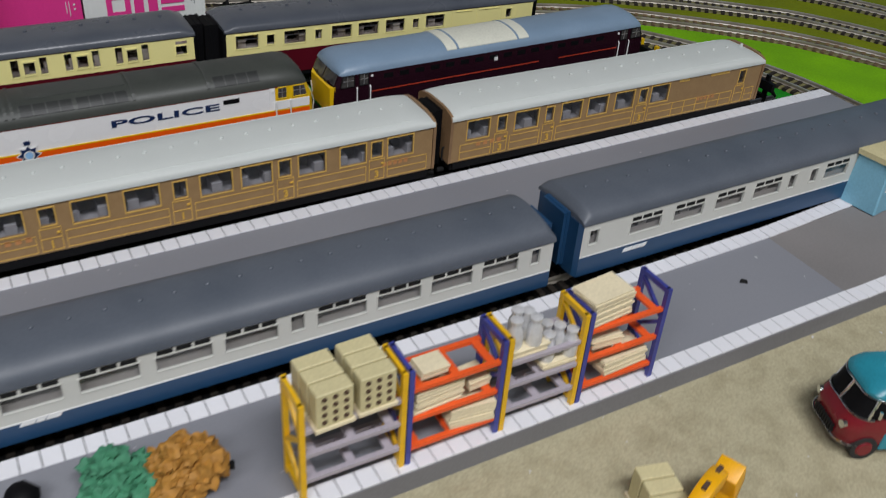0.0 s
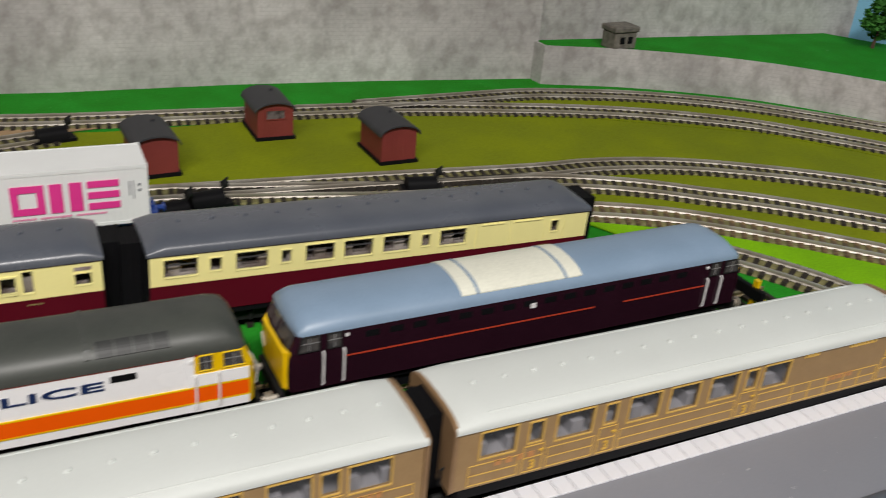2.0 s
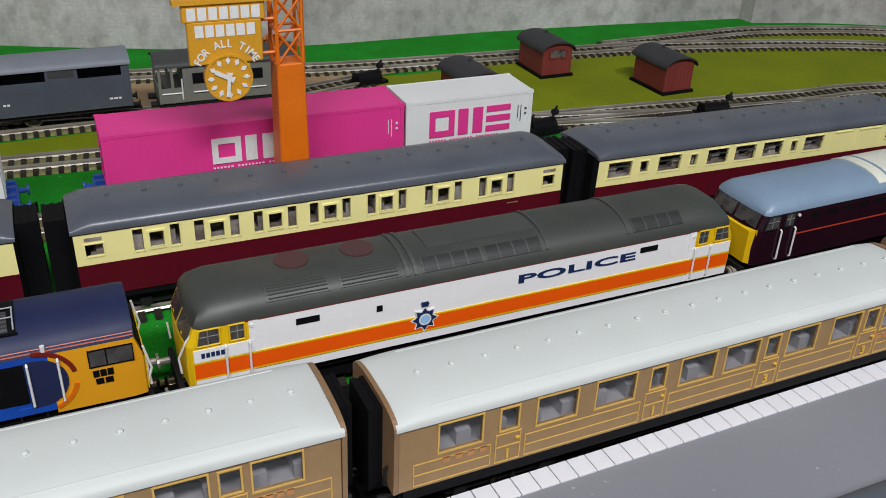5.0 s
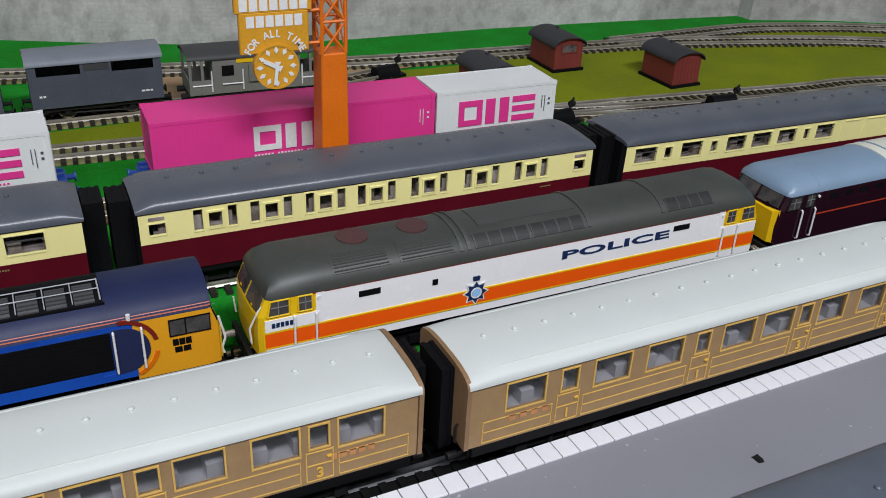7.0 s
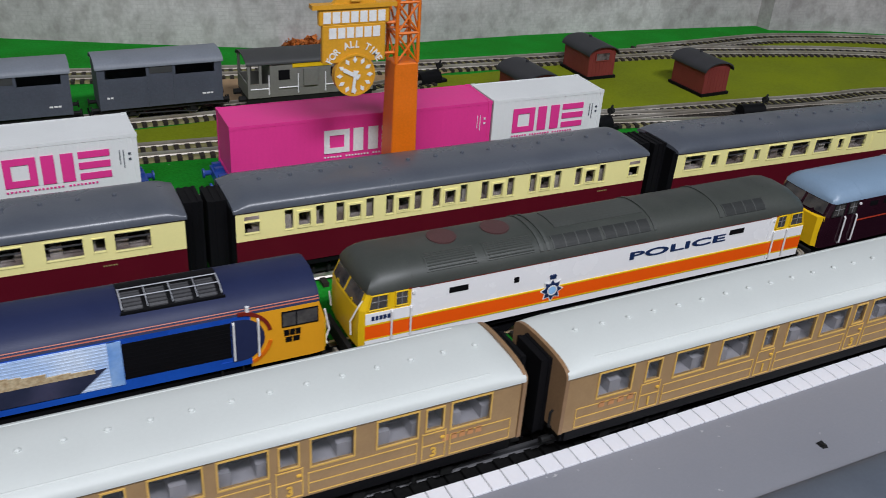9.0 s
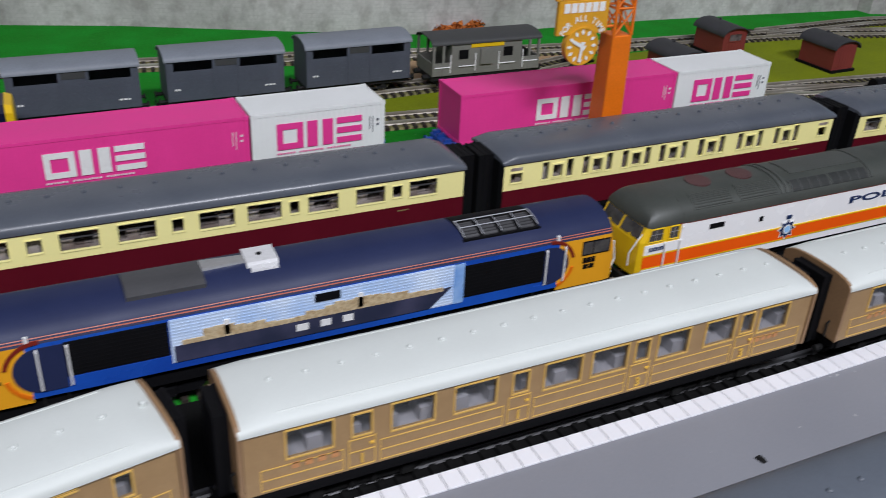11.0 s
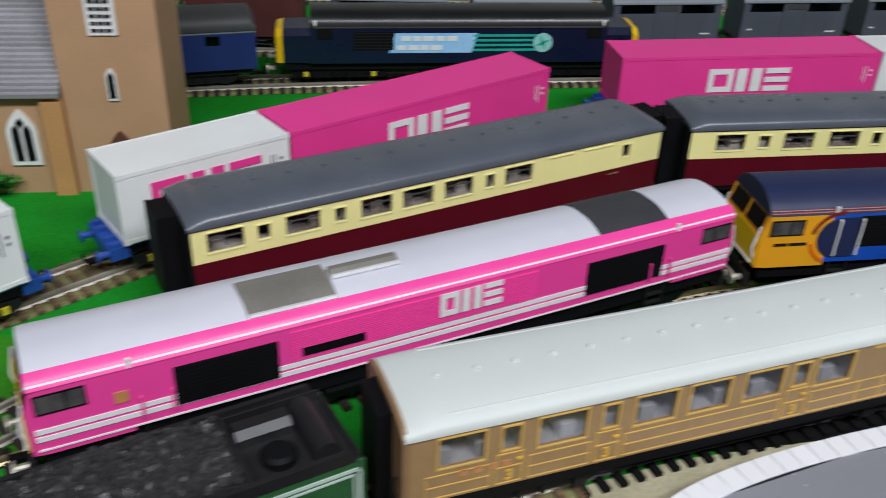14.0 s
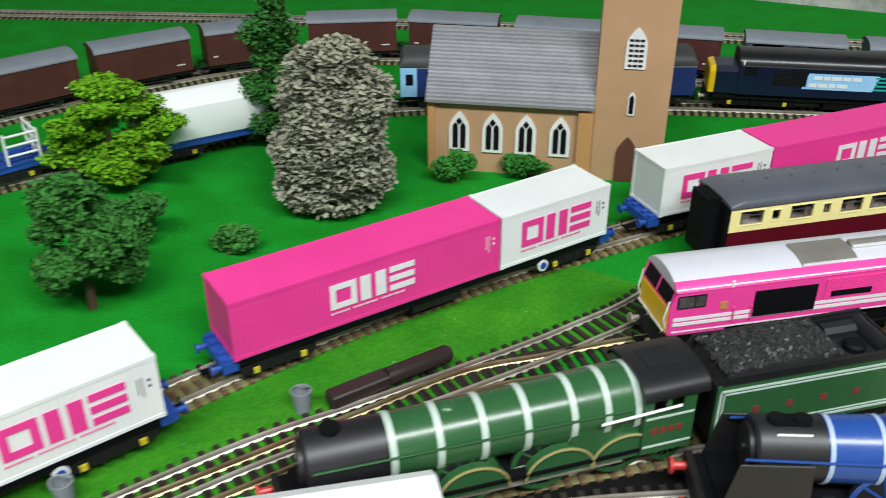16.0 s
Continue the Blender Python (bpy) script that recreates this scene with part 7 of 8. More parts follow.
# tall silver-grey bush: stacked uneven clumps
clumps = [((0, 0, 12), (31, 28, 13))]
for k in range(26):
    a, z = rnd.uniform(0, 6.28), 14 + (k / 26) * 92
    r = 31 - 12 * max(0, (z - 78) / 40) ** 1.0
    clumps.append(((r * 0.55 * math.cos(a), r * 0.5 * math.sin(a), z), (r * 0.62, r * 0.6, 14 + 5 * rnd.random())))
clumps.append(((0, 0, 106), (20, 18, 14)))
clumps.append(((0, 0, 62), (30, 28, 46)))
tree("tree", -809, 75, [((c[0] * 1.2 + c[2] * 0.1, c[1] * 1.1, c[2] * 0.96 + 1), (r[0] * 1.14, r[1] * 1.05, r[2])) for c, r in clumps], M["leaf_grey"], "tall silvery grey-green bushy tree with dense flaky leaves", 100, 2.1, 30000, 5, 0.6, limbs=False, tufts=0)
tree("tree", -964, 96, [((-2, 0, 66), (30, 24, 10)), ((0, 0, 57), (36, 26, 9)), ((-20, -6, 45), (30, 24, 10)), ((-26, 2, 37), (24, 20, 9)), ((26, 4, 43), (26, 22, 11)), ((28, -8, 34), (22, 18, 9)), ((-2, -10, 22), (36, 24, 10)), ((8, -6, 15), (28, 20, 8))], M["leaf_lime"], "lime green tree with flat layered foliage", 66, 1.8, 17000, 9, 0.6, tufts=6)
tree("tree", -912, -58, [((0, 0, 68), (18, 16, 13)), ((-13, 4, 52), (19, 16, 13)), ((13, -4, 48), (18, 15, 13)), ((-3, -9, 31), (22, 16, 13)), ((16, 8, 27), (15, 13, 11)), ((-17, -4, 24), (15, 13, 10))], M["leaf_dark"], "mid green tree with soft clumped foliage", 64, 1.6, 15000, 11, 0.3)
tree("tree", -864, 168, [((0, 0, 106), (13, 12, 14)), ((-5, 0, 88), (20, 16, 14)), ((5, 0, 68), (24, 19, 15)), ((-3, 0, 48), (26, 20, 15)), ((0, 0, 26), (24, 19, 13))], M["leaf_dark"], "dark green conifer-like tree behind the flat wagons", 104, 1.6, 12000, 13, 0.3)
tree("bush", -731, 122, [((0, 0, 11), (13, 10, 8)), ((8, -2, 17), (8, 7, 7)), ((-8, 1, 12), (9, 8, 6)), ((2, 0, 21), (5, 5, 5))], M["leaf_green"], "low green bush beside the church wall", 14, 1.3, 2600, 17, 0.2, trunk_r=1.2)
tree("bush", -683, 134, [((0, 0, 10), (16, 9, 8)), ((7, -2, 13), (10, 8, 7)), ((-8, 0, 12), (9, 8, 6))], M["leaf_green"], "low green bush beside the church wall", 12, 1.3, 2200, 19, 0.2, trunk_r=1.2)
tree("bush", -856, 8, [((0, 0, 9), (15, 12, 8)), ((7, 3, 13), (9, 8, 6))], M["leaf_dark"], "low dark green bush on the lawn", 11, 1.4, 2600, 23, 0.2, trunk_r=1.2)
tree("bush", -922, 16, [((0, 0, 15), (21, 16, 12)), ((10, 3, 24), (14, 11, 9)), ((-12, 0, 22), (14, 11, 9))], M["leaf_dark"], "mid green bush on the lawn", 18, 1.5, 5200, 29, 0.2, trunk_r=1.4)
tree("tree", 930, 362, [((0, 0, 40), (17, 15, 12)), ((-6, 0, 28), (18, 16, 11)), ((6, 2, 20), (17, 15, 10))], M["leaf_dark"], "small dark green tree on the raised lawn", 36, 2.4, 2200, 31, 0.2, z=34, trunk_r=1.6)
tree("bush", 86, 462, [((-14, 0, 5), (13, 6, 4)), ((4, 1, 6), (14, 6, 5)), ((20, -1, 7), (9, 6, 5))], M["flame"], "orange foliage clump by the backdrop", 6, 2.0, 900, 37, 0.3, trunk_r=0.8, limbs=False)

# ---- lineside huts ----
def hut(x, y, rz, label, window):
    th = thing("lineside_hut", x, y, 0, rz, label, "hut", "lineside huts")
    # the gable end looks towards -y
    bm = bmesh.new()
    prof = [(-13, 2.4), (13, 2.4), (13, 23)] + [(-y, z) for y, z in arch(13, 23, 5.4, 10, 2.0)][1:-1][::1] + [(-13, 23)]
    loft(bm, [[(a, yy, z) for a, z in prof] for yy in (-19, 19)])
    walls = part("wall", bm, M["hut_red"], th)
    bm = bmesh.new()
    for k in range(8):
        box(bm, -12.6 + k * 3.5, -12.35 + k * 3.5, -19.15, -19, 3, 24)
    for s in (-13.1, 13):
        for k in range(11):
            box(bm, s, s + 0.12, -18.4 + k * 3.5, -18.15 + k * 3.5, 3, 22.6)
    tagged(part("boarding", bm, M["hut_red"], walls), kind="stuff")
    bm = bmesh.new()
    ar = arch(15, 22.2, 6.9, 12, 2.0)
    loft(bm, [[(a, yy, z) for a, z in ar + [(q, w - 1.1) for q, w in reversed(ar)]] for yy in (-21.5, 21.5)])
    part("roof", bm, M["hut_roof"], th, "curved charcoal felt roof", smooth=True)
    bm = bmesh.new()
    box(bm, -14.6, 14.6, -20.8, 20.8, 0, 3)
    part("base", bm, M["black"], th, "black base")
    if window:
        bm = bmesh.new()
        box(bm, -6.5, 6.5, -19.5, -18.9, 16.5, 22.5)
        w = part("window", bm, M["frosted"], th, "frosted grey end window")
        frame_round(w, -6.5, 6.5, 16.5, 22.5, -19.3, 0.8, 0.4, M["hut_red"])
    bm = bmesh.new()
    cyl(bm, (4, 8, 27), (4, 8, 30.4), 1.3, n=8)
    part("chimney", bm, M["hut_roof"], th)
    return th


hut(204, 291, 4, "dark red wooden hut with curved black roof", False)
hut(295, 341, 0, "dark red wooden hut with an end window and curved black roof", True)
hut(364, 278, 2, "dark red wooden hut with curved black roof", False)

# ---- orange tower with clock sign ----
tw = thing("signal_tower", 34, 148, 0, 0, "orange plastic tower with a lattice top", "tower")
bm = bmesh.new()
loft(bm, [[(-w, -w, z), (w, -w, z), (w, w, z), (-w, w, z)] for w, z in ((7.9, 0), (6.8, 90))])
bevel(bm, 0.6)
part("shaft", bm, M["crane_orange"], tw)
for sx in (-1, 1):
    for sy in (-1, 1):
        bm = bmesh.new()
        cyl(bm, (sx * 6.2, sy * 6.2, 90), (sx * 5.8, sy * 5.8, 190), 1.0, n=6)
        part("corner_post", bm, M["crane_orange"], tw)
for k in range(6):
    z0, z1 = 90 + k * 16, 106 + k * 16
    w = 6.2 - 0.06 * k
    bm = bmesh.new()
    for sy in (-1, 1):
        rod(bm, [(-w, sy * w, z1), (w, sy * w, z1)], 0.8)
        rod(bm, [(-w, sy * w, z0), (0, sy * w, z0 + 8), (w, sy * w, z0)], 0.6)
        rod(bm, [(-w, sy * w, z1), (0, sy * w, z0 + 8), (w, sy * w, z1)], 0.6)
        rod(bm, [(sy * w, -w, z1), (sy * w, w, z1)], 0.8)
        rod(bm, [(sy * w, -w, z0), (sy * w, w, z1)], 0.6)
    part("lattice_bay", bm, M["crane_orange"], tw)
bm = bmesh.new()
for zb in (96, 112):
    rod(bm, [(-6, -5, zb), (-16, -5, zb)], 0.9)
part("bracket", bm, M["crane_orange"], tw)

sg = thing("clock_sign", 3.5, 141, 0, 0, "amber plastic hanging sign with white lettering and a round clock", "sign")
bm = bmesh.new()
box(bm, -18.8, 18.8, -1.6, 1.6, 113, 122)
box(bm, -17, 17, -1.6, 1.6, 93.5, 113.4)
bevel(bm, 0.5)
board = part("sign_board", bm, M["sign_orange"], sg)
bm = bmesh.new()
box(bm, -22.5, 22.5, -2.6, 2.6, 121.4, 123.6)
extr_y(bm, [(-12, 123.4), (12, 123.4), (8, 127), (-8, 127)], -1.4, 1.4)
cyl(bm, (-2.6, -1.8, 125.2), (2.6, -1.8, 125.2), 1.0, n=8)
part("cornice", bm, M["sign_orange"], sg)
bars("lettering", sg, -16.6, 114.2, (3.9,) * 7, 0.95, 5.6, -1.6, M["white"], "white logo blocks")
bars("lettering", sg, -13.6, 106.4, (3.8,) * 6, 0.9, 5.4, -1.6, M["white"], "white logo blocks")
for k, chs in enumerate("FOR ALL TIME"):
    if chs == " ":
        continue
    a = radians(62 - k * 124 / 11)
    text_part("slogan_letter", chs, 5.0, -15.0 * math.sin(a), -1.75, 87.8 + 15.0 * math.cos(a), M["white"], sg, "", 0.9, -math.degrees(a))
bm = bmesh.new()
cyl(bm, (0, 1.6, 87), (0, -2.6, 87), 11, n=36)
clock = part("clock_face", bm, M["sign_orange"], sg, "round amber clock face")
bm = bmesh.new()
for k in range(24):
    a0, a1 = k * math.pi / 12, (k + 1) * math.pi / 12
    q = [(r * math.cos(a), 87 + r * math.sin(a)) for a, r in ((a0, 10.2), (a1, 10.2), (a1, 11.2), (a0, 11.2))]
    loft(bm, [[(x, -3.1, z) for x, z in q], [(x, -2, z) for x, z in q]])
part("rim", bm, M["sign_orange"], clock)
bm = bmesh.new()
for k in range(12):
    a = k * math.pi / 6
    cx, cz = 8.2 * math.cos(a), 87 + 8.2 * math.sin(a)
    d = Vector((math.cos(a), math.sin(a)))
    n = Vector((-d.y, d.x))
    p = Vector((cx, cz))
    q = [p + d * 1.9, p + n * 1.1, p - d * 1.7, p - n * 1.1]
    bm = bmesh.new()
    loft(bm, [[(v.x, -3.0, v.y) for v in q], [(v.x, -2.5, v.y) for v in q]])
    part("hour_mark", bm, M["white"], clock)
for nm, a, ln_, w in (("minute_pointer", 262, 9, 0.8), ("hour_pointer", 152, 7, 1.0)):
    bm = bmesh.new()
    d = Vector((math.cos(radians(a)), math.sin(radians(a))))
    n = Vector((-d.y, d.x))
    c = Vector((0, 87))
    q = [c - d * 2.6 + n * 1.6, c - n * 0 - d * 1 + n * w, c + d * ln_ + n * w, c + d * ln_ - n * w, c - d * 1 - n * w, c - d * 2.6 - n * 1.6]
    y = -3.3 if nm == "hour_pointer" else -3.7
    loft(bm, [[(v.x, y, v.y) for v in q], [(v.x, y + 0.5, v.y) for v in q]])
    part(nm, bm, M["white"], clock, "white clock pointer")

# ---- green steam locomotive and tender ----
def wheels(parent, xs, r, y, m, name="driving_wheel"):
    for x in xs:
        for s in (-1, 1):
            bm = bmesh.new()
            cyl(bm, (x, s * y, 5 + r), (x, s * (y + 1.6), 5 + r), r, n=24)
            w = part(name, bm, M["dark"], parent)
            bm = bmesh.new()
            n = 24
            for k in range(n):
                a0, a1 = 2 * math.pi * k / n, 2 * math.pi * (k + 1) / n
                q = [(x + rr * math.cos(a), 5 + r + rr * math.sin(a)) for a, rr in ((a0, r - 2), (a1, r - 2), (a1, r), (a0, r))]
                loft(bm, [[(u, s * (y + 1.9), v) for u, v in q], [(u, s * (y + 1.4), v) for u, v in q]])
            for k in range(10):
                a = 2 * math.pi * k / 10
                rod(bm, [(x, s * (y + 1.7), 5 + r), (x + (r - 1.5) * math.cos(a), s * (y + 1.7), 5 + r + (r - 1.5) * math.sin(a))], 0.5, n=4)
            part("rim", bm, m, w)


def steam_loco(x, y, rz, body_m, label, splash, buffer_m, band_m, size=(1.07, 1.07, 1.03), plates=False):
    """Chimney end towards -x."""
    th = thing("steam_locomotive", x, y, 0, rz, label, "locomotive", "steam locomotives")
    zc, cut, o = 32, 6 if plates else 0, -40 if plates else 0
    bm = bmesh.new()
    loft(bm, [[(a, r * math.cos(k * math.pi / 12), z + r * math.sin(k * math.pi / 12)) for k in range(24)] for a, r, z in ((-52, 11.8, zc), (4 + o / 2, 12.4, zc), (30 + o, 13.4, zc), (39.5 + o, 13.4, zc))])
    part("boiler", bm, body_m, th, smooth=True)
    bm = bmesh.new()
    loft(bm, [[(a, r * math.cos(k * math.pi / 12), zc + r * math.sin(k * math.pi / 12)) for k in range(24)] for a, r in ((-80 + cut, 10.8), (-79 + cut, 11.6), (-52, 11.6))])
    cyl(bm, (-81.5 + cut, 0, zc), (-79.5 + cut, 0, zc), 8.5, n=20)
    cyl(bm, (-82.5 + cut, 0, zc), (-81.5 + cut, 0, zc), 1.6, n=10)
    sb = part("smokebox", bm, M["smokebox"], th, smooth=True)
    bm = bmesh.new()
    if plates:
        for dx in (-4, 4):
            cyl(bm, (-63 + dx, 0, zc + 10), (-63 + dx, 0, zc + 13), 3.4, 3.0, n=14)
        box(bm, -69, -57, -3, 3, zc + 10, zc + 12.2)
    else:
        cyl(bm, (-70, 0, zc + 10), (-70, 0, zc + 12.6), 3.6, 3.2, n=14)
        cyl(bm, (-70, 0, zc + 12.6), (-70, 0, zc + 13.3), 3.6, n=14)
    part("chimney", bm, M["black"], sb)
    if plates:
        bm = bmesh.new()
        rod(bm, [(-68, -6.2, zc + 10.1), (-57, -6.2, zc + 10.1)], 0.45)
        part("chimney_rail", bm, M["white"], sb, "short white rail")
    bm = bmesh.new()
    ball(bm, (-30, 0, zc + 11), 4.2, squash=0.6)
    part("dome", bm, body_m, th, smooth=True)
    for a, r in ((-51, 11.8), (-35, 11.95), (-19.5, 12.15), (-4, 12.35), (13, 12.75), (25.5, 13.25), (37, 13.4)):
        if a > 37 + o:
            continue
        bm = bmesh.new()
        loft(bm, [[(a + e, (r + 0.35) * math.cos(k * math.pi / 12), zc + (r + 0.35) * math.sin(k * math.pi / 12)) for k in range(24)] for e in ((-0.75, 0.75) if plates else (-1.2, 1.2))])
        part("boiler_band", bm, band_m, th, "pale boiler band", smooth=True)
    bm = bmesh.new()
    for s in (-1, 1):
        rod(bm, [(-78, s * 11.3, zc + 3.4), (34 + o, s * 13.2, zc + 3.4)], 0.5)
    part("handrail", bm, body_m, th)
    if plates:
        for s in (-1, 1):
            bm = bmesh.new()
            hexa(bm, [(-84, s * 15, 17), (-56, s * 15, 17), (-56, s * 14.2, 17), (-84, s * 14.2, 17), (-80, s * 14.2, 35.5), (-57, s * 14.2, 35.5), (-57, s * 13.4, 35.5), (-80, s * 13.4, 35.5)])
            bevel(bm, 0.2)
            part("smoke_deflector", bm, M["smokebox"], th, "black smoke deflector plate")
    # firebox sides, cab
    bm = bmesh.new()
    box(bm, 12 + o, 39 + o, -12.6, 12.6, 16, zc + 2)
    part("firebox", bm, body_m, th)
    bm = bmesh.new()
    wide, top = (11, 37.4) if plates else (15.6, 41)
    wins = [(41.5 + o, 46.5 + o, top - 8, top - 2), (48.5 + o, 53.5 + o, top - 8, top - 2)]
    for s in (-1, 1):
        side(bm, 38.5 + o, 58.5 + o, 15, top, wins, s * wide - (0 if s < 0 else 0.9), s * wide + (0.9 if s < 0 else 0))
    box(bm, 38.5 + o, 39.5 + o, -wide + 0.6, wide - 0.6, 15, top + 1)
    cab = part("cab", bm, body_m, th)
    bm = bmesh.new()
    for z in (18, 31):
        box(bm, 39 + o, 58 + o, -wide - 0.35, -wide, z, z + 0.8)
    part("lining", bm, M["pale_band"], cab)
    for k in range(4):
        bars("number_block", cab, 41.5 + o + k * 3.3, 24, (2.4,), 0, 2.6, -wide, M["hut_red"], "small dark red block")
    bm = bmesh.new()
    prof = arch(11.4, 37, 5.2, 14, 2.3) if plates else arch(16.4, 40.6, 6.4, 14, 2.3)
    extr_x(bm, prof + [(q, w - 1) for q, w in reversed(prof)], 37.2 + o, 63 + o)
    part("cab_roof", bm, M["smokebox"], th, "black curved cab roof", smooth=True)
    bm = bmesh.new()
    box(bm, 43 + o, 55 + o, -6, 6, 41 if plates else 45.8, 42.6 if plates else 47.2)
    part("roof_hatch", bm, M["smokebox"], th)
    bm = bmesh.new()
    box(bm, -84, 60 + o, -15, 15, 16.2, 17.6)
    box(bm, -88, -84, -14, 14, 10, 16.4)
    part("running_plate", bm, M["black"], th)
    if splash:
        for a in (-24, 8, 33):
            bm = bmesh.new()
            pts = [(a + 13 * math.cos(k * math.pi / 12), 14 + 11 * math.sin(k * math.pi / 12)) for k in range(13)]
            for s in (-1, 1):
                loft(bm, [[(u, s * 14.2, v) for u, v in pts], [(u, s * 10.4, v) for u, v in pts]])
            sp = part("splasher", bm, body_m, th)
            bm = bmesh.new()
            for k in range(12):
                p, q = pts[k], pts[k + 1]
                rod(bm, [(p[0], -14.5, p[1]), (q[0], -14.5, q[1])], 0.6)
            part("splasher_edge", bm, M["gold_dull"], sp)
    wheels(th, (-30, -2) if plates else (-26, 3, 32), 12.5, 8.5, body_m)
    wheels(th, (-66, -48), 6.5, 8.3, body_m, "bogie_wheel")
    wheels(th, (52 + o / 1.3,), 7, 8.3, body_m, "trailing_wheel")
    for s in (-1, 1):
        bm = bmesh.new()
        box(bm, -31 if plates else -27, -1 if plates else 33, s * 12 - 0.6, s * 12 + 0.6, 11, 13)
        part("coupling_rod", bm, M["steel"], th, "steel coupling rod")
        bm = bmesh.new()
        box(bm, -62, -24, s * 12.6 - 0.6, s * 12.6 + 0.6, 12, 13.4)
        part("connecting_rod", bm, M["steel"], th, "steel connecting rod")
        bm = bmesh.new()
        box(bm, -70, -54, s * 10 - 3, s * 10 + 3, 8, 16)
        part("cylinder", bm, M["black"], th)
    bm = bmesh.new()
    box(bm, -70, 54 + o, -6, 6, 8, 16)
    part("frame", bm, M["black"], th)
    bm = bmesh.new()
    box(bm, -90, -87.6, -15, 15, 9.5, 17)
    beam = part("buffer_beam", bm, M["dark"], th)
    for yb in (-10.5, 10.5):
        bm = bmesh.new()
        cyl(bm, (-90, yb, 13.5), (-94.5, yb, 13.5), 1.6, n=10)
        cyl(bm, (-94.5, yb, 13.5), (-95.6, yb, 13.5), 3.2, n=14)
        part("buffer", bm, buffer_m, beam)
    bm = bmesh.new()
    rod(bm, [(22 + o, -wide + 0.6, 33), (52 + o, -wide - 1.2, 36)], 0.6)
    part("reach_rod", bm, M["white"], th)
    th.matrix_basis = th.matrix_basis @ Matrix.Diagonal((*size, 1))
    return th


def tender(x, y, rz, body_m, label, lettered):
    th = thing("coal_tender", x, y, 0, rz, label, "tender", "tenders")
    L, hw = 92, 15.8
    h = L / 2
    for s in (-1, 1):
        bm = bmesh.new()
        box(bm, -h, h, s * hw - (0 if s < 0 else 1), s * hw + (1 if s < 0 else 0), 16, 41)
        sd = part("side_sheet", bm, body_m, th)
        if s < 0:
            bm = bmesh.new()
            for w, o in ((1.0, 1.2), (0.6, 3.0)):
                a, b, c, d = -h + o, h - o, 16.6 + o, 40.4 - o
                for q in ((a, b, c, c + w), (a, b, d - w, d), (a, a + w, c, d), (b - w, b, c, d)):
                    box(bm, q[0], q[1], -hw - 0.3, -hw, q[2], q[3])
            part("lining", bm, M["pale_band"], sd, "white lining frame")
            if lettered:
                bars("lettering", sd, -28, 26, (3, -12, 3, -12, 3, -12, 3), 0.6, 3.0, -hw - 0.02, M["hut_red"], "small red transfer blocks")
    bm = bmesh.new()
    box(bm, -h, -h + 1, -hw + 1, hw - 1, 16, 41)
    box(bm, h - 1, h, -hw + 1, hw - 1, 16, 41)
    box(bm, -h, h, -hw + 1, hw - 1, 16, 34)
    box(bm, 16, h - 1, -hw + 1.6, hw - 1.6, 34, 39.8)
    for s in (-1, 1):
        box(bm, -h + 1, h - 1, s * (hw - 1.3) - 0.25, s * (hw - 1.3) + 0.25, 33, 43)
    part("tank", bm, M["smokebox"], th)
    bm = bmesh.new()
    for s in (-1, 1):
        loft(bm, [[(-h + 2, s * hw, 41), (h - 2, s * hw, 41), (h - 2, s * (hw - 1), 41), (-h + 2, s * (hw - 1), 41)], [(-h + 4, s * (hw + 0.4), 45), (h - 4, s * (hw + 0.4), 45), (h - 4, s * (hw - 1.2), 45), (-h + 4, s * (hw - 1.2), 45)]])
    part("coping", bm, M["smokebox"], th, "black flared coping")
    bm = bmesh.new()
    extr_y(bm, [(-h + 3, 34), (14, 34), (16, 43), (4, 46), (-20, 47), (-h + 6, 44)], -hw + 2.4, hw - 2.4)
    part("coal_bed", bm, M["coal"], th)
    bm = bmesh.new()
    r = random.Random(5)
    for _ in range(1300):
        cx, cy = r.uniform(-h + 5, 13), r.uniform(-hw + 3, hw - 3)
        z = 44.4 + 2.4 * (1 - abs(cx + 14) / 34)
        s = r.uniform(0.5, 1.25)
        m = Euler((r.uniform(0, 3), r.uniform(0, 3), r.uniform(0, 3))).to_matrix()
        vs = [bm.verts.new(V(*(Vector((cx, cy, z)) + m @ Vector((a * s, b * s * 0.8, c * s * 0.7))))) for a in (-1, 1) for b in (-1, 1) for c in (-1, 1)]
        for f in ((0, 1, 3, 2), (4, 6, 7, 5), (0, 4, 5, 1), (2, 3, 7, 6), (0, 2, 6, 4), (1, 5, 7, 3)):
            bm.faces.new([vs[i] for i in f])
    tagged(part("coal", bm, M["coal"], th, "loose black coal"), kind="stuff")
    bm = bmesh.new()
    cyl(bm, (26, -4, 39), (26, -4, 42), 4.9, n=20)
    cyl(bm, (26, -4, 42), (26, -4, 43), 4.9, 3.8, n=20)
    part("filler_cap", bm, M["black"], th)
    bm = bmesh.new()
    box(bm, 14.6, 16, -hw + 1.6, hw - 1.6, 34, 44)
    part("bulkhead", bm, M["smokebox"], th)
    bm = bmesh.new()
    extr_x(bm, [(4, 39), (4, 42.5), (6, 44.4), (10, 44.4), (12, 42.5), (12, 39)], 17, 33)
    part("tool_box", bm, M["smokebox"], th)
    bm = bmesh.new()
    extr_y(bm, [(34, 39)] + [(38 - 4 * math.cos(k * math.pi / 8), 40 + 4.8 * math.sin(k * math.pi / 8)) for k in range(9)] + [(42, 39)], -10, 12)
    part("scoop_dome", bm, M["smokebox"], th, "rounded black dome across the rear deck", smooth=True)
    bm = bmesh.new()
    box(bm, -h + 2, h - 2, -13.5, 13.5, 10, 16)
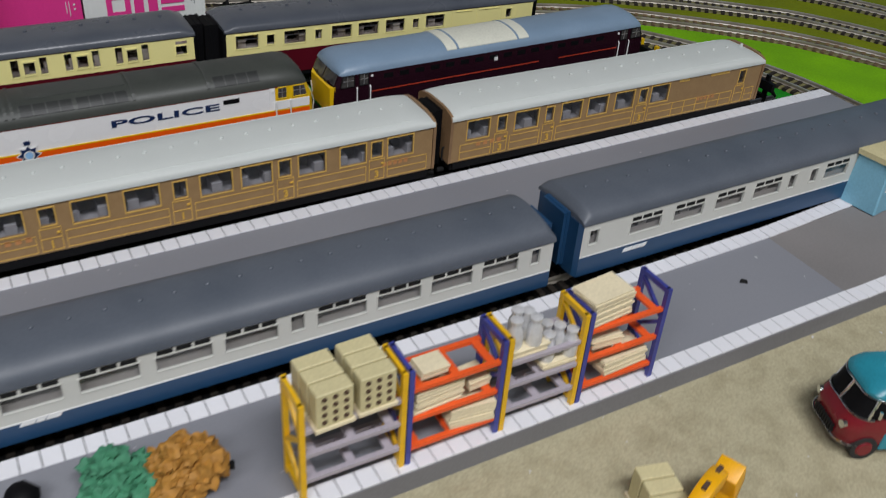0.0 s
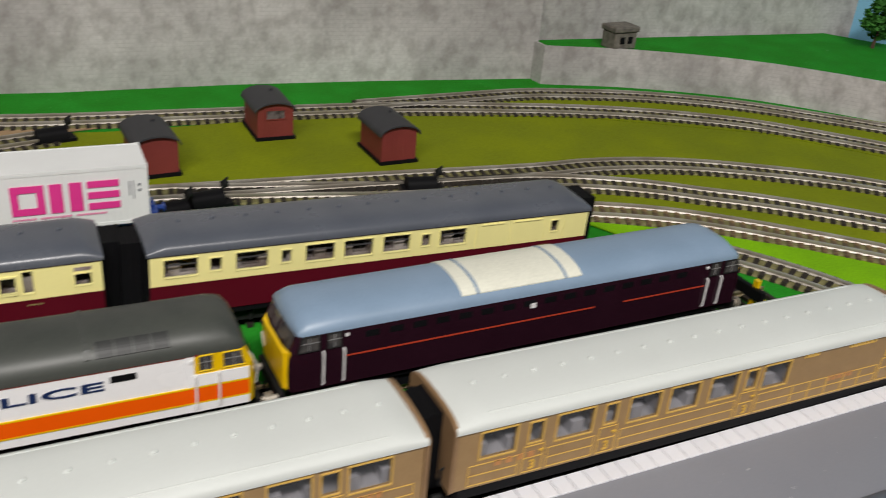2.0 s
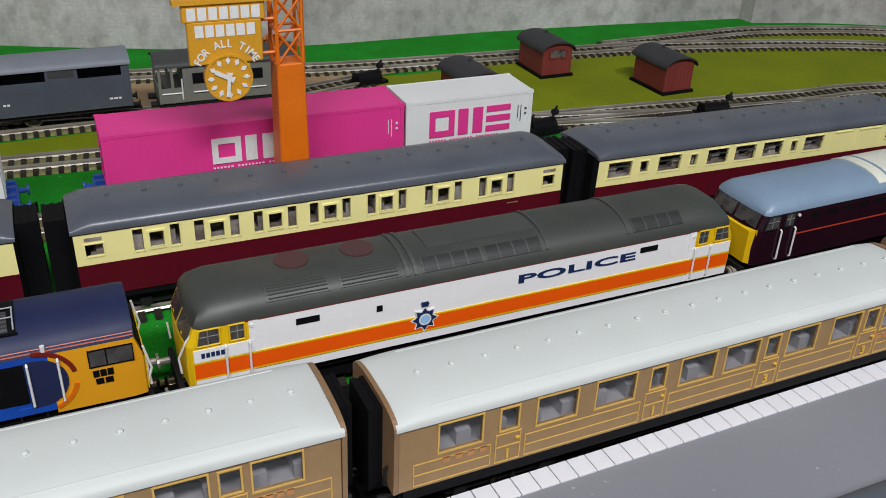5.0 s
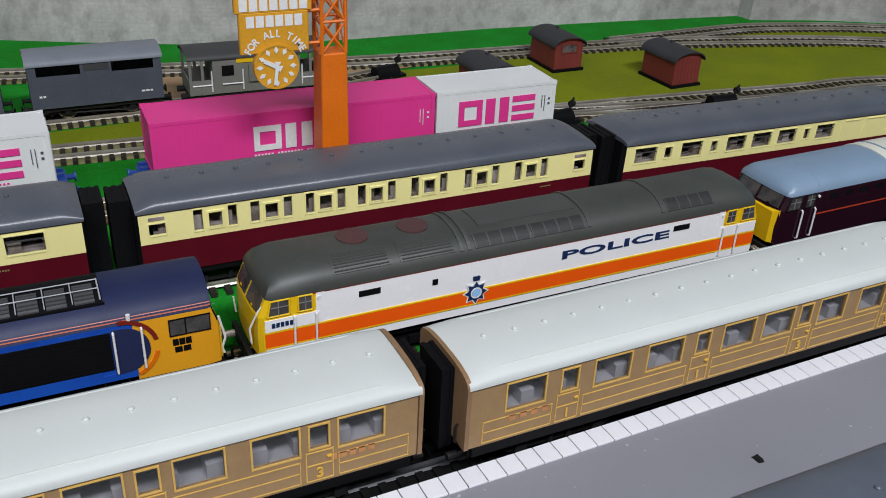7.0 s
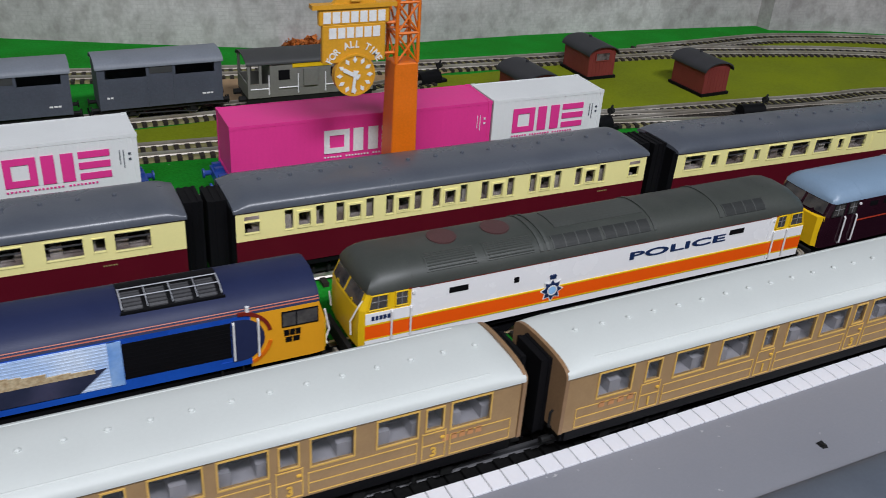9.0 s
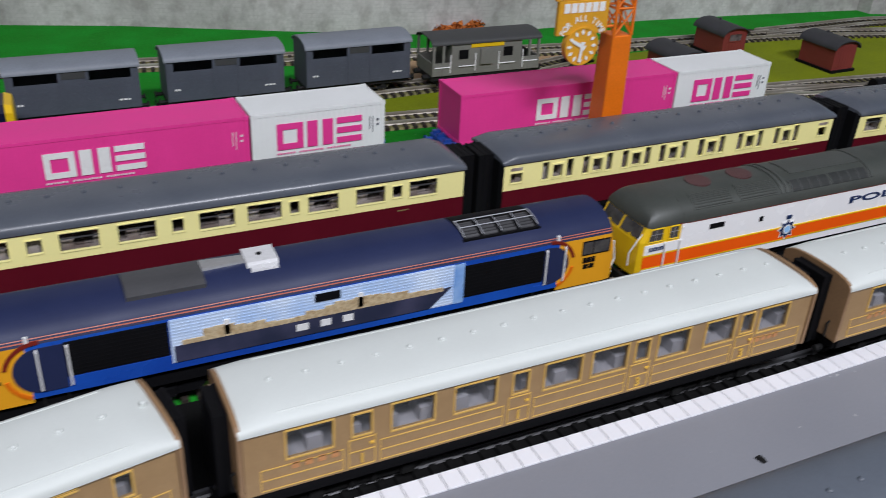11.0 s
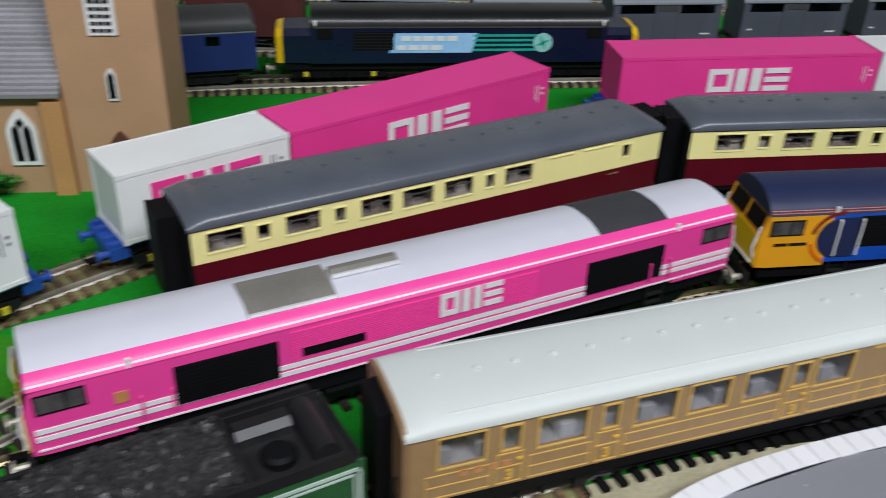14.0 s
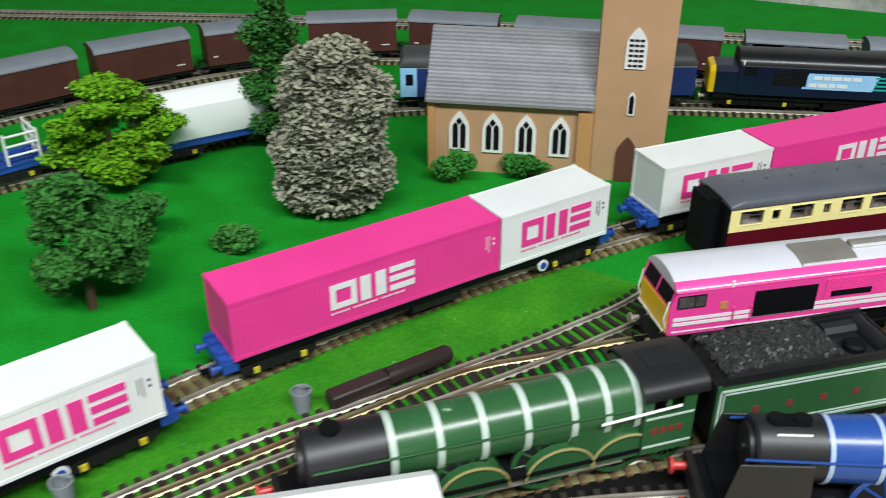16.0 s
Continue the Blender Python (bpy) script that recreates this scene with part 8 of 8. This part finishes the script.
    part("underframe", bm, M["black"], th)
    wheels(th, (-34, -12, 12, 34), 7, 8.3, M["black"], "tender_wheel")
    th.matrix_basis = th.matrix_basis @ Matrix.Diagonal((1, 1, 1.09, 1))
    return th


tender(-558, -119, 20.8, M["loco_green"], "green coal tender with white lining and heaped coal", True)
steam_loco(-672.4, -165.5, 23.6, M["loco_green"], "green steam locomotive with pale boiler bands", True, M["buffer_red"], M["pale_band"], (1.152, 1.06, 1.14))
steam_loco(-498.2, -169, 4, M["steam_blue"], "blue steam locomotive with a black smokebox", False, M["buffer_red"], M["band_blue"], (1.2, 1.07, 1.16), True)

# ---- lineside bits ----
def capsule(name, p, q, r, m, label, category):
    th = thing(name, 0, 0, 0, 0, label, category)
    a, b = Vector(p), Vector(q)
    d = (b - a).normalized()
    n = Vector((-d.y, d.x, 0))
    bm = bmesh.new()
    rings = []
    for t in (0.46, 0.97, 1.0):
        c = a + (b - a) * t
        rr = r if t < 1 else r * 0.7
        rings.append([tuple(c + n * (rr * math.cos(k * math.pi / 8)) + Vector((0, 0, rr * math.sin(k * math.pi / 8)))) for k in range(16)])
    loft(bm, rings)
    part("barrel", bm, m, th, smooth=True)
    bm = bmesh.new()
    c0, c1 = a, a + (b - a) * 0.46
    hexa(bm, [tuple(c + n * s + Vector((0, 0, z))) for z in (-4.2, 3.4) for c, s in ((c0, -4.4), (c1, -4.4), (c1, 4.4), (c0, 4.4))])
    bevel(bm, 0.8)
    part("box_end", bm, m, th)
    bm = bmesh.new()
    for t in (0.2, 0.8):
        c = a + (b - a) * t
        hexa(bm, [tuple(c + n * s + d * o + Vector((0, 0, z))) for z in (-c.z, -2) for o, s in ((-1.5, -3), (1.5, -3), (1.5, 3), (-1.5, 3))])
    part("feet", bm, M["dark"], th)
    return th


capsule("barrier_motor", (-764, -131, 8), (-712, -88, 8), 4.6, M["pipe"], "dark brown plastic cylinder lying beside the track", "fitting")
for x, y in ((-777, -131), (-860, -199)):
    th = thing("bucket", x, y, 0, 15, "small grey plastic bucket on the grass", "bucket", "buckets")
    bm = bmesh.new()
    loft(bm, [[(r * math.cos(k * math.pi / 8), r * math.sin(k * math.pi / 8), z) for k in range(16)] for r, z in ((3.6, 0), (4.8, 12.5), (4.2, 12.5), (3.2, 1.5))])
    part("pail", bm, M["bucket"], th, smooth=True)
    bm = bmesh.new()
    rod(bm, [(5 * math.cos(k * math.pi / 6), 0, 12 + 4 * math.sin(k * math.pi / 6)) for k in range(7)], 0.35)
    part("handle", bm, M["bucket"], th)
for x, y, r in ((226, 222, 8), (362, 211, -8), (203, 212, 10), (149, 352, 12)):
    th = thing("point_motor", x, y, 0, r, "small black point motor beside the rails", "fitting", "point motors")
    bm = bmesh.new()
    extr_x(bm, arch(6, 3, 7, 8, 2.4), -11, 9)
    box(bm, -14, 14, -6.6, 6.6, 0, 3)
    part("casing", bm, M["black"], th, smooth=True)
    bm = bmesh.new()
    rod(bm, [(8, 0, 6), (10, 0, 15), (13, 2, 16)], 0.9)
    cyl(bm, (9, 0, 13), (12, 1, 13), 2.4, n=10)
    part("lever", bm, M["dark"], th)


def buffer_stop(x, y, rz, post_m, label):
    th = thing("buffer_stop", x, y, 0, rz, label, "buffer stop", "buffer stops")
    bm = bmesh.new()
    for s in (-8, 8):
        box(bm, -1.2, 1.2, s - 1.4, s + 1.4, 0, 22)
        rod(bm, [(12, s, 4), (0, s, 16)], 1.2)
    part("post", bm, post_m, th)
    bm = bmesh.new()
    box(bm, -3, 0, -15, 15, 12, 18)
    part("beam", bm, M["black"], th)


buffer_stop(465, 23, 2, M["warn_yellow"], "black buffer stop with yellow posts at the siding's end")
buffer_stop(507, -45, 3, M["black"], "black buffer stop at the platform track's end")

th = thing("water_tank_hut", 643, 404, 34, 6, "weathered grey model hut with dark windows on the raised lawn", "hut")
bm = bmesh.new()
box(bm, -17, 17, -12, 12, 0, 20)
bevel(bm, 1.2)
part("wall", bm, M["tank"], th)
bm = bmesh.new()
box(bm, -19, 19, -14, 14, 20, 27)
bevel(bm, 1.5)
part("roof", bm, M["tank"], th)
th.matrix_basis = th.matrix_basis @ Matrix.Diagonal((0.78, 0.78, 0.78, 1))
for q in (-9, 3):
    bm = bmesh.new()
    box(bm, q, q + 7, -12.6, -11.8, 7, 15)
    part("window", bm, M["black"], th)

# white box and timber load in the yard
th = thing("yard_box", -744, -234, 0, 18, "plain white box with a low pitched top beside the track", "box")
bm = bmesh.new()
box(bm, -44, 44, -16, 16, 0.8, 40)
bevel(bm, 0.8)
part("body", bm, M["box_white"], th)
bm = bmesh.new()
loft(bm, [[(q, -17, 40.1), (q, -10, 44), (q, 10, 44), (q, 17, 40.1)] for q in (-45, 45)])
bevel(bm, 0.8)
part("lid", bm, M["box_white"], th)
th = thing("timber_stack", -646, -208, 0.8, 9, "stack of brown and pale timber lengths on the ground", "timber")
r = random.Random(12)
for k in range(11):
    bm = bmesh.new()
    o = r.uniform(-6, 6)
    row, col = divmod(k, 4)
    box(bm, -36 + o, 34 + o, -12 + col * 6.2 + row * 1.4, -7 + col * 6.2 + row * 1.4, row * 5.2, row * 5.2 + 4.6)
    part("timber", bm, M["plank"] if k in (8, 9) else M["bauxite"], th)

# ---- front platform: racks of goods ----
def rack(x0, x1, end_m, end_m2, shelf_m, label, levels):
    th = thing("storage_rack", 0, 0, 11.1, 0, label, "rack", "storage racks")
    y0, y1, top = -248, -233, 45
    for x, m in ((x0, end_m), (x1, end_m2)):
        bm = bmesh.new()
        for y in (y0, y1):
            box(bm, x - 1.0, x + 1.0, y - 1.0, y + 1.0, 0, top)
        box(bm, x - 0.8, x + 0.8, y0, y1, top - 2.4, top)
        box(bm, x - 0.8, x + 0.8, y0, y1, 2, 4)
        for k in range(3):
            za, zb = 4 + k * 13, 16 + k * 13
            if k % 2:
                za, zb = zb, za
            hexa(bm, [(x - 0.7, y0, za - 1), (x + 0.7, y0, za - 1), (x + 0.7, y1, zb - 1), (x - 0.7, y1, zb - 1), (x - 0.7, y0, za + 1), (x + 0.7, y0, za + 1), (x + 0.7, y1, zb + 1), (x - 0.7, y1, zb + 1)])
        part("end_frame", bm, m, th)
    for z in levels:
        bm = bmesh.new()
        for y in (y0 + 0.5, y1 - 0.5):
            box(bm, x0 + 1, x1 - 1, y - 1, y + 1, z - 1.6, z)
        for k in range(3):
            q = x0 + 4 + (x1 - x0 - 8) * k / 2
            box(bm, q - 1.6, q + 1.6, y0 + 1, y1 - 1, z - 1.2, z - 0.2)
        part("shelf", bm, shelf_m, th)
    return th


rack(94, 131, M["rack_yellow"], M["rack_yellow"], M["rack_grey"], "yellow storage rack with lilac-grey shelves", (10, 22, 33))
rack(133.5, 170.5, M["rack_blue"], M["rack_blue"], M["rack_red"], "blue storage rack with orange-red shelves", (8, 22, 36))
rack(173, 206, M["rack_yellow"], M["rack_yellow"], M["rack_grey"], "yellow storage rack with lilac-grey shelves", (10, 22, 33))
rack(208.5, 245, M["rack_blue"], M["rack_blue"], M["rack_red"], "blue storage rack with orange-red shelves", (8, 22, 36))


def crate_stack(x, y, z, rz, label):
    th = thing("crate_stack", x, y, z, rz, label, "crate", "pale crates")
    for k in range(3):
        bm = bmesh.new()
        o = -10.4 + k * 7
        box(bm, -6.6, 6.6, o, o + 6.2, 0, 14.6)
        bevel(bm, 0.35)
        c = part("crate", bm, M["crate"], th)
        if k == 0:
            for i in range(3):
                for j in range(4):
                    bm = bmesh.new()
                    cyl(bm, (-3.9 + i * 3.9, o + 0.1, 2.4 + j * 3.3), (-3.9 + i * 3.9, o - 0.2, 2.4 + j * 3.3), 1.0, n=10)
                    part("hole", bm, M["bark"], c)
    bm = bmesh.new()
    box(bm, -7.2, 7.2, -11, 11, -1.3, 0)
    part("pallet", bm, M["plank"], th)


crate_stack(104.5, -240, 45.6, 3, "stack of pale olive crates on the rack's top shelf")
crate_stack(120.5, -239, 45.6, 2, "stack of pale olive crates on the rack's top shelf")


def board_stack(x, y, z, rz, L, W, n, label):
    th = thing("board_stack", x, y, z, rz, label, "timber boards", "pale board stacks")
    r = random.Random(int(x * 7))
    for k in range(n):
        bm = bmesh.new()
        o = r.uniform(-1, 1)
        box(bm, -L / 2 + o, L / 2 + o, -W / 2 + o * 0.4, W / 2 + o * 0.4, k * 1.5, k * 1.5 + 0.6)
        box(bm, -L / 2 + o * 0.6, L / 2 + o * 0.6, -W / 2 - o * 0.3, W / 2 - o * 0.3, k * 1.5 + 0.75, k * 1.5 + 1.4)
        part("board", bm, M["plank"], th)


board_stack(146, -241, 33.4, 4, 20, 11, 6, "stack of pale boards on an orange-red shelf")
board_stack(161, -242, 19.4, -6, 18, 12, 6, "stack of pale boards on an orange-red shelf")
board_stack(144, -241, 47.4, 2, 11, 9, 2, "small stack of pale boards on the top shelf")
board_stack(164, -240, 33.4, 5, 9, 9, 3, "small stack of pale boards on a shelf")
board_stack(219, -240.5, 47.4, 6, 20, 13, 8, "tall stack of pale boards on the top shelf")
board_stack(222, -240.5, 33.4, -4, 14, 10, 3, "stack of pale boards on a shelf")
board_stack(231, -241.5, 19.4, 3, 22, 12, 5, "stack of pale boards on the bottom shelf")
board_stack(183, -241, 44.4, 0, 16, 12, 2, "pale pallet on a lilac-grey shelf")
board_stack(198, -241.5, 33.4, 0, 16, 12, 2, "pale pallet on a lilac-grey shelf")


def churn(x, y, z):
    bm = bmesh.new()
    loft(bm, [[(r * math.cos(k * math.pi / 7), r * math.sin(k * math.pi / 7), zz) for k in range(14)] for r, zz in ((2.9, 0), (3.1, 1), (3.0, 7), (1.9, 9.4), (1.7, 10.6), (2.4, 11), (2.4, 12), (0.6, 12.6))])
    single("milk_churn", bm, M["churn"], "silver milk churn standing on a pallet", "churn", "milk churns", smooth=True, at=pose(x * S, y * S, z * S))


for x, y, z in ((178, -243, 47.4), (185, -240, 47.4), (185.5, -244.5, 47.4), (181.5, -238, 47.4), (193, -244, 36.4), (200, -241, 36.4), (203, -245, 36.4), (196, -238, 36.4)):
    churn(x, y, z)

# clumps and bits on the platform
for x, y, r, m, lab, sd in ((39, -216, 12.5, M["bush_green"], "green foam bush clump on the platform", 3), (61, -223, 13.5, M["bush_brown"], "rust brown foam bush clump on the platform", 8)):
    bm = bmesh.new()
    rr = random.Random(sd)
    for k in range(46):
        a, q = rr.uniform(0, 6.28), rr.uniform(0.05, 0.86) ** 0.8
        s = rr.uniform(0.16, 0.36) * r
        top = (1.15 - 0.75 * q * q) * r
        ball(bm, (q * r * math.cos(a), q * r * math.sin(a), max(s * 0.7, rr.uniform(0.25, 1.0) * top)), s, k + sd, 0.8, 0.95, 3)
    single("foam_bush", bm, m, lab, "bush", "foam bushes", smooth=True, at=pose(x * S, y * S, 11.2 * S))
bm = bmesh.new()
ball(bm, (0, 0, 4.6), 6, 4, 0.15, 0.8)
single("black_knob", bm, M["black"], "small rounded black knob on the platform", "fitting", smooth=True, at=pose(10 * S, -210 * S, 10.6 * S))
for x, y in ((331, -215), (101.8, -111.4), (-71.7, -115.3), (77, -222), (-249.7, -115.6)):
    bm = bmesh.new()
    hexa(bm, [(-2.2, -1, 0), (1.8, -1.3, 0), (2.2, 0.9, 0), (-1.4, 1.3, 0), (-1.6, -0.6, 1.2), (1.2, -0.8, 1.5), (1.4, 0.5, 1.1), (-1, 0.8, 1.4)])
    single("debris_chip", bm, M["dark"], "tiny dark chip lying on the platform", "debris", "debris chips", at=pose(x * S, y * S, 10.6 * S, 0, 0, x))

th = thing("platform_kiosk", 456.5, -186.5, 10.7, 8, "pale blue plastic kiosk with a cream roof on the platform", "kiosk")
bm = bmesh.new()
loft(bm, [[(-w, -d, z), (w, -d, z), (w, d, z), (-w, d, z)] for w, d, z in ((17, 11, 0), (15, 9.5, 30))])
bevel(bm, 0.8)
part("wall", bm, M["pale_blue"], th)
bm = bmesh.new()
box(bm, -17, 17, -11.5, 11.5, 30, 33)
part("roof", bm, M["crate"], th)
bm = bmesh.new()
box(bm, -13, -3, -10.7, -9.9, 14, 25)
part("window", bm, M["white"], th)

# ---- yard: lorry, digger arm, pallet ----
lo = thing("toy_lorry", 324, -308.5, 0.8, -22, "teal and dark red toy lorry with chrome trim", "lorry")


def cab_rings(rows):
    """Rounded cab outline: nose well rounded, back square; rows of front, half width, height."""
    out = []
    for a, w, z in rows:
        ring = [(6, -w, z)]
        for k in range(7):
            t = k / 6 * math.pi / 2
            ring.append((a + 9 * (1 - math.sin(t)), -w + 9 * (1 - math.cos(t)), z))
        ring += [(q, -p, z) for q, p, z in reversed(ring)]
        out.append(ring)
    return out


bm = bmesh.new()
loft(bm, cab_rings(((-35, 15.6, 6), (-36.5, 16.4, 11), (-36.5, 16.6, 17))))
part("lower_cab", bm, M["truck_red"], lo, "dark red lower cab", smooth=True)
bm = bmesh.new()
loft(bm, cab_rings(((-36.5, 16.8, 17), (-35.5, 16.9, 21), (-33, 16.3, 24.5))))
part("waist", bm, M["truck_red"], lo, "dark red waist band", smooth=True)
bm = bmesh.new()
loft(bm, cab_rings(((-33, 16.0, 24.5), (-28.5, 14.8, 36))))
part("window_band", bm, M["black"], lo, "dark wrap-round cab windows", smooth=True)
bm = bmesh.new()
loft(bm, cab_rings(((-29, 15.2, 35), (-28.8, 15.6, 37.5), (-26.5, 14.2, 40.5), (-21, 10.5, 42.2))))
part("roof", bm, M["truck_teal"], lo, "rounded teal roof", smooth=True)
for s in (-1, 1):
    bm = bmesh.new()
    box(bm, -16, 6, s * 16.3 - 0.5, s * 16.3 + 0.5, 5, 16)
    bevel(bm, 0.5)
    part("skirt", bm, M["truck_teal"], lo, "teal side skirt")
    bm = bmesh.new()
    hexa(bm, [(-6, s * 15.2, 24), (-1, s * 15.2, 24), (-1, s * 16.4, 24), (-6, s * 16.4, 24), (-6, s * 14, 36), (-1, s * 14, 36), (-1, s * 15.3, 36), (-6, s * 15.3, 36)])
    part("pillar", bm, M["truck_teal"], lo)
for n, (a, w, z, r) in enumerate(((-33.2, 16.2, 24.7, 0.75), (-28.9, 15.1, 35.4, 0.7), (-37.2, 17, 9, 0.6))):
    bm = bmesh.new()
    ring = cab_rings(((a, w, z),))[0]
    for p, q in zip(ring, ring[1:]):
        if max(p[0], q[0]) < 5:
            rod(bm, [p, q], r, 8)
    part("chrome_trim", bm, M["chrome"], lo, "chrome trim")
for p, q in (((-33.3, 0, 24.7), (-28.9, 0, 35.6)), ((-27, -15.6, 24.7), (-24, -14.3, 35.6)), ((-27, 15.6, 24.7), (-24, 14.3, 35.6)), ((-21, -16.6, 26), (-25, -19.5, 31)), ((-25, -19.5, 29), (-25, -19.5, 33))):
    bm = bmesh.new()
    rod(bm, [p, q], 0.8, 8)
    part("chrome_trim", bm, M["chrome"], lo, "chrome trim")
bm = bmesh.new()
for k in range(9):
    box(bm, -38.1, -36.2, -8 + k * 1.9, -7.1 + k * 1.9, 9.5, 14.5)
part("front_grille", bm, M["dark"], lo)
for s in (-1, 1):
    bm = bmesh.new()
    cyl(bm, (-34.6, s * 11.5, 19), (-36.6, s * 11.8, 19), 2.0, n=14)
    part("headlight", bm, M["chrome"], lo)
    for x in (-24, 22):
        bm = bmesh.new()
        cyl(bm, (x, s * 11, 6.8), (x, s * 17.4, 6.8), 6.8, n=22)
        w = part("wheel", bm, M["tyre"], lo)
        bm = bmesh.new()
        cyl(bm, (x, s * 17.2, 6.8), (x, s * 18.1, 6.8), 4.6, 3.6, n=18)
        hub = part("hub", bm, M["truck_red"], w)
bm = bmesh.new()
box(bm, 7, 44, -15, 15, 9, 13)
box(bm, 7, 44, -16, 16, 13, 15)
part("flat_bed", bm, M["truck_teal"], lo)
bm = bmesh.new()
box(bm, -30, 42, -7, 7, 5, 9.5)
part("chassis", bm, M["dark"], lo)
lo.matrix_basis = lo.matrix_basis @ Matrix.Diagonal((0.82, 0.82, 0.82, 1))

dg = thing("toy_digger", 216, -312, 0.8, 22, "orange-yellow toy digger with a curved arm", "digger")
bm = bmesh.new()
arc = [math.radians(200 - 140 * k / 12) for k in range(13)]
loft(bm, [[(2 + r * math.cos(a) * 1.25, yy, 7 + r * math.sin(a)) for r, yy in ((12, -4), (19, -4), (19, 4), (12, 4))] for a in arc])
bevel(bm, 1.2, 2)
arm = part("arm", bm, M["digger_yellow"], dg, "curved orange-yellow arm", smooth=True)
for a in (70, 100, 130):
    c, s = math.cos(math.radians(a)), math.sin(math.radians(a))
    bm = bmesh.new()
    box(bm, 2 + 19.2 * c * 1.25 - 2.4, 2 + 19.2 * c * 1.25 + 2.4, -1.0, 1.0, 7 + 19.2 * s - 0.8, 7 + 19.2 * s + 0.4)
    part("slot", bm, M["bark"], arm)
bm = bmesh.new()
box(bm, -34, -14, -9, 9, 4, 12)
bevel(bm, 1.2)
part("body", bm, M["digger_yellow"], dg)
bm = bmesh.new()
pts = [(14, 19), (22, 23), (27, 14), (25, 3), (15, 0), (19, 8)]
loft(bm, [[(x, -8, z) for x, z in pts], [(x, 4, z) for x, z in pts]])
bevel(bm, 0.8, 2)
part("bucket", bm, M["digger_yellow"], dg, smooth=True)
bm = bmesh.new()
pts = [(2, 10), (12, 14), (16, 6), (12, 0), (3, 0)]
loft(bm, [[(x, -20, z) for x, z in pts], [(x, -10, z) for x, z in pts]])
bevel(bm, 0.8, 2)
part("counterweight", bm, M["digger_yellow"], dg, smooth=True)
for s in (-1, 1):
    bm = bmesh.new()
    cyl(bm, (-24, s * 8, 4.2), (-24, s * 11, 4.2), 4.2, n=16)
    part("wheel", bm, M["tyre"], dg)
dg.matrix_basis = dg.matrix_basis @ Matrix.Diagonal((0.86, 0.8, 1.0, 1))
crate_stack(208.5, -300, 2.2, -14, "stack of pale olive crates on the sandy ground")
